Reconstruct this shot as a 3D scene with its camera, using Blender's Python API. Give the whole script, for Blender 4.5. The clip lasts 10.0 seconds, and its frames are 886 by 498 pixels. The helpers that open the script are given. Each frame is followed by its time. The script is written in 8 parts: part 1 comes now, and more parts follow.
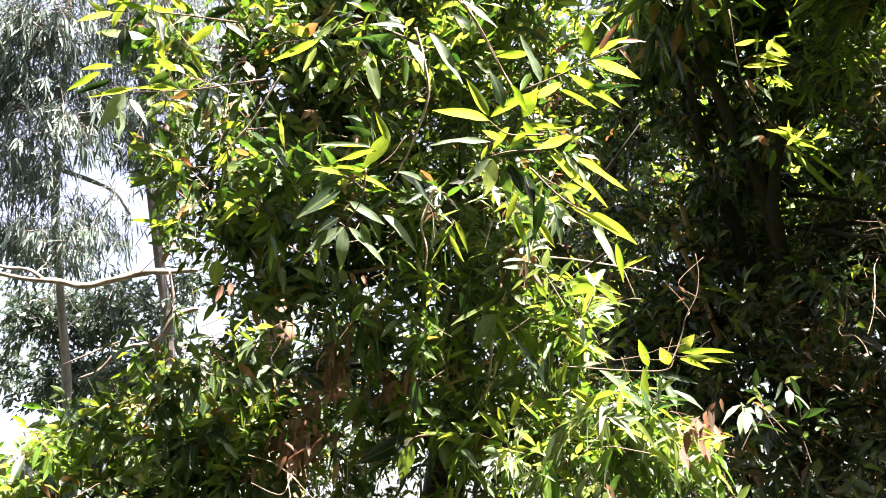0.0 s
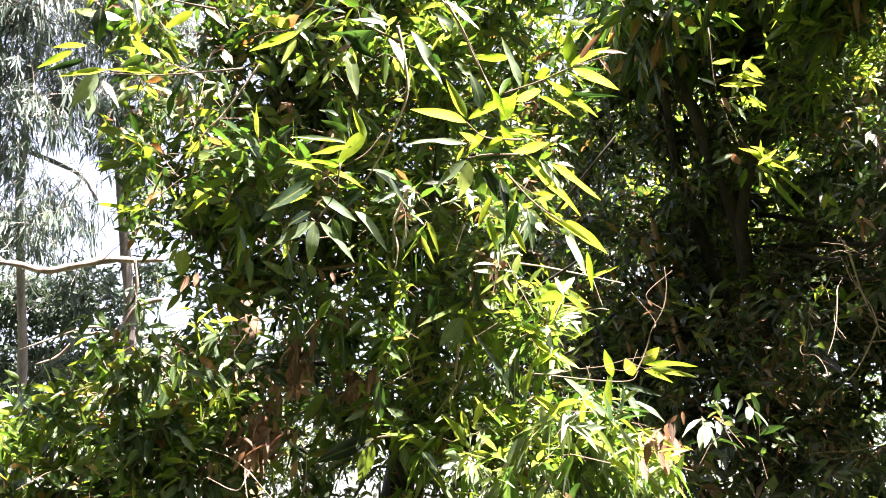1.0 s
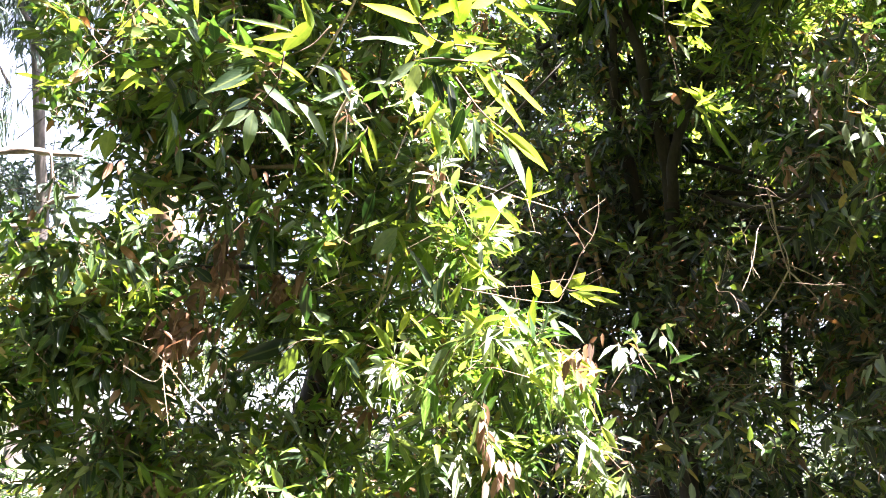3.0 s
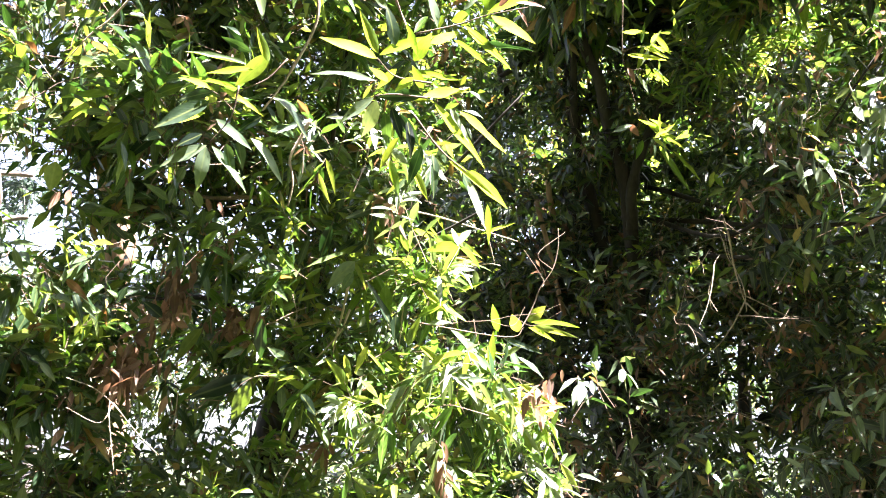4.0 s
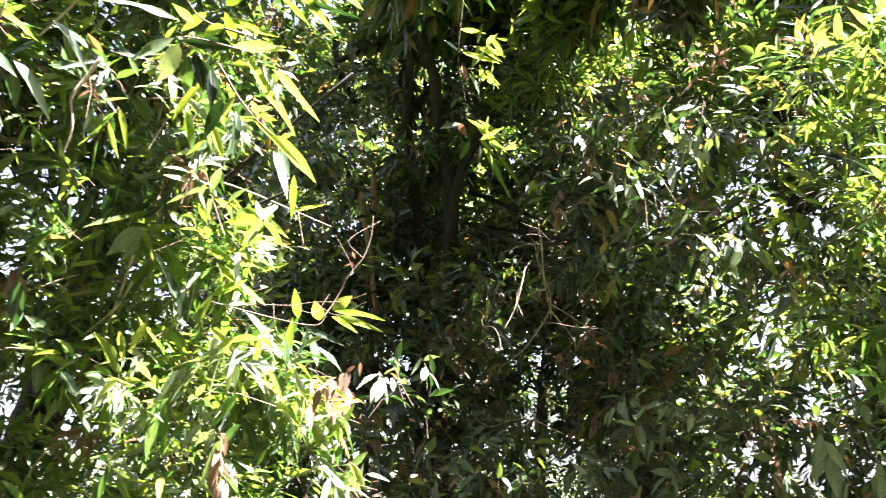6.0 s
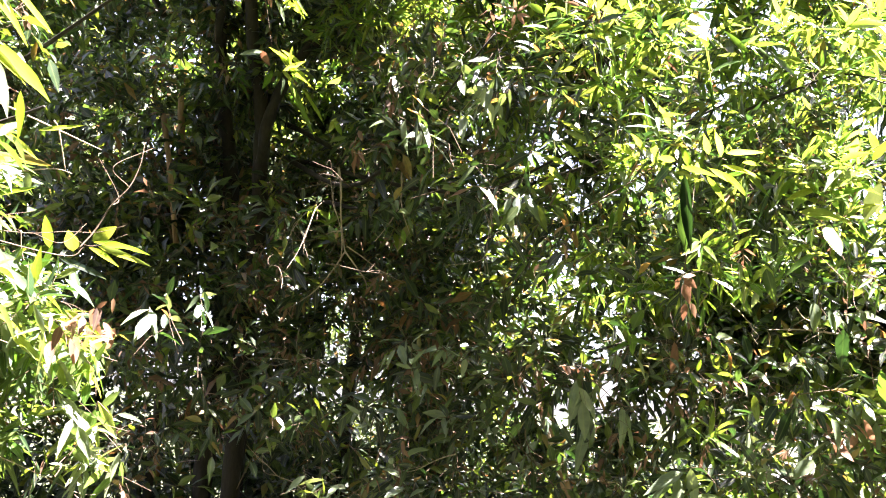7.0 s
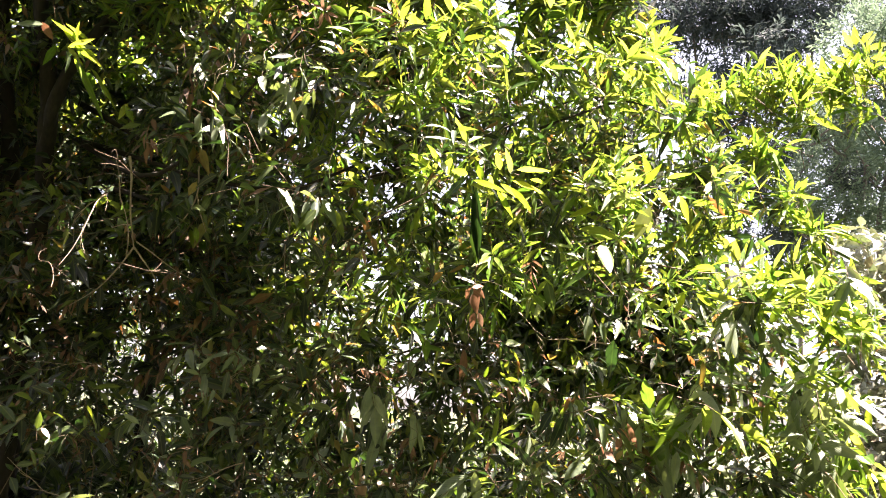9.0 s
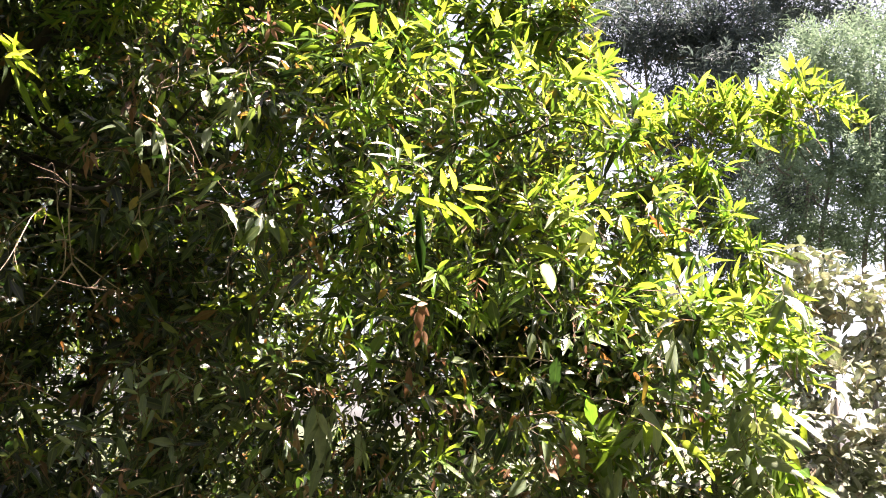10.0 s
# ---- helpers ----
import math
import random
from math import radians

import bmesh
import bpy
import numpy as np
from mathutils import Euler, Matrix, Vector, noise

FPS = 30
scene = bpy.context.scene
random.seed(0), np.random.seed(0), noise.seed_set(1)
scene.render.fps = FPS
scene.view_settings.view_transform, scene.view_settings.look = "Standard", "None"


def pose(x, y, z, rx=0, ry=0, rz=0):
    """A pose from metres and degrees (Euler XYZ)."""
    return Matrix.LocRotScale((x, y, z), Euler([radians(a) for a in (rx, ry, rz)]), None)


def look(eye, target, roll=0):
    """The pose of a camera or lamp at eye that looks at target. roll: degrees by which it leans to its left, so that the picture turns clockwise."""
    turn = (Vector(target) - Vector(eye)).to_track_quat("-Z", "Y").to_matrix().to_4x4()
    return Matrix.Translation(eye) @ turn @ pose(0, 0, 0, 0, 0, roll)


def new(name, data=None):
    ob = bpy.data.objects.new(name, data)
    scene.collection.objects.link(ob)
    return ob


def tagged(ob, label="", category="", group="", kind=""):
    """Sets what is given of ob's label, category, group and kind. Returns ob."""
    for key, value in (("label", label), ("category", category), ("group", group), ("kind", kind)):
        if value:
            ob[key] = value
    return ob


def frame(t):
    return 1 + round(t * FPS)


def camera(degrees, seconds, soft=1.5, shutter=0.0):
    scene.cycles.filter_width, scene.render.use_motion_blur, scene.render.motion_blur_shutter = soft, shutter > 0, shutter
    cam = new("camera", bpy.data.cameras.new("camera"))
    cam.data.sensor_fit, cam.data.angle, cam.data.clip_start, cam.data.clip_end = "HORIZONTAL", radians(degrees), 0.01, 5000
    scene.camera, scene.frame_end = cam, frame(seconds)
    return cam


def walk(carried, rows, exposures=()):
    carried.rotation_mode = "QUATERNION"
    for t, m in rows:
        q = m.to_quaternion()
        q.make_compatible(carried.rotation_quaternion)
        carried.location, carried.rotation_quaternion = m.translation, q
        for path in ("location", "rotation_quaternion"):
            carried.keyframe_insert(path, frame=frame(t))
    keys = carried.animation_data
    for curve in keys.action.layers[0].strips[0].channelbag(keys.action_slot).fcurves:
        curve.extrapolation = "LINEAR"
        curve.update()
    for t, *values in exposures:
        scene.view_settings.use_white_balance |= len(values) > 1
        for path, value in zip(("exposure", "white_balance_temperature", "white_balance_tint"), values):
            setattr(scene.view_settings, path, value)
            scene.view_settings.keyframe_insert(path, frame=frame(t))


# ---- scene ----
cam = camera(60.5, 10.0, soft=1.0, shutter=0.12)
PATH = [
    (0, (0.657, -0.499, 1.312), (0.262, 1.351, 1.962), -3.7),
    (0.5, (0.652, -0.5, 1.319), (0.299, 1.356, 1.976), -2.7),
    (1, (0.653, -0.484, 1.308), (0.334, 1.378, 1.964), -1.6),
    (1.5, (0.635, -0.483, 1.288), (0.375, 1.408, 1.886), -0.1),
    (2, (0.625, -0.464, 1.249), (0.403, 1.45, 1.785), 0.9),
    (2.5, (0.614, -0.455, 1.226), (0.43, 1.478, 1.704), 1.4),
    (4, (0.627, -0.428, 1.309), (0.59, 1.5, 1.839), 1.0),
    (4.5, (0.601, -0.414, 1.321), (0.604, 1.504, 1.887), 1.0),
    (5, (0.591, -0.395, 1.33), (0.652, 1.516, 1.915), 1.4),
    (5.5, (0.614, -0.367, 1.332), (0.783, 1.541, 1.908), 2.1),
    (6, (0.702, -0.278, 1.299), (1.113, 1.601, 1.847), 3.0),
    (6.2, (0.774, -0.248, 1.295), (1.327, 1.596, 1.839), 2.9),
    (7.3, (0.944, -0.354, 1.365), (1.814, 1.409, 1.734), 3.7),
    (7.5, (0.954, -0.362, 1.37), (1.875, 1.376, 1.733), 3.4),
    (8, (0.978, -0.349, 1.374), (2.03, 1.309, 1.755), 3.0),
    (8.5, (1.006, -0.352, 1.393), (2.151, 1.237, 1.796), 3.2),
    (9, (1.028, -0.36, 1.4), (2.228, 1.185, 1.817), 3.1),
    (9.5, (1.049, -0.371, 1.408), (2.29, 1.132, 1.853), 2.9),
    (10, (1.059, -0.385, 1.412), (2.339, 1.081, 1.872), 2.6),
]
EXPOSURES = [(0, 3.53, 6350, 22), (1.2, 3.85, 6400, 23), (2.2, 4.13, 6250, 23), (4, 4.27, 5900, 24), (5.5, 4.27, 5850, 24), (7.5, 4.3, 6300, 28), (8.5, 3.94, 6600, 28), (9.2, 3.67, 6750, 28), (10, 3.45, 6750, 26)]
walk(cam, [(t, look(eye, target, roll)) for t, eye, target, roll in PATH], EXPOSURES)

# ---- daylight: high sun to the side, bright hazy sky ----
SUN_AZ, SUN_EL = 124.0, 65.0
world = bpy.data.worlds.new("sky")
scene.world = world
world.use_nodes = True
wn = world.node_tree
sky = wn.nodes.new("ShaderNodeTexSky")
sky.sky_type = "NISHITA"
sky.sun_disc = False
sky.sun_elevation, sky.sun_rotation = radians(SUN_EL), radians(SUN_AZ)
sky.air_density, sky.dust_density, sky.ozone_density = 1.0, 2.0, 1.0
background = wn.nodes["Background"]
background.inputs["Strength"].default_value = 0.026
haze = wn.nodes.new("ShaderNodeHueSaturation")
haze.inputs["Saturation"].default_value, haze.inputs["Value"].default_value = 0.5, 1.5
wn.links.new(sky.outputs["Color"], haze.inputs["Color"])
wn.links.new(haze.outputs["Color"], background.inputs["Color"])

sun_data = bpy.data.lights.new("sun", "SUN")
sun_data.energy, sun_data.angle, sun_data.color = 5.0, radians(0.53), (1.0, 0.93, 0.80)
sun = new("sun", sun_data)
toward = Vector((math.sin(radians(SUN_AZ)) * math.cos(radians(SUN_EL)), math.cos(radians(SUN_AZ)) * math.cos(radians(SUN_EL)), math.sin(radians(SUN_EL))))
sun.matrix_world = look(toward * 30, (0, 0, 0))


# ---- materials ----
def nodes_of(name):
    m = bpy.data.materials.new(name)
    m.use_nodes = True
    t = m.node_tree
    for n in list(t.nodes):
        t.nodes.remove(n)
    return m, t, t.nodes.new("ShaderNodeOutputMaterial")


def ramp(t, fac, stops):
    r = t.nodes.new("ShaderNodeValToRGB")
    e = r.color_ramp.elements
    e[0].position, e[0].color = stops[0][0], (*stops[0][1], 1)
    e[1].position, e[1].color = stops[-1][0], (*stops[-1][1], 1)
    for p, c in stops[1:-1]:
        e.new(p).color = (*c, 1)
    t.links.new(fac, r.inputs["Fac"])
    return r.outputs["Color"]


def mixed(t, fac, a, b, blend="MIX"):
    m = t.nodes.new("ShaderNodeMix")
    m.data_type, m.blend_type = "RGBA", blend
    for key, v in ((0, fac), (6, a), (7, b)):
        if hasattr(v, "is_linked"):
            t.links.new(v, m.inputs[key])
        else:
            m.inputs[key].default_value = v if key == 0 else (*v, 1)
    return m.outputs[2]


def leaf_material(name, tones, glow, single=False, gloss=0.30, through_share=0.34, rib=0.3, grain=38.0, shine=0.5):
    """Leaf blade: glossy upper skin, light passing through, pale midrib, side veins, blotches."""
    m, t, out = nodes_of(name)
    if single:
        rnd = t.nodes.new("ShaderNodeObjectInfo").outputs["Random"]
    else:
        rnd = t.nodes.new("ShaderNodeNewGeometry").outputs["Random Per Island"]
    uv = t.nodes.new("ShaderNodeUVMap")
    split = t.nodes.new("ShaderNodeSeparateXYZ")
    t.links.new(uv.outputs["UV"], split.inputs[0])
    base = ramp(t, rnd, tones)
    coord = t.nodes.new("ShaderNodeTexCoord")
    blot = t.nodes.new("ShaderNodeTexNoise")
    blot.inputs["Scale"].default_value, blot.inputs["Detail"].default_value = 6.0 if single else grain, 4.0
    t.links.new(coord.outputs["Object"], blot.inputs["Vector"])
    shade = ramp(t, blot.outputs["Fac"], [(0.3, (0.72, 0.74, 0.7)), (0.55, (1, 1, 1)), (0.75, (1.15, 1.1, 1.0))])
    base = mixed(t, 1.0, base, shade, "MULTIPLY")
    # midrib: a pale line where v is near one half
    across = t.nodes.new("ShaderNodeMath")
    across.operation = "SUBTRACT"
    t.links.new(split.outputs["Y"], across.inputs[0])
    across.inputs[1].default_value = 0.5
    apart = t.nodes.new("ShaderNodeMath")
    apart.operation = "ABSOLUTE"
    t.links.new(across.outputs[0], apart.inputs[0])
    ribs = t.nodes.new("ShaderNodeMapRange")
    ribs.inputs[1].default_value, ribs.inputs[2].default_value = 0.02, 0.075
    ribs.inputs[3].default_value, ribs.inputs[4].default_value = rib, 0.0
    t.links.new(apart.outputs[0], ribs.inputs[0])
    base = mixed(t, ribs.outputs[0], base, (0.34, 0.40, 0.12))
    # side veins: slanted waves as relief
    slant = t.nodes.new("ShaderNodeMath")
    slant.operation = "MULTIPLY_ADD"
    t.links.new(apart.outputs[0], slant.inputs[0])
    slant.inputs[1].default_value = -0.55
    t.links.new(split.outputs["X"], slant.inputs[2])
    wave = t.nodes.new("ShaderNodeMath")
    wave.operation = "MULTIPLY"
    t.links.new(slant.outputs[0], wave.inputs[0])
    wave.inputs[1].default_value = 75.0
    vein = t.nodes.new("ShaderNodeMath")
    vein.operation = "SINE"
    t.links.new(wave.outputs[0], vein.inputs[0])
    bump = t.nodes.new("ShaderNodeBump")
    bump.inputs["Strength"].default_value, bump.inputs["Distance"].default_value = (0.05 if single else 0.2), 0.002
    t.links.new(vein.outputs[0], bump.inputs["Height"])
    skin = t.nodes.new("ShaderNodeBsdfPrincipled")
    t.links.new(base, skin.inputs["Base Color"])
    t.links.new(bump.outputs[0], skin.inputs["Normal"])
    rough = t.nodes.new("ShaderNodeMapRange")
    rough.inputs[3].default_value, rough.inputs[4].default_value = gloss - 0.08, gloss + 0.16
    t.links.new(blot.outputs["Fac"], rough.inputs[0])
    t.links.new(rough.outputs[0], skin.inputs["Roughness"])
    skin.inputs["Specular IOR Level"].default_value = shine
    back = t.nodes.new("ShaderNodeBsdfTranslucent")
    glowing = mixed(t, 1.0, ramp(t, rnd, glow), shade, "MULTIPLY")
    t.links.new(glowing, back.inputs["Color"])
    mix = t.nodes.new("ShaderNodeMixShader")
    mix.inputs[0].default_value = through_share
    t.links.new(skin.outputs[0], mix.inputs[1])
    t.links.new(back.outputs[0], mix.inputs[2])
    t.links.new(mix.outputs[0], out.inputs["Surface"])
    return m


def bark_material(name, dark, pale, scale=14.0, stretch=0.25, rough=0.85):
    m, t, out = nodes_of(name)
    coord = t.nodes.new("ShaderNodeTexCoord")
    mapping = t.nodes.new("ShaderNodeMapping")
    mapping.inputs["Scale"].default_value = (1, 1, stretch)
    t.links.new(coord.outputs["Object"], mapping.inputs[0])
    n1 = t.nodes.new("ShaderNodeTexNoise")
    n1.inputs["Scale"].default_value, n1.inputs["Detail"].default_value = scale, 8.0
    n2 = t.nodes.new("ShaderNodeTexNoise")
    n2.inputs["Scale"].default_value, n2.inputs["Detail"].default_value = scale * 7, 5.0
    for n in (n1, n2):
        t.links.new(mapping.outputs[0], n.inputs["Vector"])
    col = mixed(t, 0.5, ramp(t, n1.outputs["Fac"], [(0.35, dark), (0.62, pale)]), ramp(t, n2.outputs["Fac"], [(0.3, dark), (0.7, pale)]))
    p = t.nodes.new("ShaderNodeBsdfPrincipled")
    t.links.new(col, p.inputs["Base Color"])
    p.inputs["Roughness"].default_value = rough
    b = t.nodes.new("ShaderNodeBump")
    b.inputs["Strength"].default_value, b.inputs["Distance"].default_value = 0.7, 0.02
    t.links.new(n1.outputs["Fac"], b.inputs["Height"])
    t.links.new(b.outputs[0], p.inputs["Normal"])
    t.links.new(p.outputs[0], out.inputs["Surface"])
    return m


# Low stops near black put the hollow's shade into the leaf colour.
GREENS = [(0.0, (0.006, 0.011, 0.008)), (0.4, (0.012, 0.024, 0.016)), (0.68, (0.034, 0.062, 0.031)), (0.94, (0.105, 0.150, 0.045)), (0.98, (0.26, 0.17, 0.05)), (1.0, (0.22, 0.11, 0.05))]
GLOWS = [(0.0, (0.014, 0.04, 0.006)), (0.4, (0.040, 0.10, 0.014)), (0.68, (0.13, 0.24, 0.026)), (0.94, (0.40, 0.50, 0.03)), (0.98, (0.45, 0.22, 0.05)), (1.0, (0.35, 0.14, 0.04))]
# Young leaf tones; crowns seen sunlit get a higher share to brighten them.
YOUNG = [(0.0, (0.05, 0.12, 0.018)), (0.6, (0.10, 0.18, 0.025)), (1.0, (0.20, 0.26, 0.04))]
YOUNG_GLOW = [(0.0, (0.11, 0.26, 0.018)), (0.5, (0.25, 0.38, 0.03)), (1.0, (0.44, 0.50, 0.06))]
# Brighter copy of the young glow: sunlight put into the single spray leaves.
SPRAY_GLOW = [(0.0, (0.24, 0.41, 0.02)), (0.6, (0.43, 0.56, 0.035)), (1.0, (0.62, 0.67, 0.065))]
DEAD = [(0.0, (0.09, 0.055, 0.04)), (0.5, (0.20, 0.115, 0.075)), (1.0, (0.35, 0.22, 0.145))]
DEAD_GLOW = [(0.0, (0.22, 0.10, 0.05)), (0.5, (0.32, 0.16, 0.09)), (1.0, (0.42, 0.26, 0.16))]
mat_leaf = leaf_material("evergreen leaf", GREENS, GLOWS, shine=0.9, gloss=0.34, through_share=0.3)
# Lighter copy of the evergreen leaf: light on the left crown put into colour.
LIT_GREENS = [(0.0, (0.020, 0.045, 0.020)), (0.4, (0.038, 0.078, 0.028)), (0.68, (0.066, 0.112, 0.034)), (0.94, (0.110, 0.148, 0.042)), (0.98, (0.26, 0.17, 0.05)), (1.0, (0.22, 0.11, 0.05))]
LIT_GLOWS = [(0.0, (0.03, 0.09, 0.010)), (0.4, (0.09, 0.20, 0.014)), (0.68, (0.19, 0.31, 0.02)), (0.94, (0.40, 0.50, 0.03)), (0.98, (0.45, 0.22, 0.05)), (1.0, (0.35, 0.14, 0.04))]
mat_leaf_lit = leaf_material("evergreen leaf painted as lit", LIT_GREENS, LIT_GLOWS, shine=0.8, gloss=0.34, through_share=0.30)
mat_leaf_one = leaf_material("evergreen leaf blade", GREENS[:4], GLOWS[:4], single=True)
mat_young = leaf_material("young leaf", YOUNG, YOUNG_GLOW, through_share=0.42)
mat_young_one = leaf_material("young leaf blade", YOUNG, SPRAY_GLOW, single=True, through_share=0.5)
# Sky and sun sheen put into the leaf colour, on top of real gloss.
SHEEN_TONES = [(0.0, (0.10, 0.15, 0.09)), (0.6, (0.16, 0.21, 0.13)), (1.0, (0.24, 0.28, 0.18))]
SHEEN_GLOW = [(0.0, (0.25, 0.38, 0.06)), (1.0, (0.40, 0.48, 0.12))]
mat_sheen_leaf = leaf_material("leaf with painted sheen", SHEEN_TONES, SHEEN_GLOW, through_share=0.2, gloss=0.36, shine=1.0)
mat_sheen_one = leaf_material("leaf blade with painted sheen", SHEEN_TONES, SHEEN_GLOW, single=True, through_share=0.3)
mat_dead = leaf_material("dry brown leaf", DEAD, DEAD_GLOW, gloss=0.6, through_share=0.3, rib=0.15)
RUST = [(0.0, (0.26, 0.13, 0.085)), (1.0, (0.46, 0.26, 0.18))]
mat_dead_one = leaf_material("dry leaf blade", RUST, DEAD_GLOW, single=True, gloss=0.6, through_share=0.3, rib=0.15)
GREY = [(0.0, (0.045, 0.075, 0.065)), (0.5, (0.085, 0.125, 0.105)), (1.0, (0.15, 0.20, 0.17))]
GREY_GLOW = [(0.0, (0.10, 0.15, 0.09)), (1.0, (0.20, 0.25, 0.16))]
mat_euc = leaf_material("eucalyptus leaf", GREY, GREY_GLOW, gloss=0.45, through_share=0.35, rib=0.1)
# Shade is put into this leaf's dark tones.
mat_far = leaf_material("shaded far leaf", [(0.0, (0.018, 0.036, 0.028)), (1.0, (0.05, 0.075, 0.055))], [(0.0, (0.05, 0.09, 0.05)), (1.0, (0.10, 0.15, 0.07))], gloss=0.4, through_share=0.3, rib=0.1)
# Far haze is put into both conifer colours; shade into the darker one.
mat_con_hazed = leaf_material("pale hazed conifer spray", [(0.0, (0.11, 0.165, 0.115)), (1.0, (0.22, 0.29, 0.205))], [(0.0, (0.11, 0.17, 0.11)), (1.0, (0.20, 0.27, 0.17))], gloss=0.75, through_share=0.3, rib=0.0, shine=0.2)
mat_con_dark_hazed = leaf_material("dark hazed conifer spray", [(0.0, (0.04, 0.053, 0.062)), (1.0, (0.09, 0.108, 0.11))], [(0.0, (0.06, 0.09, 0.08)), (1.0, (0.11, 0.14, 0.12))], gloss=0.75, through_share=0.3, rib=0.0, shine=0.2)
# White sun glare is put into these tones, besides the real gloss.
mat_glint = leaf_material("leathery leaf with painted glints", [(0.0, (0.13, 0.16, 0.11)), (0.5, (0.26, 0.28, 0.22)), (0.85, (0.46, 0.46, 0.40)), (1.0, (0.30, 0.19, 0.11))], [(0.0, (0.2, 0.28, 0.1)), (1.0, (0.35, 0.35, 0.15))], gloss=0.26, through_share=0.12, rib=0.3, shine=1.0)
mat_twig = bark_material("twig bark", (0.06, 0.04, 0.026), (0.19, 0.13, 0.085), 30.0)
mat_bark = bark_material("dark bark", (0.012, 0.010, 0.008), (0.045, 0.034, 0.026), 12.0)
mat_pale_bark = bark_material("pale peeling bark", (0.10, 0.075, 0.06), (0.32, 0.25, 0.20), 6.0, 0.15, 0.7)
mat_brown_bark = bark_material("brown fibrous bark", (0.16, 0.09, 0.05), (0.46, 0.30, 0.19), 9.0, 0.1)
mat_far_bark = bark_material("grey far bark", (0.06, 0.05, 0.05), (0.2, 0.17, 0.15), 5.0, 0.2)
mat_stick = bark_material("pale dry stick", (0.22, 0.16, 0.11), (0.52, 0.42, 0.32), 40.0)
mat_ground = bark_material("leaf litter and grass", (0.012, 0.022, 0.007), (0.05, 0.055, 0.02), 3.0, 1.0, 0.95)


# ---- mesh helpers ----
def mesh_of(name, verts, faces, material, uvs=None, smooth=True):
    me = bpy.data.meshes.new(name)
    me.from_pydata(verts, [], faces)
    if uvs is not None:
        layer = me.uv_layers.new(name="UVMap")
        loops = np.empty(len(me.loops), dtype=np.int32)
        me.loops.foreach_get("vertex_index", loops)
        layer.data.foreach_set("uv", np.asarray(uvs, dtype=np.float32)[loops].ravel())
    me.materials.append(material)
    if smooth:
        me.polygons.foreach_set("use_smooth", np.ones(len(me.polygons), dtype=bool))
    me.update()
    return me


def part(name, me, parent, label="", kind=""):
    ob = new(name, me)
    ob.parent = parent
    return tagged(ob, label, kind=kind)


def tree(name, label, category, base, group=""):
    ob = new(name)
    ob.location = base
    return tagged(ob, label, category, group)


def at_base(ob, pts):
    """World points as seen from the base of a thing that stands unturned."""
    return np.asarray(pts, dtype=float) - np.array(ob.location)


def tube(points, radii, sides=7):
    """A tapered limb through the points, rounded by a Catmull-Rom curve: vertices and faces."""
    p = [np.asarray(q, dtype=float) for q in points]
    p = [2 * p[0] - p[1]] + p + [2 * p[-1] - p[-2]]
    r = [radii[0]] + list(radii) + [radii[-1]]
    line, rad = [], []
    steps = 6
    for i in range(1, len(p) - 2):
        for k in range(steps + (i == len(p) - 3)):
            u = k / steps
            a, b, c, d = p[i - 1], p[i], p[i + 1], p[i + 2]
            line.append(0.5 * (2 * b + (c - a) * u + (2 * a - 5 * b + 4 * c - d) * u * u + (3 * b - a - 3 * c + d) * u ** 3))
            rad.append(r[i] + (r[i + 1] - r[i]) * u)
    verts, faces = [], []
    side = np.array((0.31, 0.87, 0.38))
    for i, q in enumerate(line):
        way = line[min(i + 1, len(line) - 1)] - line[max(i - 1, 0)]
        way = way / (np.linalg.norm(way) + 1e-9)
        side = side - way * side.dot(way)
        side /= np.linalg.norm(side) + 1e-9
        up = np.cross(way, side)
        for k in range(sides):
            a = 2 * math.pi * k / sides
            knot = 1 + 0.12 * math.sin(5.1 * i + 2 * k) + 0.08 * math.sin(1.7 * i + 3.3 * k)
            verts.append(q + rad[i] * knot * (math.cos(a) * side + math.sin(a) * up))
    for i in range(len(line) - 1):
        for k in range(sides):
            n = (k + 1) % sides
            faces.append((i * sides + k, i * sides + n, (i + 1) * sides + n, (i + 1) * sides + k))
    faces.append(tuple(range(sides))[::-1])
    faces.append(tuple((len(line) - 1) * sides + k for k in range(sides)))
    return verts, faces


def limb(name, parent, points, radii, material, label="", sides=7):
    v, f = tube(at_base(parent, points), radii, sides)
    return part(name, mesh_of(name, v, f, material), parent, label)


def blade(steps):
    """Leaf pattern: u along, v across (-1..1 of the half width), h fold; faces and uvs."""
    u, v, h, faces = [0.0], [0.0], [0.0], []
    for i in range(1, steps):
        s = i / steps
        w = math.sin(math.pi * s ** 0.82) ** 0.9 * (1 - 0.25 * s)
        for side in (-1, 0, 1):
            u.append(s), v.append(side * w), h.append(abs(side) * w)
    u.append(1.0), v.append(0.0), h.append(0.0)
    tip = len(u) - 1
    faces += [(0, 2, 1), (0, 3, 2)]
    for i in range(steps - 2):
        a, b = 1 + 3 * i, 4 + 3 * i
        faces += [(a, a + 1, b + 1, b), (a + 1, a + 2, b + 2, b + 1)]
    a = tip - 3
    faces += [(a, a + 1, tip), (a + 1, a + 2, tip)]
    return np.array(u), np.array(v), np.array(h), faces


def unit(a):
    return a / (np.linalg.norm(a, axis=-1, keepdims=True) + 1e-9)


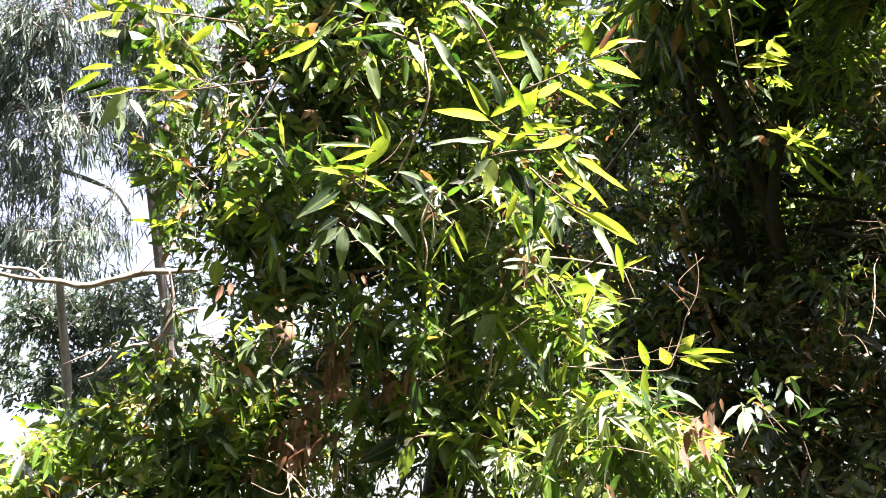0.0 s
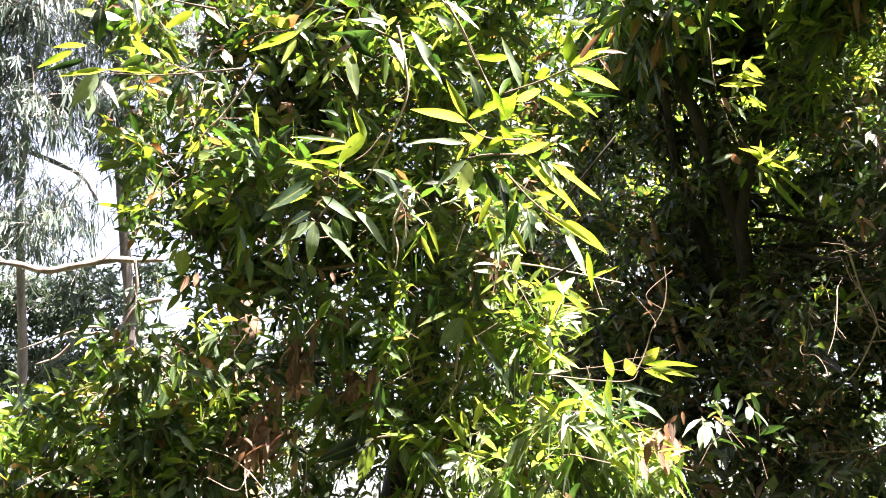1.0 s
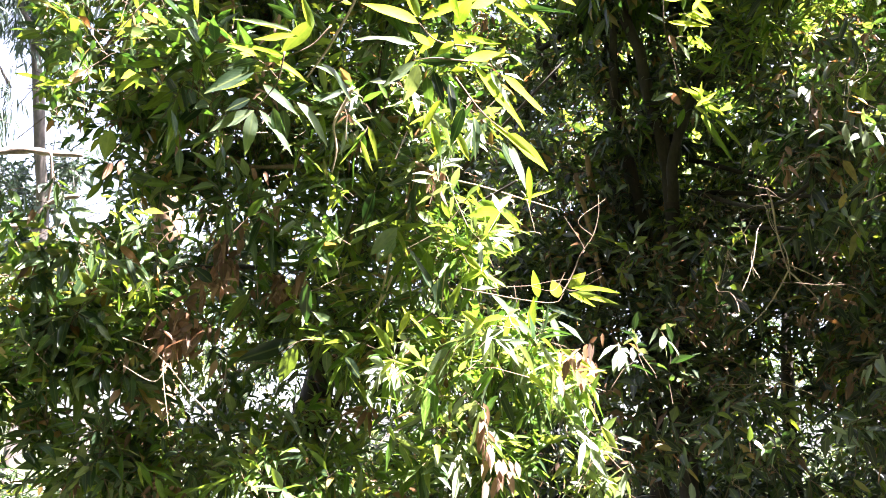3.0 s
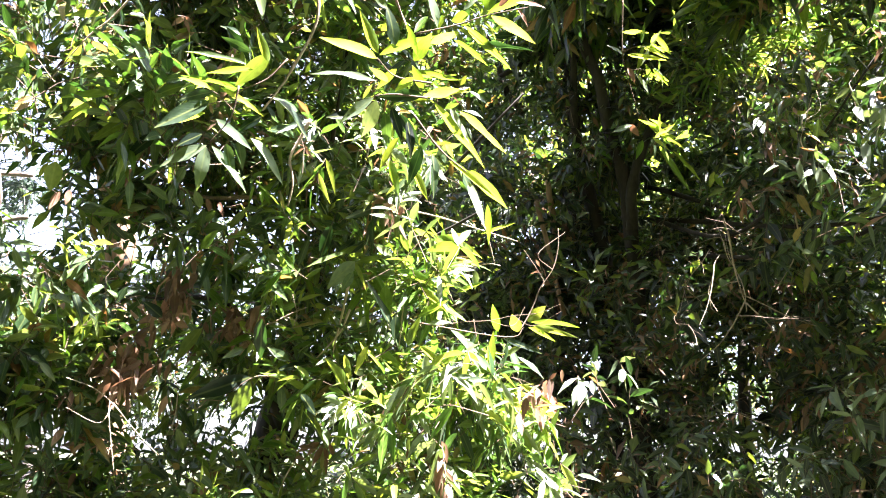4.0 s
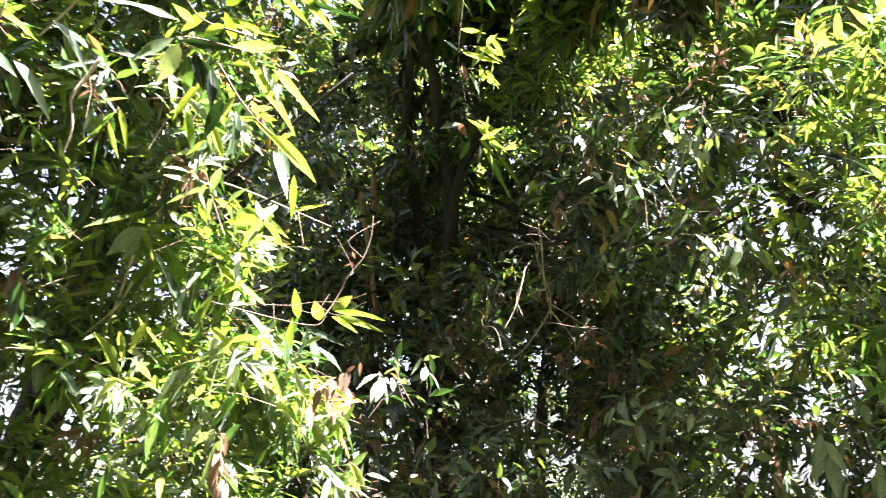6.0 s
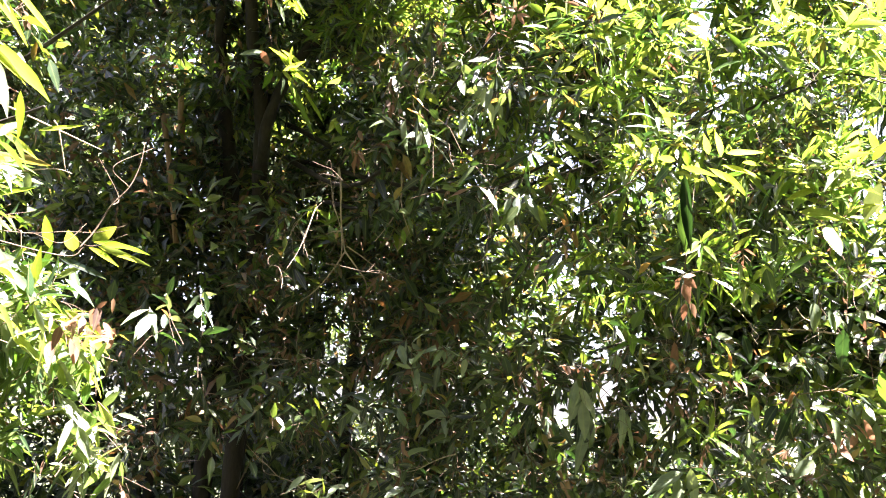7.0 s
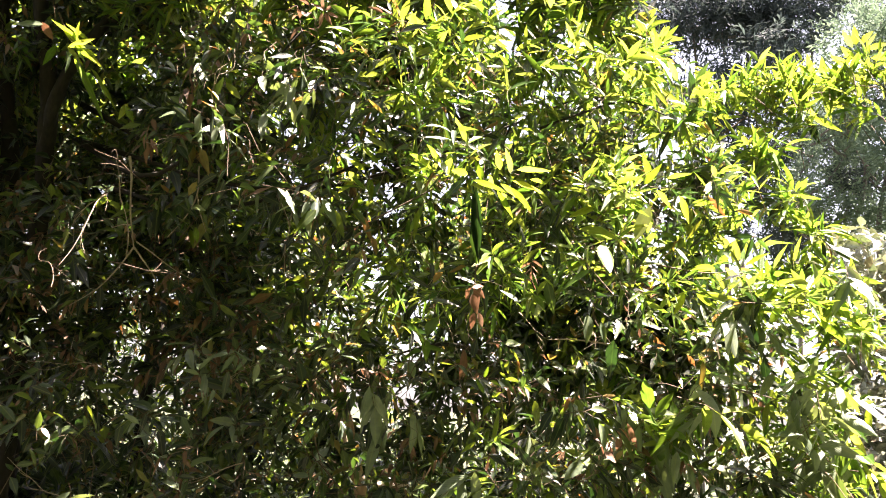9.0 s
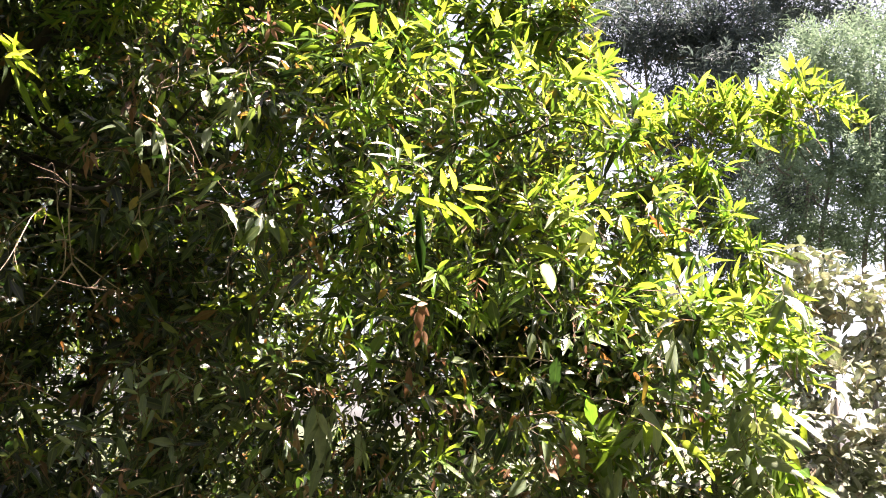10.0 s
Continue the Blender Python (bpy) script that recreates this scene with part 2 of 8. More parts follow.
def leaves_mesh(name, base, way, normal, length, width, droop, fold, material, steps=4, rng=None, curl=None):
    """Many leaves in one mesh. Arrays of n rows: base, way, normal (n,3); length, width, droop, fold (n)."""
    u, v, h, faces = blade(steps)
    n, k = len(base), len(u)
    way = unit(way)
    across = unit(np.cross(normal, way))
    up = np.cross(way, across)
    if rng is None:
        rng = np.random.default_rng(3)
    phase = rng.uniform(0, 6.28, (n, 1))
    ripple = 0.10 * np.sin(9 * u[None, :] + phase) * (np.abs(v) > 0)[None, :] * np.sign(v)[None, :]
    sway = rng.normal(0, 0.06, (n, 1)) * (u ** 2)[None, :]
    along = length[:, None] * u[None, :]
    side = width[:, None] * 0.5 * v[None, :]
    height = width[:, None] * 0.5 * (h[None, :] * fold[:, None] + ripple)
    p = base[:, None, :] + along[..., None] * way[:, None, :] + (side + sway * length[:, None])[..., None] * across[:, None, :] + height[..., None] * up[:, None, :]
    p[..., 2] -= (droop * length)[:, None] * (u ** 2)[None, :]
    verts = p.reshape(-1, 3)
    tri = np.array([f for f in faces if len(f) == 3])
    quad = np.array([f for f in faces if len(f) == 4])
    step = (np.arange(n) * k)[:, None, None]
    tris = (tri[None] + step).reshape(-1, 3)
    quads = (quad[None] + step).reshape(-1, 4)
    me = bpy.data.meshes.new(name)
    nl, np_ = tris.size + quads.size, len(tris) + len(quads)
    me.vertices.add(len(verts)), me.loops.add(nl), me.polygons.add(np_)
    me.vertices.foreach_set("co", verts.astype(np.float32).ravel())
    loop = np.concatenate((tris.ravel(), quads.ravel())).astype(np.int32)
    me.loops.foreach_set("vertex_index", loop)
    start = np.concatenate((np.arange(len(tris)) * 3, tris.size + np.arange(len(quads)) * 4)).astype(np.int32)
    me.polygons.foreach_set("loop_start", start)
    me.polygons.foreach_set("use_smooth", np.ones(np_, dtype=bool))
    layer = me.uv_layers.new(name="UVMap")
    uv = np.stack((np.tile(u, n), 0.5 + 0.5 * np.tile(v / max(np.abs(v)), n)), axis=1).astype(np.float32)
    layer.data.foreach_set("uv", uv[loop].ravel())
    me.materials.append(material)
    me.update(calc_edges=True)
    me.validate()
    return me


# cuts added to the crowns to let sun onto chosen sprays: place on the spray, half width
GAPS_A = [
    (-0.95, 1.94, 1.85, 0.20),
    (-0.77, 2.21, 1.65, 0.15),
    (1.80, 2.80, 3.08, 0.22),
    (1.77, 2.69, 2.74, 0.20),
    (0.24, 1.81, 2.80, 0.18),
    (-0.94, 2.13, 1.79, 0.18),
    (-0.04, 2.24, 1.72, 0.10),
    (-0.05, 1.46, 2.08, 0.13),
    (0.40, 1.51, 2.37, 0.20),
    (0.70, 1.56, 2.55, 0.15),
    (0.67, 1.52, 2.03, 0.15),
    (0.47, 2.16, 1.94, 0.18),
    (0.63, 2.24, 1.66, 0.15),
    (0.68, 2.27, 1.46, 0.14),
    (0.37, 2.22, 1.56, 0.17),
    (0.89, 2.36, 1.79, 0.10),
    (-0.75, 1.36, 2.71, 0.15),
    (-0.52, 1.69, 2.37, 0.10)]
GAPS_B = [
    (1.51, 3.03, 2.87, 0.17),
    (1.48, 2.81, 3.17, 0.15),
    (-2.40, 3.24, 1.75, 0.50),
    (-1.40, 2.55, 1.65, 0.32),
    (0.01, 1.44, 2.31, 0.10),
    (2.48, 1.88, 2.65, 0.16),
    (3.28, 1.31, 2.87, 0.18),
    (2.85, 1.61, 2.03, 0.12),
    (3.44, 1.26, 1.72, 0.14),
    (2.54, 1.56, 2.18, 0.20),
    (2.43, 1.90, 2.26, 0.08),
    (3.14, 1.30, 2.21, 0.20),
    (3.45, 1.18, 1.95, 0.20),
    (3.89, 1.09, 1.87, 0.20),
    (3.96, 1.14, 1.50, 0.20),
    (3.04, 1.54, 2.81, 0.28),
    (2.64, 1.76, 2.79, 0.25),
    (3.55, 1.29, 2.63, 0.22),
    (4.28, 1.11, 2.92, 0.22),
    (2.71, 1.61, 1.76, 0.14)]
GAPS_C = [
    (3.01, 1.36, 1.72, 0.08),
    (3.56, 1.08, 1.53, 0.12),
    (3.21, 1.44, 1.35, 0.20),
    (3.25, 1.42, 2.60, 0.20),
    (3.61, 1.16, 2.22, 0.20),
    (2.91, 1.54, 2.29, 0.15),
    (3.33, 1.83, 1.41, 0.22),
    (3.50, 1.57, 1.64, 0.20),
    (3.66, 1.58, 1.22, 0.22),
    (3.69, 1.50, 2.05, 0.18),
    (3.20, 1.65, 1.59, 0.20),
    (1.30, 5.20, 3.60, 0.25),
    (2.10, 5.20, 3.40, 0.20),
    (1.60, 4.90, 4.00, 0.25),
    (2.60, 4.20, 3.40, 0.20),
    (2.72, 3.56, 4.02, 0.20)]
GAPS_D = [
    (-0.93, 1.91, 1.96, 0.17),
    (-0.66, 2.37, 1.57, 0.22),
    (-0.80, 2.18, 1.74, 0.20),
    (-0.45, 2.45, 1.78, 0.17),
    (-0.72, 2.24, 1.91, 0.12),
    (6.30, 1.55, 2.39, 0.35),
    (6.20, 1.56, 1.80, 0.35),
    (6.11, 1.49, 1.39, 0.30),
    (6.34, 1.85, 2.63, 0.25),
    (4.00, 1.23, 2.86, 0.20),
    (4.44, 0.94, 3.00, 0.20),
    (-1.06, 1.99, 1.80, 0.20),
    (-1.14, 2.17, 1.55, 0.20),
    (-0.71, 2.17, 1.97, 0.17),
    (-1.80, 2.67, 1.88, 0.25),
    (3.96, 1.20, 1.35, 0.20)]
GAPS_E = [
    (-0.92, 2.07, 1.65, 0.18),
    (3.09, 1.80, 1.85, 0.15),
    (3.52, 1.50, 1.39, 0.28),
    (3.37, 1.73, 1.20, 0.26),
    (2.27, 3.02, 3.50, 0.16),
    (2.71, 1.62, 1.84, 0.13),
    (-1.62, 2.34, 1.64, 0.34),
    (-1.25, 2.34, 1.56, 0.26),
    (-0.13, 1.83, 1.91, 0.13),
    (0.12, 1.94, 1.76, 0.12),
    (-0.02, 1.94, 1.57, 0.13),
    (0.24, 1.87, 1.91, 0.10),
    (-0.29, 1.94, 1.67, 0.14),
    (1.45, 2.34, 2.78, 0.13),
    (1.68, 2.17, 2.50, 0.12),
    (1.54, 2.48, 3.09, 0.13),
    (1.85, 2.30, 2.81, 0.13),
    (1.82, 2.45, 2.62, 0.12)]
# small random cuts added so that flecks of sun fall on the shaded boughs
fleck_rng = np.random.default_rng(17)
FLECKS = []
for i in range(30):
    share = fleck_rng.uniform(0.2, 1)
    FLECKS.append((1.35 + 1.9 * share + fleck_rng.normal(0, 0.1), 2.95 - 1.35 * share + fleck_rng.normal(0, 0.15), fleck_rng.uniform(1.0, 3.0), fleck_rng.uniform(0.035, 0.075)))
SUN_GAPS = np.array(GAPS_A + GAPS_B + GAPS_C + GAPS_D + GAPS_E + FLECKS)


def sprig_points(clumps, per_area, rng, hollow=0.5, open_at=-0.12, parted=True):
    """Twig tips strewn through ellipsoids of foliage, more of them near the skin."""
    pts, outs = [], []
    for c, size, az, lai in clumps:
        n = max(3, int(1.45 * lai * math.pi * size[0] * size[2] * per_area))
        d = unit(rng.normal(0, 1, (n, 3)))
        r = rng.uniform(0, 1, (n, 1)) ** hollow
        q = d * r
        q += 0.10 * np.sin(7 * q[:, [1, 2, 0]] + c[0] * 9)
        q = q * np.array(size)
        a = radians(-az)
        turn = np.array(((math.cos(a), -math.sin(a), 0), (math.sin(a), math.cos(a), 0), (0, 0, 1)))
        pts.append(q @ turn.T + np.array(c))
        outs.append(d @ turn.T)
    pts, outs = np.concatenate(pts), np.concatenate(outs)
    # leave hollows between the boughs
    dense = np.array([noise.noise(Vector(p) * 3.1) + 0.5 * noise.noise(Vector(p) * 7.3) for p in pts.tolist()])
    keep = dense > rng.normal(open_at, 0.12, len(pts))
    sunward = np.array(toward)
    # drop twigs that would shade the chosen places
    for x, y, z, r in SUN_GAPS if parted else ():
        rel = pts - np.array((x, y, z))
        ahead = rel @ sunward
        off = np.linalg.norm(rel - ahead[:, None] * sunward, axis=1)
        keep &= ~((ahead > 0.2) & (off < 0.95 * r * (1 + 0.25 * np.sin(9 * pts[:, 2]))) & (rng.uniform(0, 1, len(pts)) < np.where(pts[:, 2] > 3.5, 0.97, 0.86)))
    return pts[keep], outs[keep]


def foliage(parent, clumps, seed, material, name="foliage", label="", leaf=(0.09, 0.15), slim=(0.28, 0.4), each=7, twig=0.15,
            per_area=170.0, lift=0.1, hang=0.36, twig_material=None, young=None, dead=None, spread=0.75, steps=4, young_share=0.2, dead_share=0.04, outward=0.8, hollow=0.5, open_at=-0.12, parted=True):
    """A crown of leafy twigs: each twig carries leaves in a spiral, tip leaves youngest."""
    rng = np.random.default_rng(seed)
    tips, outs = sprig_points(clumps, per_area, rng, hollow, open_at, parted)
    tips = at_base(parent, tips)
    n = len(tips)
    axis = unit(outs * outward + rng.normal(0, 0.5, (n, 3)) + np.array((0, 0, lift)))
    help_ = unit(np.cross(axis, rng.normal(0, 1, (n, 3))))
    other = np.cross(axis, help_)
    size = rng.uniform(0.75, 1.15, (n, 1))
    k = np.arange(each)
    s = 1 - (k / max(1, each - 1)) ** 0.8 * np.ones((n, 1))
    ang = 2.4 * k[None, :] + rng.uniform(0, 6.28, (n, 1)) + rng.normal(0, 0.3, (n, each))
    ring = np.cos(ang)[..., None] * help_[:, None] + np.sin(ang)[..., None] * other[:, None]
    start = tips[:, None] - axis[:, None] * (twig * size * (1 - s))[..., None]
    opening = spread * (0.55 + 0.6 * (1 - s)) + rng.normal(0, 0.15, (n, each))
    way = axis[:, None] * np.cos(opening)[..., None] + ring * np.sin(opening)[..., None]
    kind_of = rng.uniform(0, 1, n)
    if young is None:
        pull = np.full(n, hang)
    else:
        pull = np.where(kind_of < young_share, 0.25 * hang, np.where(kind_of > 1 - dead_share, 2.2 * hang, hang))
    way = way + np.array((0, 0, -1)) * (pull[:, None] * rng.uniform(0.2, 1.5, (n, each)))[..., None]
    keep = rng.uniform(0, 1, (n, each)) < 0.88
    way, start = unit(way)[keep], start[keep]
    m = len(way)
    normal = unit(np.array((0, 0, 0.6)) + rng.normal(0, 0.5, (m, 3)) + 0.45 * np.repeat(outs[:, None], each, 1)[keep])
    length = rng.uniform(*leaf, m) * np.repeat(size, each, 1)[keep]
    kinds = np.repeat(kind_of[:, None], each, 1)[keep]
    if dead is not None:
        length = np.where(kinds > 1 - dead_share, 0.6 * length, length)
    width = length * rng.uniform(*slim, m)
    picks = [(material, np.ones(m, dtype=bool))]
    if young is not None:
        fresh = kinds < young_share
        gone = (kinds > 1 - dead_share) if dead is not None else np.zeros(m, dtype=bool)
        picks = [(material, ~(fresh | gone)), (young, fresh)] + ([(dead, gone)] if dead is not None else [])
    for mat, pick in picks:
        if pick.sum() < 2:
            continue
        me = leaves_mesh(name, start[pick], way[pick], normal[pick], length[pick], width[pick], rng.uniform(0.0, 0.35, pick.sum()), rng.uniform(0.15, 0.6, pick.sum()), mat, steps, rng)
        part(name, me, parent, label, "stuff")
    if twig_material is not None:
        stem = tips - axis * twig * size * 1.5 + rng.normal(0, 0.02, (n, 3)) - np.array((0, 0, 0.03))
        mid = tips - axis * twig * size * 1.0
        verts, faces = [], []
        r = 0.0013 * twig / 0.15
        ring3 = [math.cos(a) * help_ + math.sin(a) * other for a in (0, 2.1, 4.2)]
        rows = np.stack([stem + q * r * 1.6 for q in ring3] + [mid + q * r * 1.1 for q in ring3] + [tips + q * r * 0.5 for q in ring3], axis=1)
        faces = np.array([(a + b, a + (b + 1) % 3, a + 3 + (b + 1) % 3, a + 3 + b) for a in (0, 3) for b in range(3)])
        all_faces = (faces[None] + (np.arange(n) * 9)[:, None, None]).reshape(-1, 4)
        part("twigwork", mesh_of("twigwork", rows.reshape(-1, 3).tolist(), all_faces.tolist(), twig_material), parent, "", "stuff")
    return parent


def leaf_patterns(material, count=5):
    """A few blades of unit length and width with their own curve and waviness, shared by many leaves."""
    made = []
    rng = np.random.default_rng(77)
    for i in range(count):
        u, v, h, faces = blade(8)
        bend, fold, wave = rng.uniform(0.05, 0.25), rng.uniform(0.08, 0.35), rng.uniform(0.7, 1.8)
        turn = rng.uniform(-0.05, 0.05)
        pts = [(a, 0.5 * b + turn * a * a * 4 * 0.5, 0.16 * fold * c * 2 - bend * a * a + 0.018 * wave * b * math.sin(11 * a + 2 * i) + 0.02 * math.sin(6 * a + i)) for a, b, c in zip(u, v, h)]
        uvs = [(a, 0.5 + 0.5 * b / max(abs(v))) for a, b in zip(u, v)]
        made.append(mesh_of("leaf", pts, faces, material, uvs))
    return made


GREEN, YOUNG_LEAF, DRY = leaf_patterns(mat_leaf_one), leaf_patterns(mat_young_one), leaf_patterns(mat_dead_one)
SHEEN_LEAF = leaf_patterns(mat_sheen_one)
leaf_rng = np.random.default_rng(8)
# About where the camera stands; spray leaves turn by it to fit its view.
CAMERA_SIDE = np.array((0.7, -0.4, 1.3))


def spray(parent, pattern, twig, blades):
    """Single leaves on one twig: each row is the leaf's foot, its tip and its width. Blades are turned to fit the
    camera's view.
    """
    if len(twig):
        holder = limb("twig", parent, twig, [0.0032 - 0.002 * i / (len(twig) - 1) for i in range(len(twig))], mat_twig, "thin brown leafy twig", 5)
        parent["last_twig"] = holder.name
    else:
        holder = bpy.data.objects[parent["last_twig"]]
    for x0, y0, z0, x1, y1, z1, w in blades:
        foot, way = np.array((x0, y0, z0)), np.array((x1 - x0, y1 - y0, z1 - z0))
        size = float(np.linalg.norm(way))
        way = way / size
        cameraward = unit(CAMERA_SIDE - foot)
        if pattern is SHEEN_LEAF:
            normal = unit(0.9 * np.array(toward) + 0.8 * cameraward + leaf_rng.normal(0, 0.12, 3))
        elif pattern is YOUNG_LEAF:
            normal = unit(np.array((0, 0, 0.55)) - 0.8 * cameraward + leaf_rng.normal(0, 0.2, 3))
        else:
            normal = unit(0.9 * cameraward + np.array((0, 0, 0.5)) + leaf_rng.normal(0, 0.25, 3))
        across = unit(np.cross(normal, way))
        up = np.cross(way, across)
        me = pattern[int(leaf_rng.integers(0, len(pattern)))]
        ob = part("leaf", me, holder)
        m = np.eye(4)
        m[:3, 0], m[:3, 1], m[:3, 2], m[:3, 3] = way * size, across * w * 0.98, up * size * 0.8, foot - np.array(parent.location)
        ob.matrix_basis = Matrix(m.tolist())


# ---- ground ----
def ground_sheet():
    n = 60
    line = np.concatenate((-np.geomspace(2500, 1.2, n), np.linspace(-1, 1, 9), np.geomspace(1.2, 2500, n)))
    verts = [(x + 1, y + 2, 0.05 * noise.noise((x * 0.6, y * 0.6, 0)) - 0.02) for y in line for x in line]
    w = len(line)
    faces = [(j * w + i, j * w + i + 1, (j + 1) * w + i + 1, (j + 1) * w + i) for j in range(w - 1) for i in range(w - 1)]
    ob = new("ground", mesh_of("ground", verts, faces, mat_ground))
    return tagged(ob, "grassy ground strewn with brown leaf litter", "ground", kind="structure")


ground_sheet()

# ---- foliage masses: centre, half sizes (across, deep, high), bearing, leaf cover ----
LEFT_CROWN_A = [
    ((-0.84, 1.98, 2.28), (0.13, 0.20, 0.11), -31, 1.5),
    ((-0.87, 1.94, 2.05), (0.18, 0.20, 0.12), -32, 1.6),
    ((-0.98, 1.95, 1.97), (0.15, 0.20, 0.09), -34, 1.4),
    ((-0.87, 1.88, 2.38), (0.15, 0.20, 0.17), -33, 1.6),
    ((-0.88, 1.80, 2.60), (0.13, 0.20, 0.13), -34, 1.4),
    ((-0.77, 2.23, 1.45), (0.30, 0.30, 0.15), -28, 1.4),
    ((-0.90, 1.95, 1.86), (0.23, 0.25, 0.13), -33, 1.8),
    ((-1.04, 1.97, 1.72), (0.20, 0.25, 0.13), -35, 1.8),
    ((-0.90, 2.30, 1.93), (0.18, 0.30, 0.15), -28, 1.2),
    ((-0.96, 1.96, 2.26), (0.13, 0.20, 0.13), -33, 1.0),
    ((-0.91, 2.10, 1.57), (0.27, 0.30, 0.17), -31, 1.4),
    ((-0.66, 1.56, 2.97), (0.26, 0.30, 0.16), -33, 1.6),
]
LEFT_CROWN_B = [
    ((-0.59, 1.80, 2.79), (0.32, 0.40, 0.28), -28, 2.0),
    ((-0.20, 1.90, 2.89), (0.39, 0.40, 0.32), -20, 2.0),
    ((-0.69, 1.88, 2.49), (0.28, 0.40, 0.23), -29, 1.8),
    ((-0.33, 1.94, 2.39), (0.33, 0.40, 0.29), -22, 1.8),
    ((-0.73, 2.20, 2.18), (0.23, 0.40, 0.18), -27, 1.4),
    ((-0.32, 2.36, 2.08), (0.30, 0.40, 0.23), -20, 1.2),
    ((-0.90, 2.15, 1.74), (0.30, 0.30, 0.19), -30, 1.6),
    ((-0.74, 2.55, 1.63), (0.36, 0.40, 0.26), -25, 1.0),
    ((-0.26, 2.62, 1.71), (0.40, 0.40, 0.26), -16, 0.8),
    ((-0.76, 2.61, 1.14), (0.58, 0.40, 0.35), -25, 1.2),
    ((-1.35, 2.50, 1.40), (0.43, 0.40, 0.29), -34, 1.4),
    ((-0.19, 1.86, 3.63), (0.81, 0.50, 0.37), -20, 2.0),
]
LEFT_CROWN_C = [
    ((-0.92, 1.65, 3.48), (0.27, 0.40, 0.18), -36, 1.2),
    ((0.59, 2.12, 3.66), (0.52, 0.50, 0.38), -1, 1.6),
]
LEFTBACK_CROWN_A = [
    ((-1.09, 2.65, 2.69), (0.33, 0.40, 0.41), -29, 1.2),
    ((-0.48, 2.61, 3.46), (0.57, 0.50, 0.42), -20, 1.2),
    ((-0.64, 2.71, 3.10), (0.79, 0.50, 0.79), -22, 1.2),
    ((0.03, 3.03, 2.88), (0.73, 0.50, 0.87), -10, 1.0),
    ((-0.86, 3.23, 2.09), (0.89, 0.50, 0.48), -22, 0.6),
    ((0.09, 3.20, 1.83), (0.69, 0.50, 0.50), -9, 0.9),
    ((-0.51, 3.40, 1.20), (1.13, 0.50, 0.42), -17, 0.8),
]
RIGHT_CROWN_A = [
    ((2.37, 2.35, 2.76), (0.35, 0.40, 0.30), 26, 1.8),
    ((2.41, 2.33, 2.28), (0.34, 0.40, 0.27), 26, 1.5),
    ((2.81, 2.43, 1.48), (0.43, 0.40, 0.31), 32, 0.8),
    ((3.10, 2.03, 1.50), (0.28, 0.40, 0.30), 40, 1.1),
    ((3.25, 1.55, 1.55), (0.30, 0.40, 0.23), 49, 1.5),
    ((3.65, 1.32, 1.57), (0.33, 0.40, 0.22), 57, 1.5),
    ((3.20, 1.64, 1.18), (0.33, 0.40, 0.23), 47, 1.4),
    ((3.68, 1.35, 1.19), (0.35, 0.40, 0.24), 56, 1.5),
    ((2.92, 2.32, 1.08), (0.42, 0.40, 0.25), 35, 1.0),
    ((2.29, 2.52, 3.51), (0.46, 0.40, 0.30), 23, 1.8),
    ((3.43, 1.69, 0.82), (0.91, 0.40, 0.26), 49, 1.2),
]
RIGHTBACK_CROWN_A = [
    ((0.73, 5.49, 2.57), (0.35, 0.40, 0.50), -2, 1.2),
    ((0.91, 5.29, 1.98), (0.30, 0.40, 0.33), -0, 1.0),
    ((1.50, 4.44, 3.77), (0.58, 0.50, 0.46), 10, 1.0),
    ((2.09, 3.97, 3.61), (0.51, 0.40, 0.51), 18, 1.2),
    ((1.25, 5.40, 2.70), (0.50, 0.40, 0.45), 8, 1.0),
    ((2.05, 5.30, 2.80), (0.45, 0.40, 0.52), 15, 1.0),
    ((1.25, 5.40, 1.85), (0.52, 0.40, 0.42), 8, 1.0),
    ((2.10, 5.30, 1.80), (0.45, 0.40, 0.50), 15, 1.0),
    ((1.49, 4.58, 4.12), (0.92, 0.60, 0.62), 10, 1.6),
    ((1.22, 4.89, 3.19), (0.83, 0.60, 0.67), 7, 1.1),
    ((2.14, 4.72, 2.77), (0.88, 0.60, 0.80), 17, 1.0),
    ((2.63, 3.85, 3.43), (0.89, 0.60, 0.79), 26, 1.4),
]
RIGHTBACK_CROWN_B = [
    ((2.80, 4.05, 2.03), (0.86, 0.50, 0.68), 26, 0.9),
    ((1.71, 4.61, 1.87), (0.82, 0.50, 0.63), 12, 0.9),
    ((1.76, 3.94, 4.79), (1.35, 0.60, 0.58), 15, 2.0),
    ((3.35, 2.91, 2.79), (0.87, 0.50, 0.81), 35, 1.2),
    ((4.05, 2.29, 2.83), (0.78, 0.50, 0.81), 48, 1.3),
    ((3.85, 2.69, 1.65), (0.91, 0.50, 0.61), 42, 0.7),
    ((4.63, 1.87, 1.69), (0.60, 0.50, 0.65), 58, 1.3),
    ((2.68, 4.38, 2.57), (0.89, 0.50, 0.93), 19, 1.0),
]
LOW_CROWN_A = [
    ((-2.34, 3.26, 1.72), (0.47, 0.50, 0.23), -39, 1.8),
    ((-2.82, 3.41, 1.60), (0.43, 0.50, 0.29), -42, 1.8),
    ((-1.90, 3.20, 1.54), (0.36, 0.40, 0.24), -35, 1.5),
    ((-3.47, 3.45, 1.71), (0.48, 0.50, 0.38), -46, 1.6),
    ((-2.54, 3.41, 1.16), (0.78, 0.50, 0.37), -39, 1.5),
]
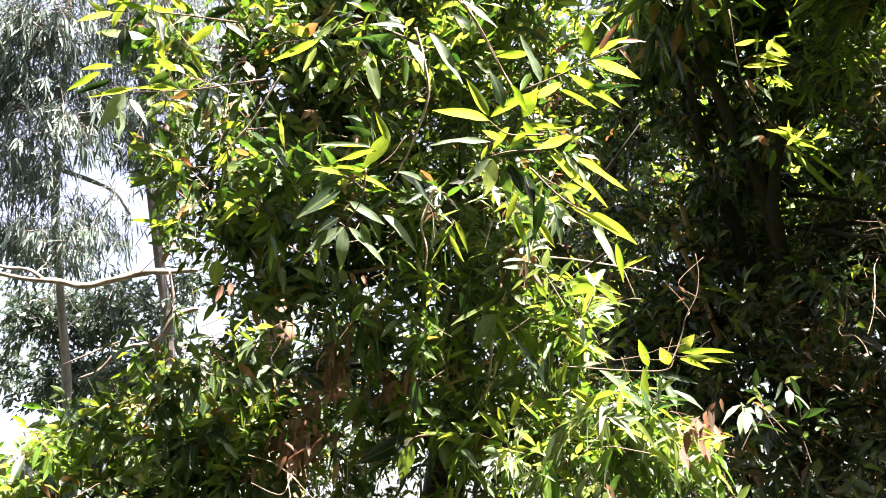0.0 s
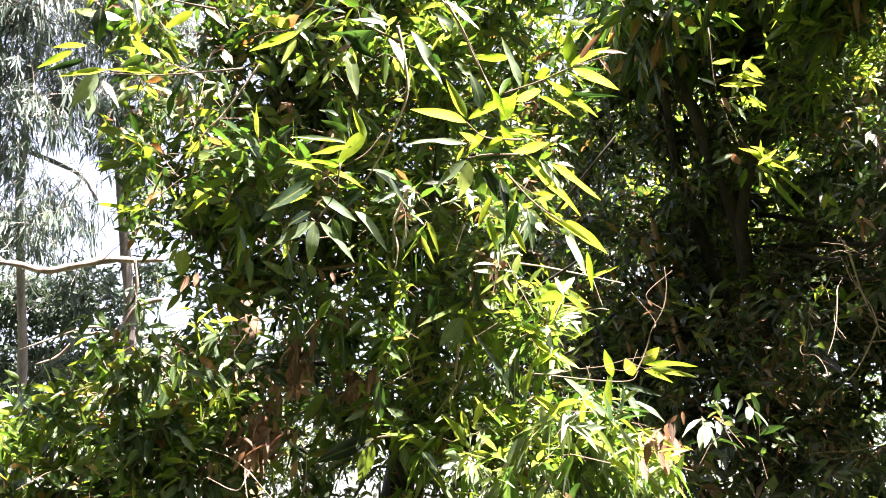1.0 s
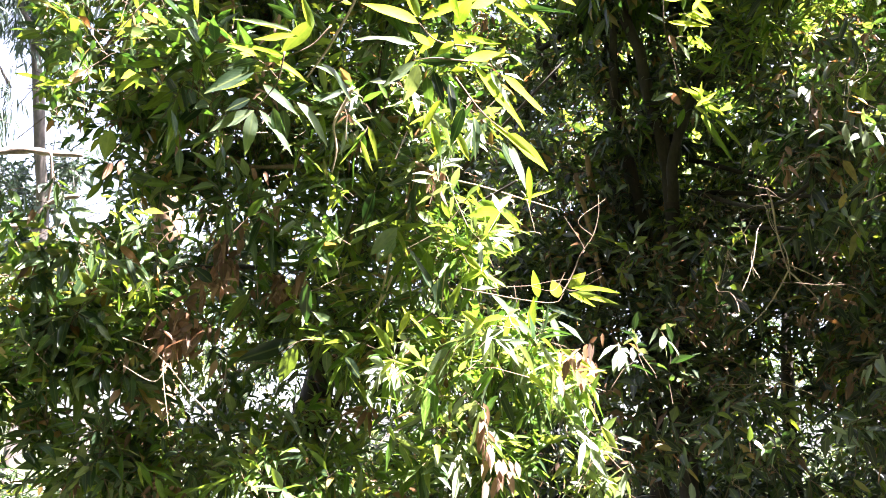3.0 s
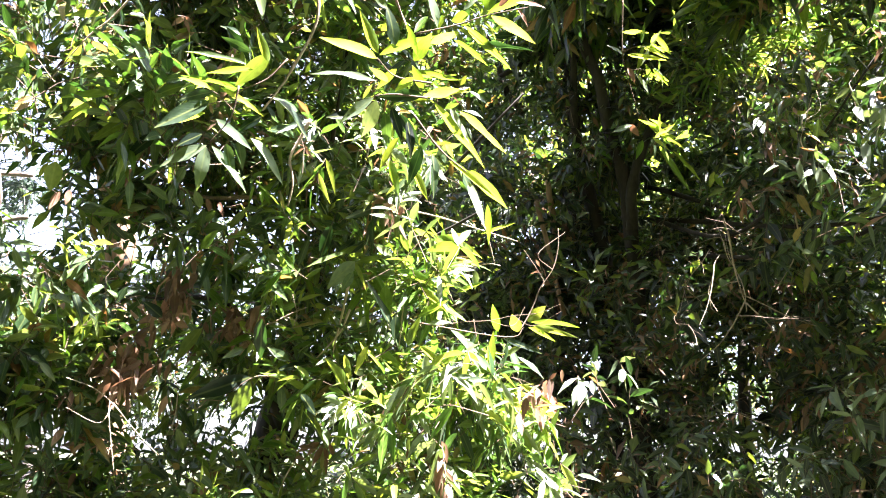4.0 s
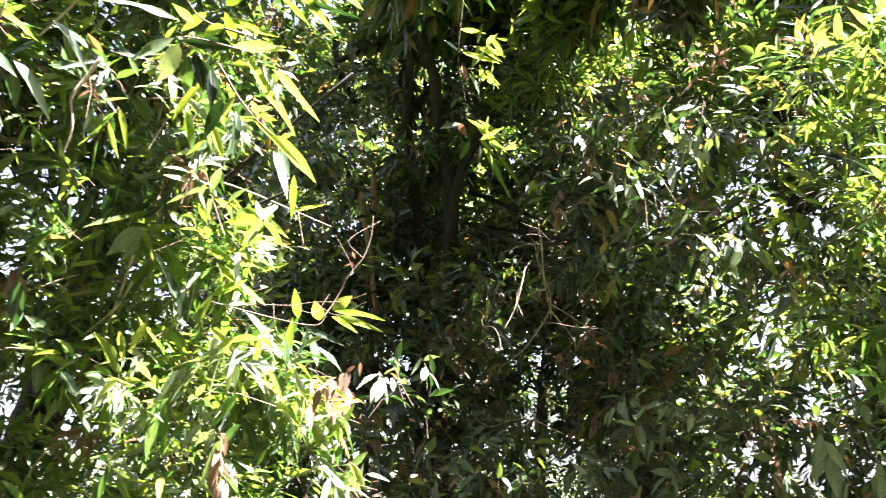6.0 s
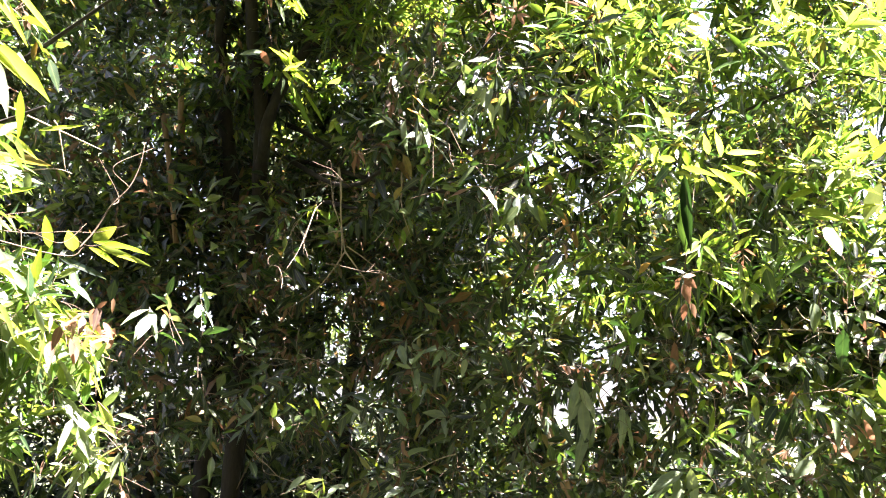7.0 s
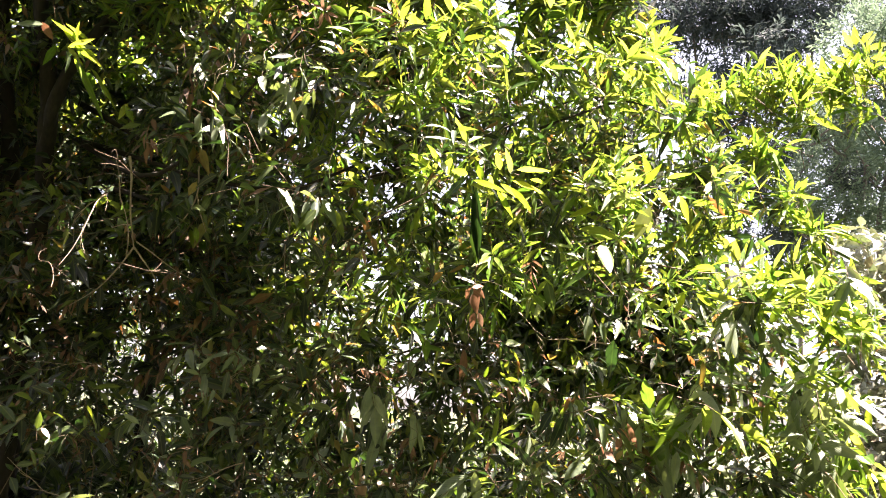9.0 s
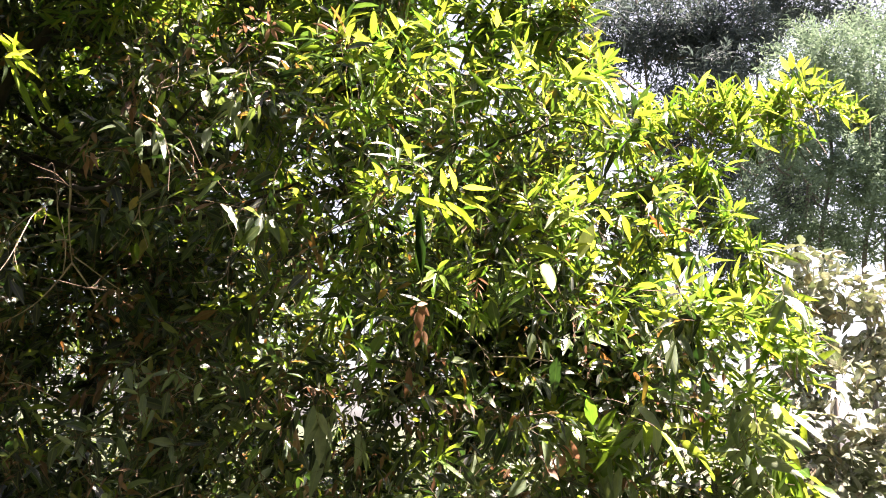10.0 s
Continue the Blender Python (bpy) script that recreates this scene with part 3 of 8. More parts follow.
LOW_CROWN_B = [
    ((-1.46, 2.39, 1.65), (0.16, 0.30, 0.12), -36, 1.8),
    ((-1.66, 2.36, 1.74), (0.17, 0.30, 0.10), -39, 1.8),
    ((-1.33, 2.38, 1.51), (0.16, 0.30, 0.10), -35, 1.6),
    ((-1.74, 2.31, 1.60), (0.17, 0.30, 0.14), -40, 1.6),
    ((-1.20, 2.32, 1.70), (0.11, 0.25, 0.09), -33, 1.2),
]
EUC_CROWN_A = [
    ((-5.32, 6.36, 5.85), (0.74, 1.00, 0.40), -41, 0.9),
    ((-5.92, 6.24, 6.43), (0.75, 1.00, 0.41), -44, 1.4),
    ((-5.58, 6.80, 4.46), (0.87, 1.00, 0.33), -41, 1.4),
    ((-5.50, 5.94, 6.94), (0.87, 1.00, 0.60), -44, 1.7),
    ((-6.93, 6.37, 6.38), (0.99, 1.00, 1.13), -48, 1.5),
    ((-5.51, 7.14, 6.60), (0.82, 1.00, 0.74), -39, 1.2),
    ((-5.77, 6.41, 5.43), (0.80, 1.00, 0.60), -43, 0.8),
    ((-5.47, 7.19, 4.94), (0.78, 1.00, 0.49), -39, 0.9),
    ((-6.08, 6.63, 4.62), (0.74, 1.00, 0.40), -43, 1.0),
    ((-5.23, 7.32, 7.80), (0.94, 1.00, 0.70), -37, 1.7),
    ((-5.20, 7.82, 6.38), (0.55, 1.00, 0.70), -35, 1.2),
    ((-7.41, 6.78, 4.93), (0.85, 1.00, 1.06), -48, 1.4),
]
EUC_CROWN_B = [
    ((-5.05, 6.06, 8.41), (2.12, 1.00, 0.78), -41, 1.8),
    ((-4.78, 8.03, 7.59), (0.98, 1.00, 1.31), -33, 1.2),
]
EUCDARK_CROWN_A = [
    ((-7.97, 9.51, 4.51), (0.80, 1.00, 0.54), -41, 3.0),
    ((-7.00, 9.71, 4.53), (0.80, 1.00, 0.54), -37, 3.0),
    ((-7.47, 9.90, 3.71), (0.98, 1.00, 0.54), -38, 3.0),
    ((-6.11, 9.65, 3.71), (0.68, 1.00, 0.51), -34, 3.0),
    ((-9.34, 10.42, 4.17), (0.58, 1.00, 0.68), -42, 1.2),
    ((-9.56, 9.22, 4.35), (0.89, 1.00, 1.07), -46, 2.7),
    ((-7.66, 9.45, 4.87), (0.89, 1.00, 0.31), -40, 1.6),
    ((-6.35, 9.25, 4.70), (0.68, 1.00, 0.34), -36, 1.6),
    ((-5.19, 8.97, 4.66), (0.57, 1.00, 0.49), -32, 1.4),
    ((-6.58, 9.68, 3.33), (0.77, 1.00, 0.43), -35, 2.0),
    ((-8.02, 9.86, 3.49), (0.80, 1.00, 0.45), -40, 1.8),
    ((-5.57, 9.05, 4.21), (0.49, 1.00, 0.41), -33, 1.6),
]
CON_CROWN_A = [
    ((13.68, 4.20, 6.03), (0.84, 1.00, 0.74), 70, 1.4),
    ((13.59, 4.40, 7.80), (1.06, 1.20, 0.87), 69, 2.0),
    ((14.33, 4.01, 6.99), (0.87, 1.20, 1.16), 72, 2.2),
    ((14.11, 3.96, 5.60), (0.65, 1.20, 0.84), 72, 1.8),
    ((14.42, 5.31, 6.95), (1.04, 1.20, 0.73), 67, 1.6),
    ((14.88, 5.41, 5.34), (1.15, 1.20, 0.57), 67, 1.3),
    ((15.74, 4.16, 9.11), (0.97, 1.20, 0.65), 73, 1.2),
    ((15.21, 3.38, 6.56), (0.97, 1.50, 2.51), 75, 2.0),
    ((15.02, 4.70, 5.04), (1.00, 1.20, 0.60), 70, 1.4),
    ((14.10, 5.98, 5.70), (0.62, 1.00, 0.83), 64, 1.2),
    ((15.37, 6.00, 6.47), (1.00, 1.00, 0.67), 66, 1.0),
]
CONDARK_CROWN_A = [
    ((15.75, 5.74, 6.22), (0.73, 1.20, 0.56), 67, 2.0),
    ((16.28, 6.24, 7.51), (0.71, 1.20, 0.54), 66, 1.2),
    ((15.10, 7.55, 6.62), (1.07, 1.50, 0.95), 61, 1.6),
    ((14.95, 6.78, 5.13), (1.00, 1.30, 0.67), 63, 1.4),
    ((14.67, 8.19, 7.93), (0.98, 1.50, 0.98), 58, 1.5),
    ((14.78, 8.06, 10.23), (1.39, 1.50, 1.01), 58, 2.0),
    ((15.84, 7.15, 10.17), (1.14, 1.50, 1.14), 63, 2.0),
    ((17.59, 6.61, 11.39), (1.34, 1.50, 0.94), 67, 1.5),
    ((14.77, 7.14, 8.82), (1.07, 1.50, 0.60), 61, 1.1),
    ((16.64, 7.14, 7.98), (1.52, 1.50, 0.89), 64, 0.9),
    ((18.78, 5.54, 11.46), (1.07, 1.50, 0.67), 72, 1.2),
    ((13.56, 9.15, 10.15), (1.26, 1.50, 1.52), 53, 1.2),
]
CONDARK_CROWN_B = [
    ((16.41, 7.20, 12.77), (4.02, 1.50, 1.21), 64, 1.5),
]
RBUSH_CROWN_A = [
    ((6.31, 1.99, 2.71), (0.20, 0.30, 0.14), 66, 2.2),
    ((6.42, 2.02, 2.30), (0.28, 0.40, 0.44), 66, 2.2),
    ((6.39, 2.02, 1.51), (0.31, 0.40, 0.50), 66, 2.2),
    ((6.51, 1.63, 2.43), (0.27, 0.40, 0.23), 70, 2.4),
    ((6.74, 1.47, 2.29), (0.31, 0.40, 0.39), 72, 2.6),
    ((6.58, 1.91, 2.64), (0.25, 0.40, 0.23), 67, 2.0),
    ((6.41, 1.64, 1.82), (0.33, 0.40, 0.41), 69, 2.6),
    ((6.63, 1.40, 1.54), (0.40, 0.40, 0.55), 72, 2.6),
    ((6.25, 1.69, 1.21), (0.36, 0.40, 0.39), 68, 2.4),
    ((6.91, 1.10, 2.14), (0.45, 0.50, 0.74), 76, 2.0),
]
RIGHTTIP_CROWN_A = [
    ((3.08, 1.49, 3.06), (0.27, 0.20, 0.11), 47, 1.2),
    ((4.14, 1.18, 2.87), (0.23, 0.15, 0.10), 63, 2.2),
    ((4.36, 1.01, 3.00), (0.12, 0.12, 0.09), 67, 2.2),
    ((3.69, 1.27, 2.71), (0.21, 0.20, 0.14), 58, 1.6),
    ((3.10, 1.36, 2.77), (0.28, 0.20, 0.24), 49, 1.0),
    ((2.74, 1.61, 2.77), (0.30, 0.20, 0.21), 40, 1.0),
    ((3.38, 1.21, 2.27), (0.28, 0.20, 0.19), 56, 1.2),
    ((3.06, 1.37, 2.22), (0.23, 0.20, 0.16), 49, 1.0),
    ((3.65, 1.07, 1.93), (0.28, 0.20, 0.15), 61, 1.2),
    ((3.94, 1.03, 1.72), (0.20, 0.20, 0.22), 64, 1.1),
    ((4.01, 1.09, 1.34), (0.20, 0.20, 0.20), 64, 1.2),
    ((2.54, 1.75, 2.67), (0.19, 0.20, 0.21), 35, 0.8),
]
RIGHTTIP_CROWN_B = [
    ((2.97, 1.83, 1.41), (0.17, 0.15, 0.23), 41, 0.7),
]
LEFTTIP_CROWN_A = [
    ((0.52, 2.12, 1.93), (0.20, 0.15, 0.16), -3, 1.0),
    ((0.62, 2.17, 1.55), (0.20, 0.20, 0.19), -1, 1.2),
    ((0.38, 2.19, 1.48), (0.21, 0.20, 0.17), -6, 1.1),
    ((0.41, 1.71, 2.27), (0.20, 0.20, 0.21), -6, 0.6),
    ((0.43, 2.27, 1.29), (0.29, 0.20, 0.17), -5, 1.2),
    ((0.23, 1.68, 2.85), (0.25, 0.20, 0.15), -11, 0.6),
    ((0.47, 1.98, 2.14), (0.17, 0.15, 0.15), -4, 0.8),
]
LEFTDRY_CROWN_A = [
    ((-0.44, 2.28, 1.82), (0.12, 0.12, 0.15), -22, 0.6),
    ((-0.54, 2.33, 1.62), (0.08, 0.10, 0.11), -23, 0.6),
    ((0.42, 2.12, 2.17), (0.14, 0.10, 0.10), -5, 0.3),
    ((0.95, 2.46, 1.52), (0.05, 0.06, 0.06), 6, 0.7),
    ((-0.36, 2.24, 2.12), (0.20, 0.12, 0.11), -20, 0.2),
    ((0.46, 2.26, 1.50), (0.12, 0.10, 0.10), -4, 0.3),
    ((-0.22, 2.51, 1.77), (0.18, 0.12, 0.14), -16, 0.2),
]
RIGHTDRY_CROWN_A = [
    ((2.52, 2.11, 2.20), (0.09, 0.10, 0.08), 30, 0.3),
    ((3.29, 1.45, 1.31), (0.09, 0.10, 0.09), 51, 0.5),
    ((2.92, 2.26, 1.26), (0.28, 0.15, 0.18), 35, 0.2),
    ((2.03, 3.00, 1.81), (0.19, 0.15, 0.14), 16, 0.2),
    ((2.15, 2.67, 1.46), (0.29, 0.20, 0.24), 22, 0.2),
    ((1.98, 2.65, 2.63), (0.04, 0.05, 0.08), 17, 0.6),
    ((1.89, 2.80, 2.43), (0.05, 0.05, 0.06), 15, 0.5),
    ((2.97, 1.60, 2.16), (0.13, 0.10, 0.11), 44, 0.2),
]
EDGE_CROWN_A = [
    ((3.81, 1.18, 2.48), (0.12, 0.15, 0.11), 60, 1.3),
    ((3.92, 1.13, 2.32), (0.11, 0.15, 0.11), 62, 1.3),
    ((3.98, 1.06, 2.16), (0.11, 0.15, 0.10), 64, 1.3),
    ((4.10, 1.01, 1.99), (0.10, 0.15, 0.10), 65, 1.2),
    ((4.20, 0.98, 1.81), (0.09, 0.15, 0.12), 67, 1.2),
    ((2.27, 3.02, 3.50), (0.39, 0.30, 0.24), 26, 0.9),
    ((2.62, 2.79, 3.15), (0.33, 0.30, 0.30), 33, 0.9),
    ((2.02, 3.45, 3.55), (0.36, 0.30, 0.29), 20, 0.7),
    ((2.75, 2.80, 2.72), (0.24, 0.25, 0.21), 34, 0.7),
]
LOWLEFT_CROWN_A = [
    ((-1.08, 1.99, 1.79), (0.15, 0.20, 0.09), -35, 1.2),
    ((-0.97, 2.07, 1.62), (0.20, 0.20, 0.12), -32, 1.2),
    ((-1.80, 2.66, 1.89), (0.24, 0.30, 0.09), -38, 1.3),
    ((-0.80, 2.16, 1.49), (0.21, 0.20, 0.12), -29, 1.0),
    ((-0.74, 2.20, 2.02), (0.12, 0.20, 0.12), -27, 0.9),
    ((-0.73, 2.27, 1.83), (0.15, 0.20, 0.13), -27, 0.8),
]
BOUGH_CROWN_A = [
    ((3.80, 1.28, 2.81), (0.14, 0.15, 0.11), 59, 1.6),
    ((3.95, 1.21, 2.85), (0.14, 0.12, 0.11), 61, 1.8),
    ((4.11, 1.13, 2.87), (0.13, 0.12, 0.11), 64, 2.0),
    ((4.26, 1.05, 2.94), (0.12, 0.10, 0.10), 66, 2.2),
    ((4.41, 0.96, 3.01), (0.10, 0.10, 0.08), 68, 2.0),
    ((4.54, 0.88, 3.00), (0.08, 0.08, 0.06), 70, 1.8),
    ((4.62, 0.83, 2.96), (0.05, 0.06, 0.04), 71, 1.6),
    ((4.01, 1.14, 2.71), (0.17, 0.12, 0.07), 63, 1.4),
    ((4.29, 0.99, 2.81), (0.09, 0.08, 0.06), 67, 1.4),
]
RIGHTSHEEN_CROWN_A = [
    ((3.51, 1.04, 1.78), (0.23, 0.15, 0.15), 59, 1.1),
    ((3.83, 0.93, 1.90), (0.18, 0.15, 0.13), 64, 1.3),
    ((4.00, 0.90, 1.74), (0.12, 0.12, 0.16), 66, 1.3),
    ((3.73, 1.01, 1.50), (0.24, 0.15, 0.17), 62, 1.1),
    ((3.39, 1.18, 1.44), (0.23, 0.15, 0.19), 56, 0.8),
    ((3.99, 0.97, 1.34), (0.18, 0.15, 0.18), 65, 1.1),
    ((2.76, 2.05, 1.51), (0.28, 0.15, 0.23), 37, 0.8),
    ((3.06, 1.79, 1.18), (0.29, 0.15, 0.20), 45, 0.9),
    ((3.40, 1.40, 1.39), (0.25, 0.15, 0.23), 54, 0.9),
    ((3.03, 1.24, 2.05), (0.23, 0.12, 0.14), 51, 0.6),
]
THICKET_CROWN_A = [
    ((-3.05, 6.90, 2.63), (1.19, 0.60, 0.65), -27, 1.3),
    ((-1.47, 7.23, 2.65), (1.19, 0.60, 0.77), -15, 1.3),
    ((-2.44, 7.14, 3.54), (1.06, 0.60, 0.50), -22, 0.6),
    ((-3.98, 6.84, 2.24), (0.89, 0.60, 0.48), -32, 1.5),
    ((-2.12, 6.91, 1.93), (1.70, 0.60, 0.51), -21, 1.6),
    ((-0.68, 7.49, 3.29), (0.74, 0.60, 0.74), -10, 1.0),
]
SHELF_CROWN_A = [
    ((2.15, 2.97, 2.23), (0.27, 0.40, 0.10), 20, 1.5),
    ((1.59, 4.43, 3.22), (0.46, 0.50, 0.17), 12, 1.5),
]
RECESS_CROWN_A = [
    ((1.10, 3.40, 1.50), (0.45, 0.30, 0.20), 3, 0.7),
    ((1.62, 3.09, 1.33), (0.49, 0.30, 0.32), 11, 0.9),
    ((1.11, 3.30, 1.04), (0.48, 0.30, 0.29), 2, 1.2),
    ((2.09, 2.67, 2.93), (0.29, 0.35, 0.27), 19, 1.6),
    ((2.12, 2.71, 2.51), (0.26, 0.35, 0.26), 19, 1.2),
    ((2.40, 2.92, 1.50), (0.42, 0.40, 0.37), 22, 0.8),
    ((2.26, 3.03, 1.07), (0.48, 0.40, 0.29), 19, 1.0),
    ((2.46, 2.82, 0.76), (0.69, 0.40, 0.28), 24, 1.2),
]
LEFTSUN_CROWN_A = [
    ((0.20, 2.06, 2.98), (0.40, 0.40, 0.33), -10, 1.6),
    ((0.55, 2.19, 3.12), (0.30, 0.40, 0.23), -2, 1.6),
    ((0.04, 2.17, 2.42), (0.33, 0.40, 0.29), -13, 1.5),
    ((0.33, 2.23, 2.26), (0.28, 0.40, 0.26), -7, 1.5),
    ((0.07, 2.32, 2.02), (0.33, 0.40, 0.22), -12, 1.4),
    ((0.46, 2.37, 1.95), (0.24, 0.35, 0.19), -4, 1.5),
    ((0.24, 2.44, 1.63), (0.32, 0.40, 0.26), -8, 1.5),
    ((0.62, 2.43, 1.56), (0.29, 0.35, 0.23), -1, 1.8),
    ((0.87, 2.74, 1.45), (0.20, 0.35, 0.17), 4, 1.1),
    ((-0.04, 2.56, 1.11), (0.43, 0.40, 0.28), -13, 1.4),
    ((0.56, 2.56, 1.16), (0.37, 0.40, 0.25), -2, 1.5),
]
RIGHTSUN_CROWN_A = [
    ((3.51, 1.37, 2.92), (0.14, 0.30, 0.21), 54, 1.6),
    ((3.71, 1.21, 2.44), (0.25, 0.35, 0.16), 59, 1.6),
    ((3.94, 1.11, 2.11), (0.18, 0.35, 0.18), 63, 1.6),
    ((2.90, 1.73, 3.05), (0.46, 0.30, 0.18), 41, 1.3),
    ((3.31, 1.48, 2.69), (0.37, 0.35, 0.21), 50, 1.4),
    ((4.25, 1.07, 1.80), (0.12, 0.30, 0.19), 65, 1.2),
    ((2.58, 1.84, 2.68), (0.37, 0.40, 0.30), 34, 1.8),
    ((2.96, 1.61, 2.80), (0.38, 0.40, 0.31), 44, 1.8),
    ((3.27, 1.44, 2.91), (0.22, 0.35, 0.28), 50, 1.6),
    ((3.54, 1.28, 2.66), (0.25, 0.35, 0.18), 56, 1.8),
    ((4.06, 1.19, 2.82), (0.28, 0.30, 0.14), 62, 1.8),
    ((2.66, 1.72, 2.22), (0.35, 0.35, 0.18), 37, 1.8),
]
RIGHTSUN_CROWN_B = [
    ((3.17, 1.50, 2.34), (0.39, 0.40, 0.26), 48, 1.8),
    ((3.47, 1.27, 2.25), (0.33, 0.40, 0.24), 56, 1.8),
    ((3.73, 1.13, 2.19), (0.25, 0.35, 0.20), 60, 1.6),
    ((2.81, 2.27, 1.99), (0.36, 0.40, 0.24), 33, 0.9),
    ((2.96, 1.74, 1.96), (0.32, 0.40, 0.22), 42, 1.5),
    ((3.26, 1.42, 1.92), (0.32, 0.40, 0.21), 51, 1.6),
    ((3.62, 1.17, 1.91), (0.32, 0.40, 0.19), 59, 1.7),
    ((4.02, 1.11, 1.87), (0.20, 0.35, 0.17), 63, 1.6),
    ((2.67, 2.05, 3.52), (0.61, 0.40, 0.29), 33, 0.7),
    ((4.08, 1.11, 1.51), (0.23, 0.40, 0.23), 64, 1.6),
    ((4.09, 1.13, 1.18), (0.23, 0.40, 0.20), 63, 1.6),
]

RIGHTFILL_CROWN_A = [
    ((2.61, 2.33, 3.20), (0.21, 0.30, 0.16), 30, 1.4),
    ((2.89, 2.11, 3.26), (0.24, 0.30, 0.16), 36, 1.5),
    ((3.09, 1.84, 3.20), (0.21, 0.30, 0.16), 42, 1.6),
    ((3.27, 1.67, 3.19), (0.18, 0.30, 0.16), 47, 1.8),
    ((3.41, 1.50, 3.20), (0.16, 0.25, 0.16), 51, 1.8),
    ((3.50, 1.51, 3.05), (0.16, 0.25, 0.13), 52, 1.6),
    ((3.19, 1.76, 2.97), (0.20, 0.30, 0.15), 45, 1.4),
    ((3.79, 1.33, 2.77), (0.18, 0.25, 0.10), 58, 1.8),
    ((3.68, 1.41, 2.63), (0.18, 0.30, 0.13), 56, 1.8),
    ((3.90, 1.30, 2.56), (0.18, 0.25, 0.13), 59, 1.8),
    ((4.03, 1.22, 2.35), (0.16, 0.25, 0.13), 62, 1.8),
    ((4.20, 1.17, 2.24), (0.13, 0.20, 0.12), 64, 1.6),
]
RIGHTFILL_CROWN_B = [
    ((3.78, 1.39, 2.40), (0.18, 0.30, 0.15), 57, 1.8),
    ((3.88, 1.35, 2.17), (0.20, 0.30, 0.15), 58, 1.6),
    ((4.10, 1.22, 2.08), (0.21, 0.30, 0.13), 62, 1.6),
    ((4.38, 1.13, 2.01), (0.14, 0.20, 0.14), 65, 1.6),
    ((3.30, 1.47, 3.36), (0.31, 0.30, 0.16), 50, 0.9),
    ((2.92, 1.84, 3.37), (0.39, 0.30, 0.16), 40, 0.9),
]
LEFTDEEP_CROWN_A = [
    ((-0.86, 1.85, 3.20), (0.15, 0.30, 0.13), -33, 1.5),
    ((-1.10, 2.19, 3.32), (0.16, 0.30, 0.15), -33, 1.5),
    ((-1.04, 2.17, 2.97), (0.15, 0.30, 0.14), -32, 1.2),
    ((-1.19, 2.47, 2.89), (0.17, 0.30, 0.15), -32, 1.2),
    ((-0.99, 2.11, 2.51), (0.14, 0.30, 0.13), -32, 1.2),
    ((-0.81, 2.27, 3.54), (0.17, 0.30, 0.15), -28, 1.5),
    ((-0.92, 2.39, 3.39), (0.17, 0.30, 0.15), -29, 0.9),
    ((-0.74, 2.13, 2.87), (0.15, 0.30, 0.13), -28, 0.9),
    ((-0.88, 2.40, 2.79), (0.16, 0.30, 0.14), -28, 1.5),
    ((-0.97, 2.62, 2.70), (0.16, 0.30, 0.15), -27, 1.5),
    ((-0.98, 2.54, 2.32), (0.16, 0.30, 0.14), -28, 0.9),
    ((-0.55, 2.17, 3.36), (0.15, 0.30, 0.14), -24, 1.5),
    ((-0.47, 2.24, 3.20), (0.15, 0.30, 0.14), -22, 1.2),
    ((-0.56, 2.21, 2.88), (0.14, 0.30, 0.13), -24, 1.5),
    ((-0.69, 2.56, 2.87), (0.16, 0.30, 0.14), -24, 1.2),
    ((-0.59, 2.39, 2.56), (0.15, 0.30, 0.13), -23, 1.5),
    ((-0.81, 2.81, 2.41), (0.16, 0.30, 0.15), -24, 1.5),
    ((-0.21, 2.21, 3.36), (0.15, 0.30, 0.14), -18, 0.9),
]
LEFTDEEP_CROWN_B = [
    ((-0.27, 2.14, 3.11), (0.14, 0.30, 0.13), -19, 1.2),
    ((-0.46, 2.70, 3.10), (0.17, 0.30, 0.15), -19, 0.9),
    ((-0.46, 2.80, 2.98), (0.17, 0.30, 0.15), -19, 0.9),
    ((-0.45, 2.57, 2.53), (0.15, 0.30, 0.13), -20, 0.9),
    ((-0.50, 2.94, 2.45), (0.16, 0.30, 0.15), -19, 1.5),
    ((-0.04, 2.28, 3.41), (0.15, 0.30, 0.14), -14, 1.2),
    ((-0.04, 2.22, 3.13), (0.14, 0.30, 0.13), -14, 1.5),
    ((-0.12, 2.33, 2.96), (0.15, 0.30, 0.13), -15, 1.5),
    ((-0.22, 2.88, 2.97), (0.17, 0.30, 0.15), -15, 1.2),
    ((-0.13, 2.54, 2.44), (0.14, 0.30, 0.13), -14, 0.9),
    ((-0.20, 2.92, 2.41), (0.16, 0.30, 0.14), -14, 0.9),
    ((0.19, 2.62, 3.57), (0.17, 0.30, 0.15), -9, 0.9),
    ((0.20, 2.30, 3.07), (0.14, 0.30, 0.13), -9, 1.5),
    ((0.02, 2.78, 3.03), (0.16, 0.30, 0.15), -11, 1.5),
    ((0.04, 2.67, 2.81), (0.15, 0.30, 0.14), -11, 0.9),
    ((-0.01, 2.80, 2.57), (0.16, 0.30, 0.14), -11, 1.2),
    ((0.09, 2.67, 2.30), (0.15, 0.30, 0.13), -10, 1.5),
    ((0.43, 2.39, 3.39), (0.15, 0.30, 0.14), -5, 1.5),
    ((0.33, 2.61, 3.17), (0.16, 0.30, 0.14), -6, 1.2),
    ((0.38, 2.41, 2.91), (0.14, 0.30, 0.13), -5, 0.9),
    ((0.25, 2.89, 2.81), (0.16, 0.30, 0.14), -7, 1.5),
    ((0.32, 3.06, 2.60), (0.16, 0.30, 0.15), -5, 1.5),
    ((0.18, 3.09, 2.32), (0.16, 0.30, 0.15), -8, 1.5),
]
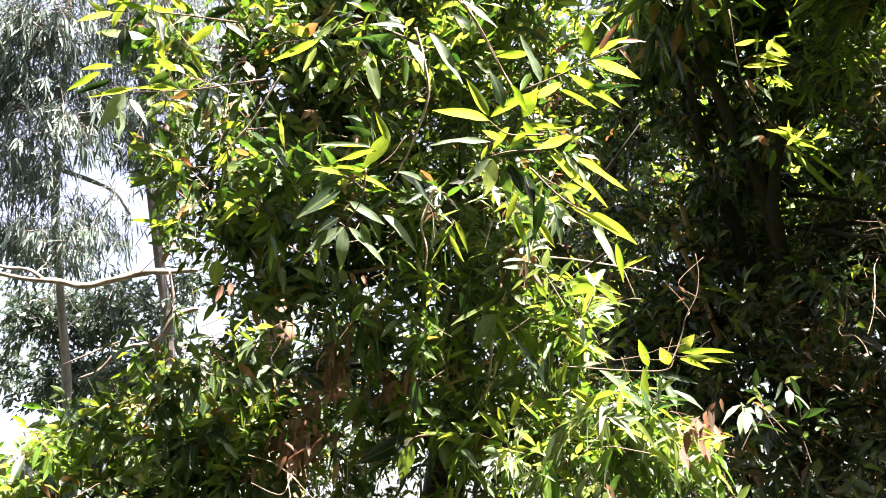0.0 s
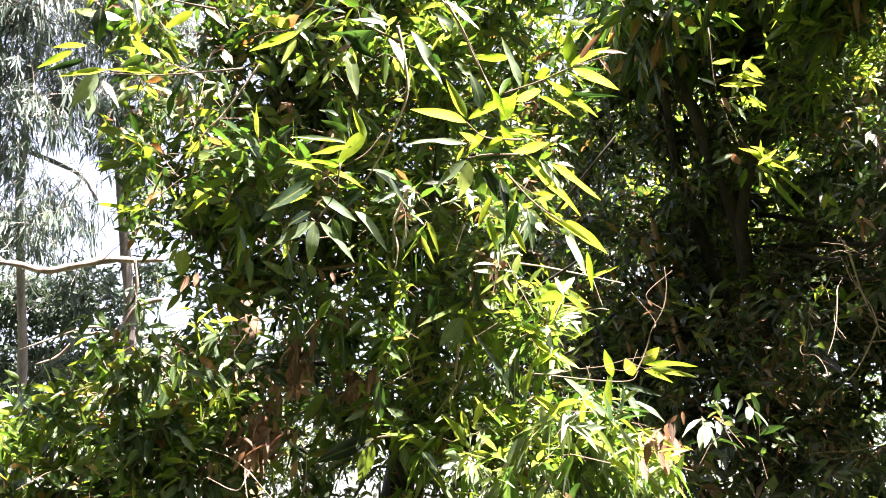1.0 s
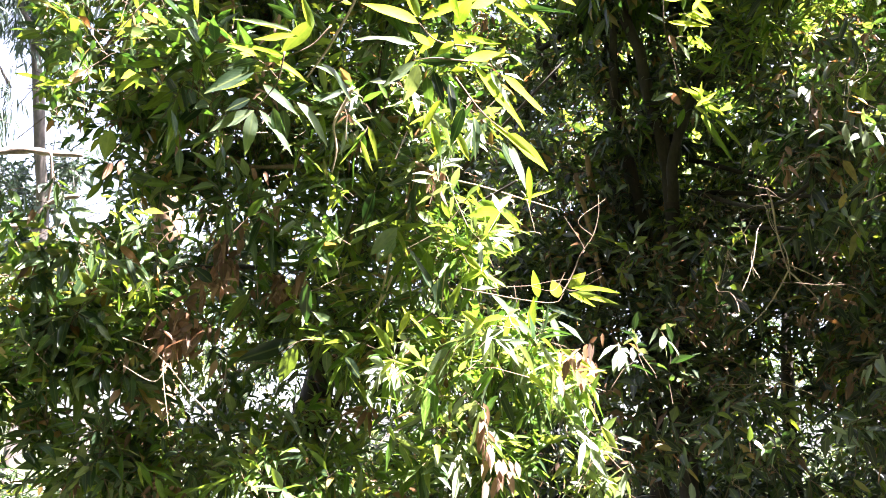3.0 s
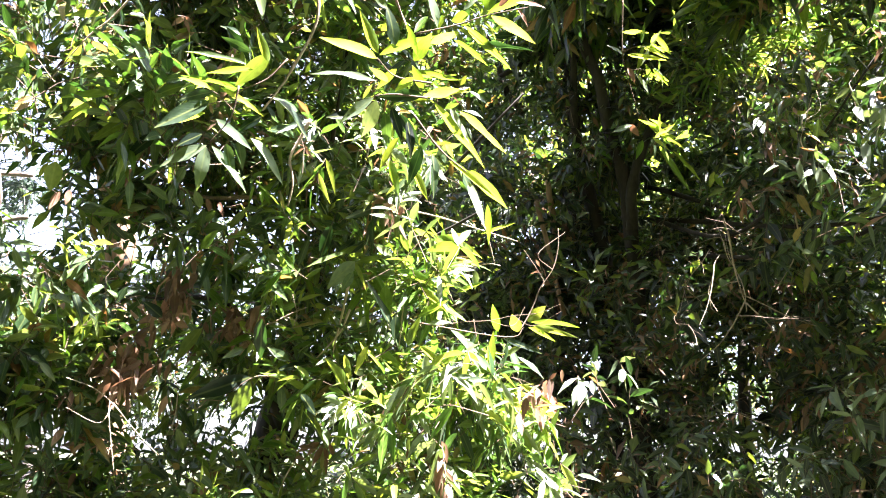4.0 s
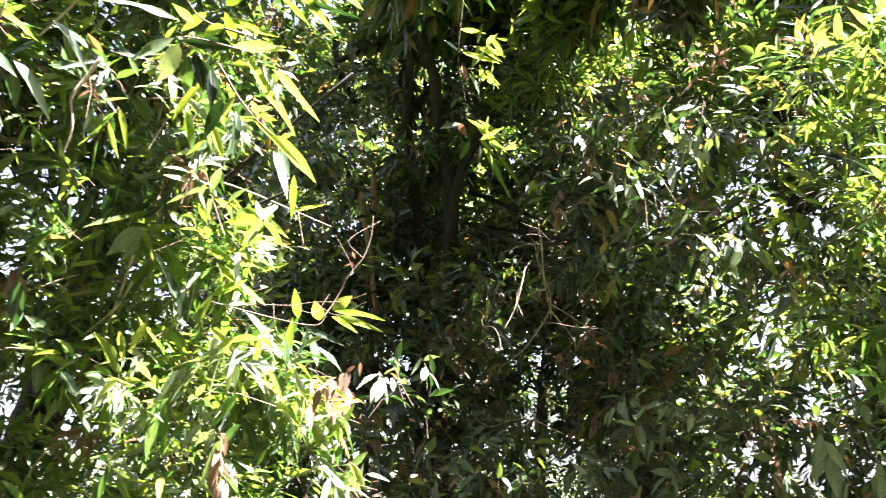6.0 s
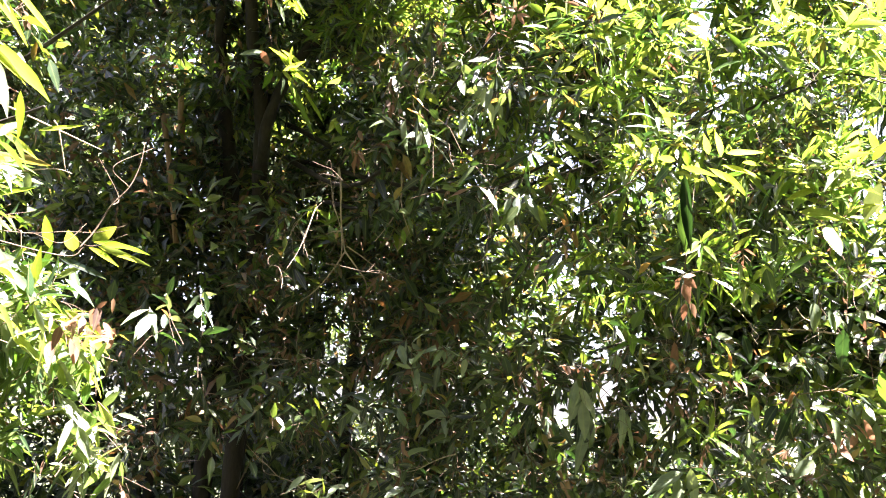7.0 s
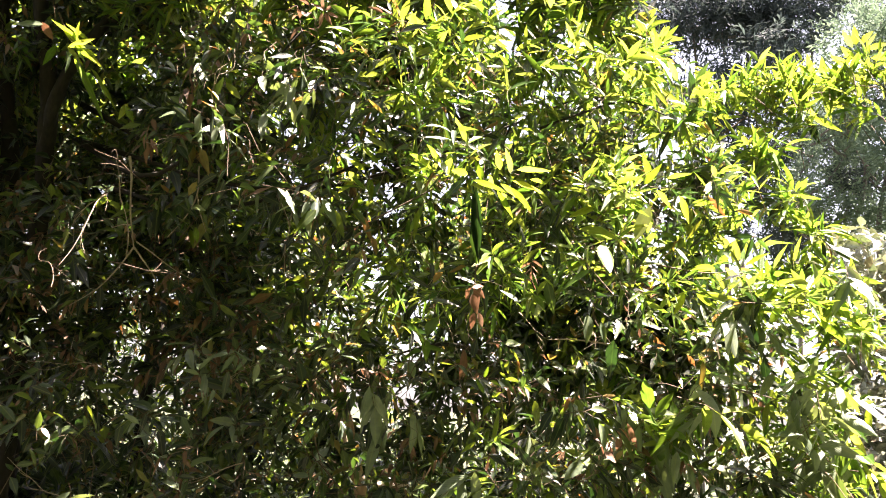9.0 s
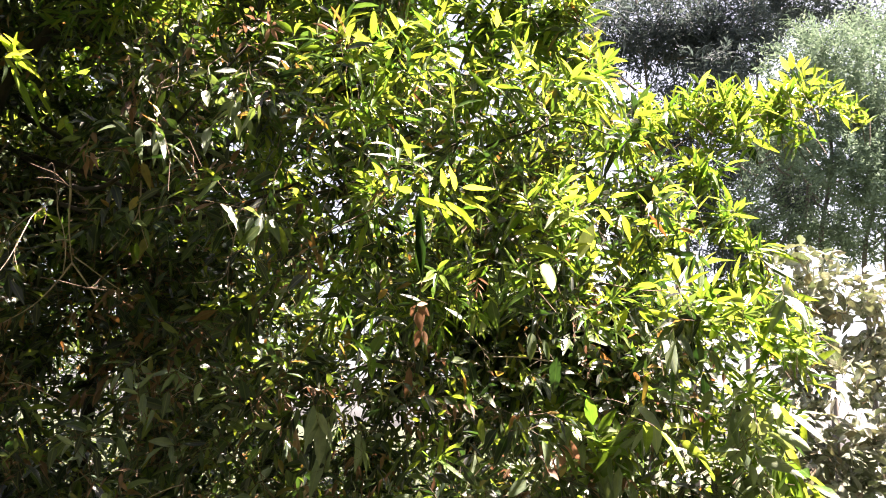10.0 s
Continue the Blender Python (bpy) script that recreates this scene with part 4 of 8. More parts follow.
RIGHTFILL_CROWN_C = [
    ((3.26, 1.76, 3.29), (0.21, 0.30, 0.16), 46, 2.2),
    ((3.48, 1.69, 3.28), (0.22, 0.30, 0.17), 49, 2.2),
    ((3.64, 1.65, 3.10), (0.17, 0.30, 0.14), 52, 2.0),
    ((3.99, 1.56, 2.56), (0.19, 0.30, 0.17), 56, 2.2),
    ((4.11, 1.46, 2.40), (0.19, 0.30, 0.17), 59, 2.2),
    ((3.87, 1.57, 2.81), (0.17, 0.30, 0.17), 55, 2.0),
    ((3.98, 1.53, 2.28), (0.21, 0.30, 0.16), 57, 2.0),
]
RIGHTFILL_CROWN_D = [
    ((3.67, 1.78, 3.13), (0.17, 0.25, 0.13), 50, 2.4),
    ((3.82, 1.69, 2.99), (0.17, 0.25, 0.13), 53, 2.4),
    ((3.90, 1.66, 2.89), (0.17, 0.25, 0.13), 54, 2.4),
    ((3.66, 1.91, 2.97), (0.17, 0.25, 0.14), 49, 2.0),
    ((3.90, 1.46, 2.91), (0.17, 0.20, 0.11), 57, 2.2),
    ((4.01, 1.48, 2.63), (0.17, 0.25, 0.14), 58, 2.2),
]
LEFTTIP_CROWN_B = [
    ((0.92, 2.29, 1.45), (0.11, 0.15, 0.10), -1, 1.1),
    ((0.97, 2.29, 1.28), (0.11, 0.15, 0.10), 0, 1.1),
    ((1.01, 2.27, 1.10), (0.12, 0.15, 0.10), 1, 1.1),
]
LEFTFILL_CROWN_A = [
    ((0.51, 3.32, 3.88), (0.31, 0.40, 0.24), -2, 1.3),
    ((0.58, 3.56, 3.48), (0.31, 0.40, 0.27), -1, 1.3),
    ((0.46, 3.71, 3.16), (0.27, 0.40, 0.24), -3, 1.3),
    ((0.35, 3.75, 2.76), (0.27, 0.40, 0.23), -4, 1.1),
    ((0.47, 3.85, 2.46), (0.30, 0.40, 0.23), -2, 1.0),
    ((0.21, 3.76, 2.34), (0.26, 0.40, 0.20), -6, 1.0),
    ((-0.92, 2.23, 2.88), (0.28, 0.35, 0.20), -30, 1.3),
    ((-0.93, 2.38, 2.57), (0.28, 0.35, 0.20), -29, 1.2),
    ((-0.78, 2.59, 2.80), (0.24, 0.35, 0.24), -25, 1.1),
    ((-0.72, 2.89, 2.42), (0.25, 0.35, 0.22), -22, 1.0),
    ((-0.91, 2.62, 1.83), (0.28, 0.35, 0.20), -26, 1.0),
]
HOLLOW_CORE = [
    ((1.27, 3.90, 2.31), (0.25, 0.45, 0.22), 9, 1.0),
    ((1.27, 4.10, 2.02), (0.26, 0.45, 0.22), 9, 1.5),
    ((1.34, 3.83, 1.55), (0.24, 0.45, 0.21), 10, 2.2),
    ((1.35, 4.39, 1.22), (0.27, 0.45, 0.23), 9, 1.5),
    ((1.66, 4.24, 2.28), (0.27, 0.45, 0.23), 13, 1.5),
    ((1.64, 3.81, 1.97), (0.24, 0.45, 0.21), 14, 2.2),
    ((1.76, 4.32, 1.56), (0.27, 0.45, 0.24), 14, 1.5),
    ((1.59, 4.20, 1.25), (0.26, 0.45, 0.23), 12, 2.2),
    ((1.83, 3.67, 2.26), (0.24, 0.45, 0.21), 17, 2.2),
    ((1.92, 3.71, 1.98), (0.24, 0.45, 0.21), 18, 2.2),
    ((1.98, 3.94, 1.57), (0.25, 0.45, 0.22), 18, 1.5),
    ((1.88, 3.92, 1.30), (0.25, 0.45, 0.22), 17, 1.0),
    ((2.03, 3.40, 2.14), (0.23, 0.45, 0.20), 21, 1.0),
    ((2.20, 3.84, 1.89), (0.25, 0.45, 0.22), 21, 2.2),
    ((2.34, 4.27, 1.66), (0.28, 0.45, 0.24), 21, 1.0),
    ((2.15, 4.01, 1.23), (0.26, 0.45, 0.23), 19, 1.5),
    ((2.52, 3.86, 2.31), (0.27, 0.45, 0.23), 24, 1.5),
    ((2.41, 3.55, 1.95), (0.24, 0.45, 0.21), 25, 1.0),
    ((2.50, 3.80, 1.64), (0.26, 0.45, 0.22), 24, 1.0),
    ((2.29, 3.62, 1.24), (0.24, 0.45, 0.21), 23, 1.0),
    ((2.81, 3.88, 2.27), (0.27, 0.45, 0.24), 27, 1.5),
    ((2.52, 3.21, 1.82), (0.23, 0.45, 0.20), 28, 1.5),
    ((2.72, 3.77, 1.66), (0.26, 0.45, 0.23), 27, 2.2),
    ((2.73, 3.74, 1.35), (0.26, 0.45, 0.23), 27, 1.5),
    ((2.94, 3.49, 2.26), (0.26, 0.45, 0.22), 31, 1.0),
    ((2.69, 3.12, 1.92), (0.23, 0.45, 0.20), 31, 1.0),
    ((3.11, 3.92, 1.60), (0.28, 0.45, 0.24), 30, 2.2),
    ((2.79, 3.51, 1.25), (0.25, 0.45, 0.22), 29, 1.0),
]
HOLLOW_CORE_B = [
    ((0.52, 4.54, 3.52), (0.26, 0.40, 0.24), -5, 1.7),
    ((0.67, 4.36, 3.05), (0.24, 0.40, 0.22), -3, 1.3),
    ((0.71, 4.48, 2.67), (0.24, 0.40, 0.22), -3, 1.7),
    ((0.72, 4.88, 2.26), (0.26, 0.40, 0.24), -3, 0.9),
    ((0.79, 4.81, 1.95), (0.25, 0.40, 0.23), -2, 0.9),
    ((0.83, 4.50, 3.54), (0.26, 0.40, 0.24), -1, 1.3),
    ((0.98, 4.35, 3.08), (0.24, 0.40, 0.22), 0, 1.3),
    ((0.95, 4.83, 2.79), (0.26, 0.40, 0.24), 0, 1.3),
    ((1.09, 4.56, 2.38), (0.24, 0.40, 0.22), 2, 1.3),
    ((1.12, 4.81, 1.88), (0.25, 0.40, 0.23), 2, 1.7),
    ((1.24, 4.51, 3.62), (0.26, 0.40, 0.24), 3, 1.3),
    ((1.26, 4.74, 3.31), (0.26, 0.40, 0.24), 3, 1.7),
    ((1.40, 4.59, 2.76), (0.25, 0.40, 0.23), 5, 1.7),
    ((1.39, 4.68, 2.35), (0.25, 0.40, 0.23), 5, 1.3),
    ((1.47, 4.92, 1.99), (0.26, 0.40, 0.24), 6, 1.3),
    ((1.49, 4.32, 3.67), (0.25, 0.40, 0.23), 7, 1.3),
    ((1.64, 4.26, 3.20), (0.24, 0.40, 0.22), 8, 1.7),
    ((1.62, 4.72, 2.84), (0.26, 0.40, 0.24), 7, 0.9),
    ((1.79, 4.69, 2.45), (0.25, 0.40, 0.23), 9, 1.3),
    ((1.82, 4.64, 1.96), (0.25, 0.40, 0.23), 10, 0.9),
    ((1.88, 3.66, 1.96), (0.22, 0.40, 0.19), 13, 1.2),
    ((1.94, 3.79, 1.54), (0.22, 0.40, 0.19), 13, 0.8),
    ((1.95, 3.43, 1.19), (0.20, 0.40, 0.17), 15, 1.8),
    ((2.04, 3.59, 0.80), (0.22, 0.40, 0.18), 15, 1.2),
    ((2.19, 3.24, 1.92), (0.20, 0.40, 0.17), 19, 1.8),
    ((2.34, 3.72, 1.61), (0.22, 0.40, 0.19), 19, 1.8),
    ((2.23, 3.27, 1.30), (0.20, 0.40, 0.17), 19, 1.8),
    ((2.33, 3.37, 0.89), (0.21, 0.40, 0.18), 20, 0.8),
    ((2.41, 3.35, 1.95), (0.21, 0.40, 0.18), 21, 1.2),
    ((2.60, 3.62, 1.59), (0.22, 0.40, 0.19), 22, 1.2),
    ((2.53, 3.50, 1.30), (0.22, 0.40, 0.19), 22, 1.2),
    ((2.66, 3.57, 0.84), (0.22, 0.40, 0.19), 23, 1.2),
    ((2.63, 3.13, 1.92), (0.20, 0.40, 0.17), 26, 1.2),
    ((2.75, 3.06, 1.62), (0.20, 0.40, 0.17), 28, 1.8),
    ((2.70, 3.13, 1.24), (0.20, 0.40, 0.17), 27, 0.8),
    ((2.75, 3.12, 0.86), (0.21, 0.40, 0.18), 27, 0.8),
]
HOLLOW_FRONT = [
    ((1.77, 2.53, 1.44), (0.13, 0.18, 0.11), 16, 0.8),
    ((2.01, 2.65, 1.32), (0.14, 0.18, 0.11), 19, 0.8),
    ((2.16, 2.57, 1.51), (0.14, 0.18, 0.11), 22, 0.8),
    ((2.25, 2.46, 1.65), (0.13, 0.18, 0.11), 25, 0.8),
    ((2.05, 2.45, 1.11), (0.13, 0.18, 0.11), 21, 0.8),
    ((2.37, 2.54, 1.29), (0.14, 0.18, 0.12), 26, 0.8),
    ((2.52, 2.46, 1.49), (0.14, 0.18, 0.12), 29, 0.8),
    ((2.53, 2.33, 1.13), (0.14, 0.18, 0.11), 30, 0.8),
    ((1.72, 2.66, 1.22), (0.13, 0.18, 0.11), 14, 0.5),
    ((1.20, 2.65, 1.60), (0.13, 0.18, 0.11), 5, 0.5),
    ((1.96, 2.22, 2.39), (0.13, 0.18, 0.11), 21, 0.4),
    ((2.20, 2.19, 2.57), (0.13, 0.18, 0.11), 26, 0.4),
    ((2.17, 2.40, 2.29), (0.14, 0.18, 0.11), 24, 0.5),
    ((2.34, 2.13, 2.22), (0.13, 0.18, 0.11), 29, 0.4),
    ((1.91, 2.45, 2.64), (0.14, 0.18, 0.12), 19, 0.2),
    ((2.57, 2.13, 1.98), (0.13, 0.18, 0.11), 33, 0.4),
    ((1.81, 2.52, 1.02), (0.13, 0.18, 0.11), 17, 0.5),
]
HOLLOW_CORE_C = [
    ((2.75, 2.87, 2.32), (0.21, 0.40, 0.18), 33, 1.6),
    ((2.87, 2.84, 2.11), (0.21, 0.40, 0.18), 35, 1.8),
    ((2.76, 2.96, 1.89), (0.21, 0.40, 0.18), 33, 1.4),
    ((2.90, 2.89, 1.71), (0.21, 0.40, 0.18), 35, 1.8),
    ((2.78, 2.99, 1.51), (0.24, 0.40, 0.18), 33, 1.6),
    ((1.10, 4.50, 2.53), (0.30, 0.40, 0.26), 2, 1.4),
    ((1.62, 4.52, 2.20), (0.30, 0.40, 0.26), 8, 1.4),
    ((1.11, 4.42, 1.78), (0.29, 0.40, 0.25), 2, 1.4),
    ((1.51, 4.20, 1.49), (0.27, 0.40, 0.24), 7, 1.2),
]
HEDGE = [((2.6, 8.0, 0.9), (1.1, 0.6, 0.9), 10, 1.5), ((4.2, 7.6, 0.9), (1.1, 0.6, 0.9), 20, 1.5), ((5.6, 6.6, 0.65), (1.0, 0.6, 0.75), 35, 2.4), ((6.4, 5.4, 0.7), (0.9, 0.6, 0.8), 45, 2.0), ((3.6, 7.8, 2.0), (1.2, 0.6, 0.6), 18, 0.9)]
LEFTDRY_CROWN_B = [
    ((-0.41, 2.16, 1.76), (0.09, 0.12, 0.10), -22, 1.8),
    ((-0.50, 2.15, 1.57), (0.08, 0.12, 0.13), -24, 1.8),
    ((-0.34, 2.17, 1.86), (0.09, 0.12, 0.06), -20, 1.2),
    ((-0.16, 2.30, 1.76), (0.10, 0.12, 0.09), -16, 0.7),
    ((-0.24, 2.16, 2.02), (0.08, 0.10, 0.06), -19, 0.7),
    ((0.60, 2.14, 1.18), (0.12, 0.10, 0.10), 0, 0.3),
    ((0.88, 2.12, 1.48), (0.06, 0.10, 0.08), 6, 0.4),
]


# Clumps added out of view above the left crown to block sun.
LEFT_SUN_BLOCK = [((0.25, 1.5, 4.75), (0.55, 0.5, 0.22), 0, 2.8), ((-0.35, 1.75, 4.6), (0.45, 0.45, 0.22), 0, 2.4), ((-0.6, 2.4, 3.9), (0.6, 0.5, 0.4), 0, 2.0), ((0.0, 2.9, 4.0), (0.6, 0.6, 0.4), 0, 2.0), ((-0.6, 3.2, 4.3), (0.7, 0.6, 0.5), 0, 2.0)]
# Added clumps, mostly out of view, that keep sun off the hollow.
RIGHT_SUN_BLOCK = [
    ((2.0, 3.4, 4.15), (0.38, 0.36, 0.2), 0, 2.2), ((2.0, 2.1, 3.75), (0.26, 0.24, 0.14), 0, 1.2),
    ((2.3, 2.65, 3.75), (0.45, 0.35, 0.22), 0, 3.0), ((2.85, 2.3, 3.7), (0.45, 0.3, 0.22), 0, 3.0), ((3.2, 2.0, 3.75), (0.3, 0.25, 0.18), 0, 2.4), ((1.8, 2.9, 4.0), (0.4, 0.35, 0.22), 0, 2.6),
    ((1.5, 4.0, 4.3), (0.7, 0.7, 0.4), 0, 2.2), ((2.4, 4.2, 4.4), (0.9, 0.8, 0.5), 0, 2.4), ((3.4, 4.4, 4.2), (0.8, 0.9, 0.6), 0, 2.4),
    ((2.2, 3.0, 3.8), (0.45, 0.4, 0.3), 0, 2.2), ((2.45, 2.55, 3.85), (0.35, 0.3, 0.3), 0, 1.1), ((2.9, 3.0, 3.75), (0.5, 0.4, 0.3), 0, 1.6), ((3.6, 3.2, 3.6), (0.6, 0.5, 0.5), 0, 2.4),
    ((1.2, 3.2, 4.0), (0.4, 0.4, 0.3), 0, 2.0),
    ((2.4, 5.6, 3.6), (1.2, 0.7, 1.2), 0, 2.0), ((3.6, 5.3, 2.6), (0.8, 0.8, 1.4), 0, 2.0), ((4.3, 3.9, 2.4), (0.7, 0.8, 0.6), 0, 1.2), ((4.6, 2.9, 2.9), (0.5, 0.6, 0.6), 0, 2.2), ((5.0, 2.5, 2.0), (0.5, 0.6, 0.8), 0, 2.2), ((5.0, 3.4, 2.2), (0.5, 0.6, 0.9), 0, 2.2), ((5.3, 4.2, 2.8), (0.7, 0.7, 0.8), 0, 2.4), ((5.9, 3.5, 1.6), (0.5, 0.6, 1.0), 0, 1.6)]
HEDGE_B = [
    ((3.36, 4.28, 1.63), (0.33, 0.40, 0.29), 27, 2.4),
    ((3.81, 4.02, 1.74), (0.33, 0.40, 0.29), 33, 2.4),
    ((4.30, 3.66, 1.70), (0.33, 0.40, 0.29), 39, 2.4),
    ((3.65, 4.12, 1.21), (0.33, 0.40, 0.29), 31, 2.4),
    ((4.15, 3.79, 1.24), (0.33, 0.40, 0.29), 37, 2.4),
    ((4.60, 3.40, 1.35), (0.33, 0.40, 0.29), 44, 2.4),
    ((3.13, 4.39, 1.18), (0.33, 0.40, 0.29), 24, 2.4),
    ((3.23, 4.30, 2.08), (0.33, 0.40, 0.29), 26, 2.4),
    ((0.78, 5.12, 2.50), (0.35, 0.40, 0.29), -2, 1.9),
    ((1.09, 5.18, 2.18), (0.35, 0.40, 0.29), 1, 1.9),
    ((1.50, 5.11, 2.42), (0.35, 0.40, 0.29), 6, 1.9),
    ((0.96, 5.23, 1.68), (0.35, 0.40, 0.29), 0, 1.9),
    ((1.44, 5.19, 1.88), (0.35, 0.40, 0.29), 5, 1.9),
    ((1.85, 5.12, 2.08), (0.35, 0.40, 0.29), 9, 1.9),
    ((1.23, 5.10, 2.57), (0.35, 0.40, 0.29), 3, 1.9),
    ((2.22, 5.08, 1.79), (0.35, 0.40, 0.29), 13, 1.9),
    ((1.91, 5.15, 1.61), (0.35, 0.40, 0.29), 10, 1.9),
]
BEHIND = [
    ((-0.1, 7.0, 5.0), (1.0, 0.5, 0.7), 0, 1.9),
    ((1.5, 6.9, 5.2), (1.2, 0.5, 0.7), 10, 1.9),
    ((3.2, 6.6, 5.2), (1.2, 0.5, 0.7), 20, 1.9),
    ((0.2, 6.9, 1.9), (0.6, 0.5, 0.9), 0, 1.8),
    ((0.5, 7.0, 3.6), (0.9, 0.5, 0.7), 5, 2.4),
    ((1.9, 6.9, 4.0), (0.9, 0.5, 0.7), 10, 1.4),
    ((-0.2, 7.2, 0.8), (0.6, 0.5, 0.7), 0, 1.1),
    ((0.3, 6.9, 2.9), (0.8, 0.5, 0.6), 0, 2.7),
    ((-0.4, 7.2, 2.2), (0.5, 0.5, 0.7), 0, 0.9),
    ((0.3, 7.2, 4.3), (1.0, 0.5, 0.7), 0, 2.6),
    ((1.2, 6.9, 0.9), (0.9, 0.6, 0.9), 5, 1.9),
    ((2.6, 6.6, 0.9), (0.9, 0.6, 0.9), 15, 1.9),
    ((4.0, 6.0, 0.9), (0.9, 0.6, 0.9), 30, 1.9),
    ((5.0, 4.8, 0.6), (0.9, 0.6, 0.7), 40, 1.8),
    ((1.3, 6.9, 2.4), (0.8, 0.6, 0.9), 5, 1.4),
    ((2.7, 6.7, 2.5), (0.9, 0.6, 0.9), 15, 1.4),
    ((4.1, 6.1, 2.4), (0.9, 0.6, 0.9), 30, 1.4),
    ((5.2, 4.8, 2.3), (0.9, 0.6, 0.9), 40, 0.6),
    ((0.9, 6.3, 1.6), (0.5, 0.4, 0.6), 0, 2.2),
    ((1.0, 6.3, 2.7), (0.5, 0.4, 0.6), 0, 2.6),
    ((1.0, 6.3, 3.8), (0.5, 0.4, 0.6), 0, 2.6),
    ((0.5, 6.2, 4.6), (0.6, 0.4, 0.6), 0, 2.6),
    ((1.2, 6.2, 4.9), (0.6, 0.4, 0.6), 0, 2.6),
    ((0.55, 6.3, 3.2), (0.45, 0.4, 0.7), 0, 2.2),
]
UNDERGROWTH = [
    ((-3.6, 5.6, 0.45), (1.1, 0.7, 0.6), 0, 2.0), ((-2.0, 6.0, 0.5), (1.1, 0.7, 0.85), 0, 2.0), ((-0.4, 5.8, 0.5), (1.1, 0.7, 0.85), 0, 2.0), ((0.9, 5.4, 0.5), (0.9, 0.6, 0.6), 0, 2.0),
    ((2.3, 5.2, 0.5), (0.9, 0.6, 0.9), 0, 2.0), ((3.4, 4.2, 0.5), (0.9, 0.6, 0.7), 0, 2.0), ((4.3, 3.0, 0.5), (0.9, 0.8, 0.7), 0, 2.0), ((4.9, 1.8, 0.5), (0.8, 0.9, 0.85), 0, 2.0)]

# ---- evergreen tree with drooping sprays ----
left_tree = tree("evergreen_tree", "evergreen tree with long glossy drooping leaves, sunlit edge", "tree", (-0.5, 3.7, 0))
limb("trunk", left_tree, [(-0.5, 3.7, -0.05), (-0.42, 3.65, 0.9), (-0.2, 3.5, 1.9), (0.1, 3.3, 3.0), (0.3, 3.2, 4.0)], [0.11, 0.09, 0.07, 0.05, 0.03], mat_bark, "dark slender trunk", 10)
for end in ((-0.7, 2.4, 2.9), (0.2, 2.2, 2.9), (0.7, 2.3, 2.2), (-0.6, 2.5, 1.9), (0.4, 2.4, 1.6), (0.9, 2.5, 2.8)):
    mid = (0.5 * (end[0] - 0.2), 0.5 * (end[1] + 3.6), 0.5 * (end[2] + 1.7) + 0.15)
    limb("branch", left_tree, [(-0.3 + 0.13 * (end[2] - 1.5), 3.55 - 0.1 * (end[2] - 1.5), 0.75 * end[2]), mid, end], [0.022, 0.014, 0.005], mat_bark, "", 6)
foliage(left_tree, LEFT_CROWN_A + LEFT_CROWN_B + LEFT_CROWN_C, 11, mat_leaf_lit, leaf=(0.07, 0.12), slim=(0.28, 0.42), hang=0.2, per_area=250, twig_material=mat_twig, young=mat_young, dead=mat_dead, young_share=0.15, dead_share=0.05)
foliage(left_tree, LEFTSUN_CROWN_A, 14, mat_leaf_lit, leaf=(0.08, 0.14), slim=(0.2, 0.3), each=9, twig=0.11, spread=0.95, lift=0.2, hang=0.25, per_area=140, twig_material=mat_twig, young=mat_young, dead=mat_dead, young_share=0.4, dead_share=0.03)
foliage(left_tree, LEFTBACK_CROWN_A, 12, mat_leaf_lit, leaf=(0.06, 0.1), slim=(0.34, 0.48), hang=0.15, per_area=330, twig_material=mat_twig, young=mat_young, dead=mat_dead, young_share=0.08, dead_share=0.03, steps=3)
foliage(left_tree, LOWLEFT_CROWN_A, 17, mat_leaf_lit, leaf=(0.065, 0.11), hang=0.15, lift=0.3, per_area=170, hollow=0.35, parted=False, twig_material=mat_twig, young=mat_young, dead=mat_dead, young_share=0.35, dead_share=0.02)
foliage(left_tree, LEFTDEEP_CROWN_A + LEFTDEEP_CROWN_B, 19, mat_leaf_lit, leaf=(0.06, 0.105), slim=(0.3, 0.44), each=7, per_area=170, hang=0.15, open_at=-0.35, parted=False, twig_material=mat_twig, young=mat_young, dead=mat_dead, young_share=0.12, dead_share=0.05, steps=3)
foliage(left_tree, LEFTFILL_CROWN_A, 18, mat_leaf_lit, leaf=(0.06, 0.1), slim=(0.34, 0.48), each=8, per_area=230, hang=0.12, twig_material=mat_twig, young=mat_young, dead=mat_dead, young_share=0.08, dead_share=0.08, steps=3, open_at=-0.3)
foliage(left_tree, LEFT_SUN_BLOCK, 13, mat_leaf_lit, young=mat_young, young_share=0.2, leaf=(0.12, 0.18), per_area=120, steps=3)

# ---- evergreen tree with its trunks in the hollow ----
right_tree = tree("evergreen_tree", "leaning evergreen tree with dark forked trunks, bright sunlit crown", "tree", (1.75, 4.7, 0))
limb("trunk", right_tree, [(1.28, 3.84, 4.57), (1.41, 4.0, 4.0), (1.53, 4.07, 3.72), (1.61, 4.16, 3.4), (1.69, 4.23, 3.16), (1.75, 4.31, 2.87), (1.82, 4.5, 2.23), (1.86, 4.71, 1.52), (1.88, 4.74, 0.76), (1.89, 4.76, -0.05)], [0.026, 0.033, 0.037, 0.041, 0.045, 0.048, 0.052, 0.056, 0.061, 0.073], mat_bark, "dark forked trunk", 9)
limb("trunk", right_tree, [(2.16, 3.77, 4.18), (2.05, 3.89, 3.83), (1.91, 4.01, 3.48), (1.8, 4.09, 3.23), (1.74, 4.17, 2.98), (1.75, 4.25, 2.74)], [0.018, 0.022, 0.029, 0.033, 0.036, 0.036], mat_bark, "", 8)
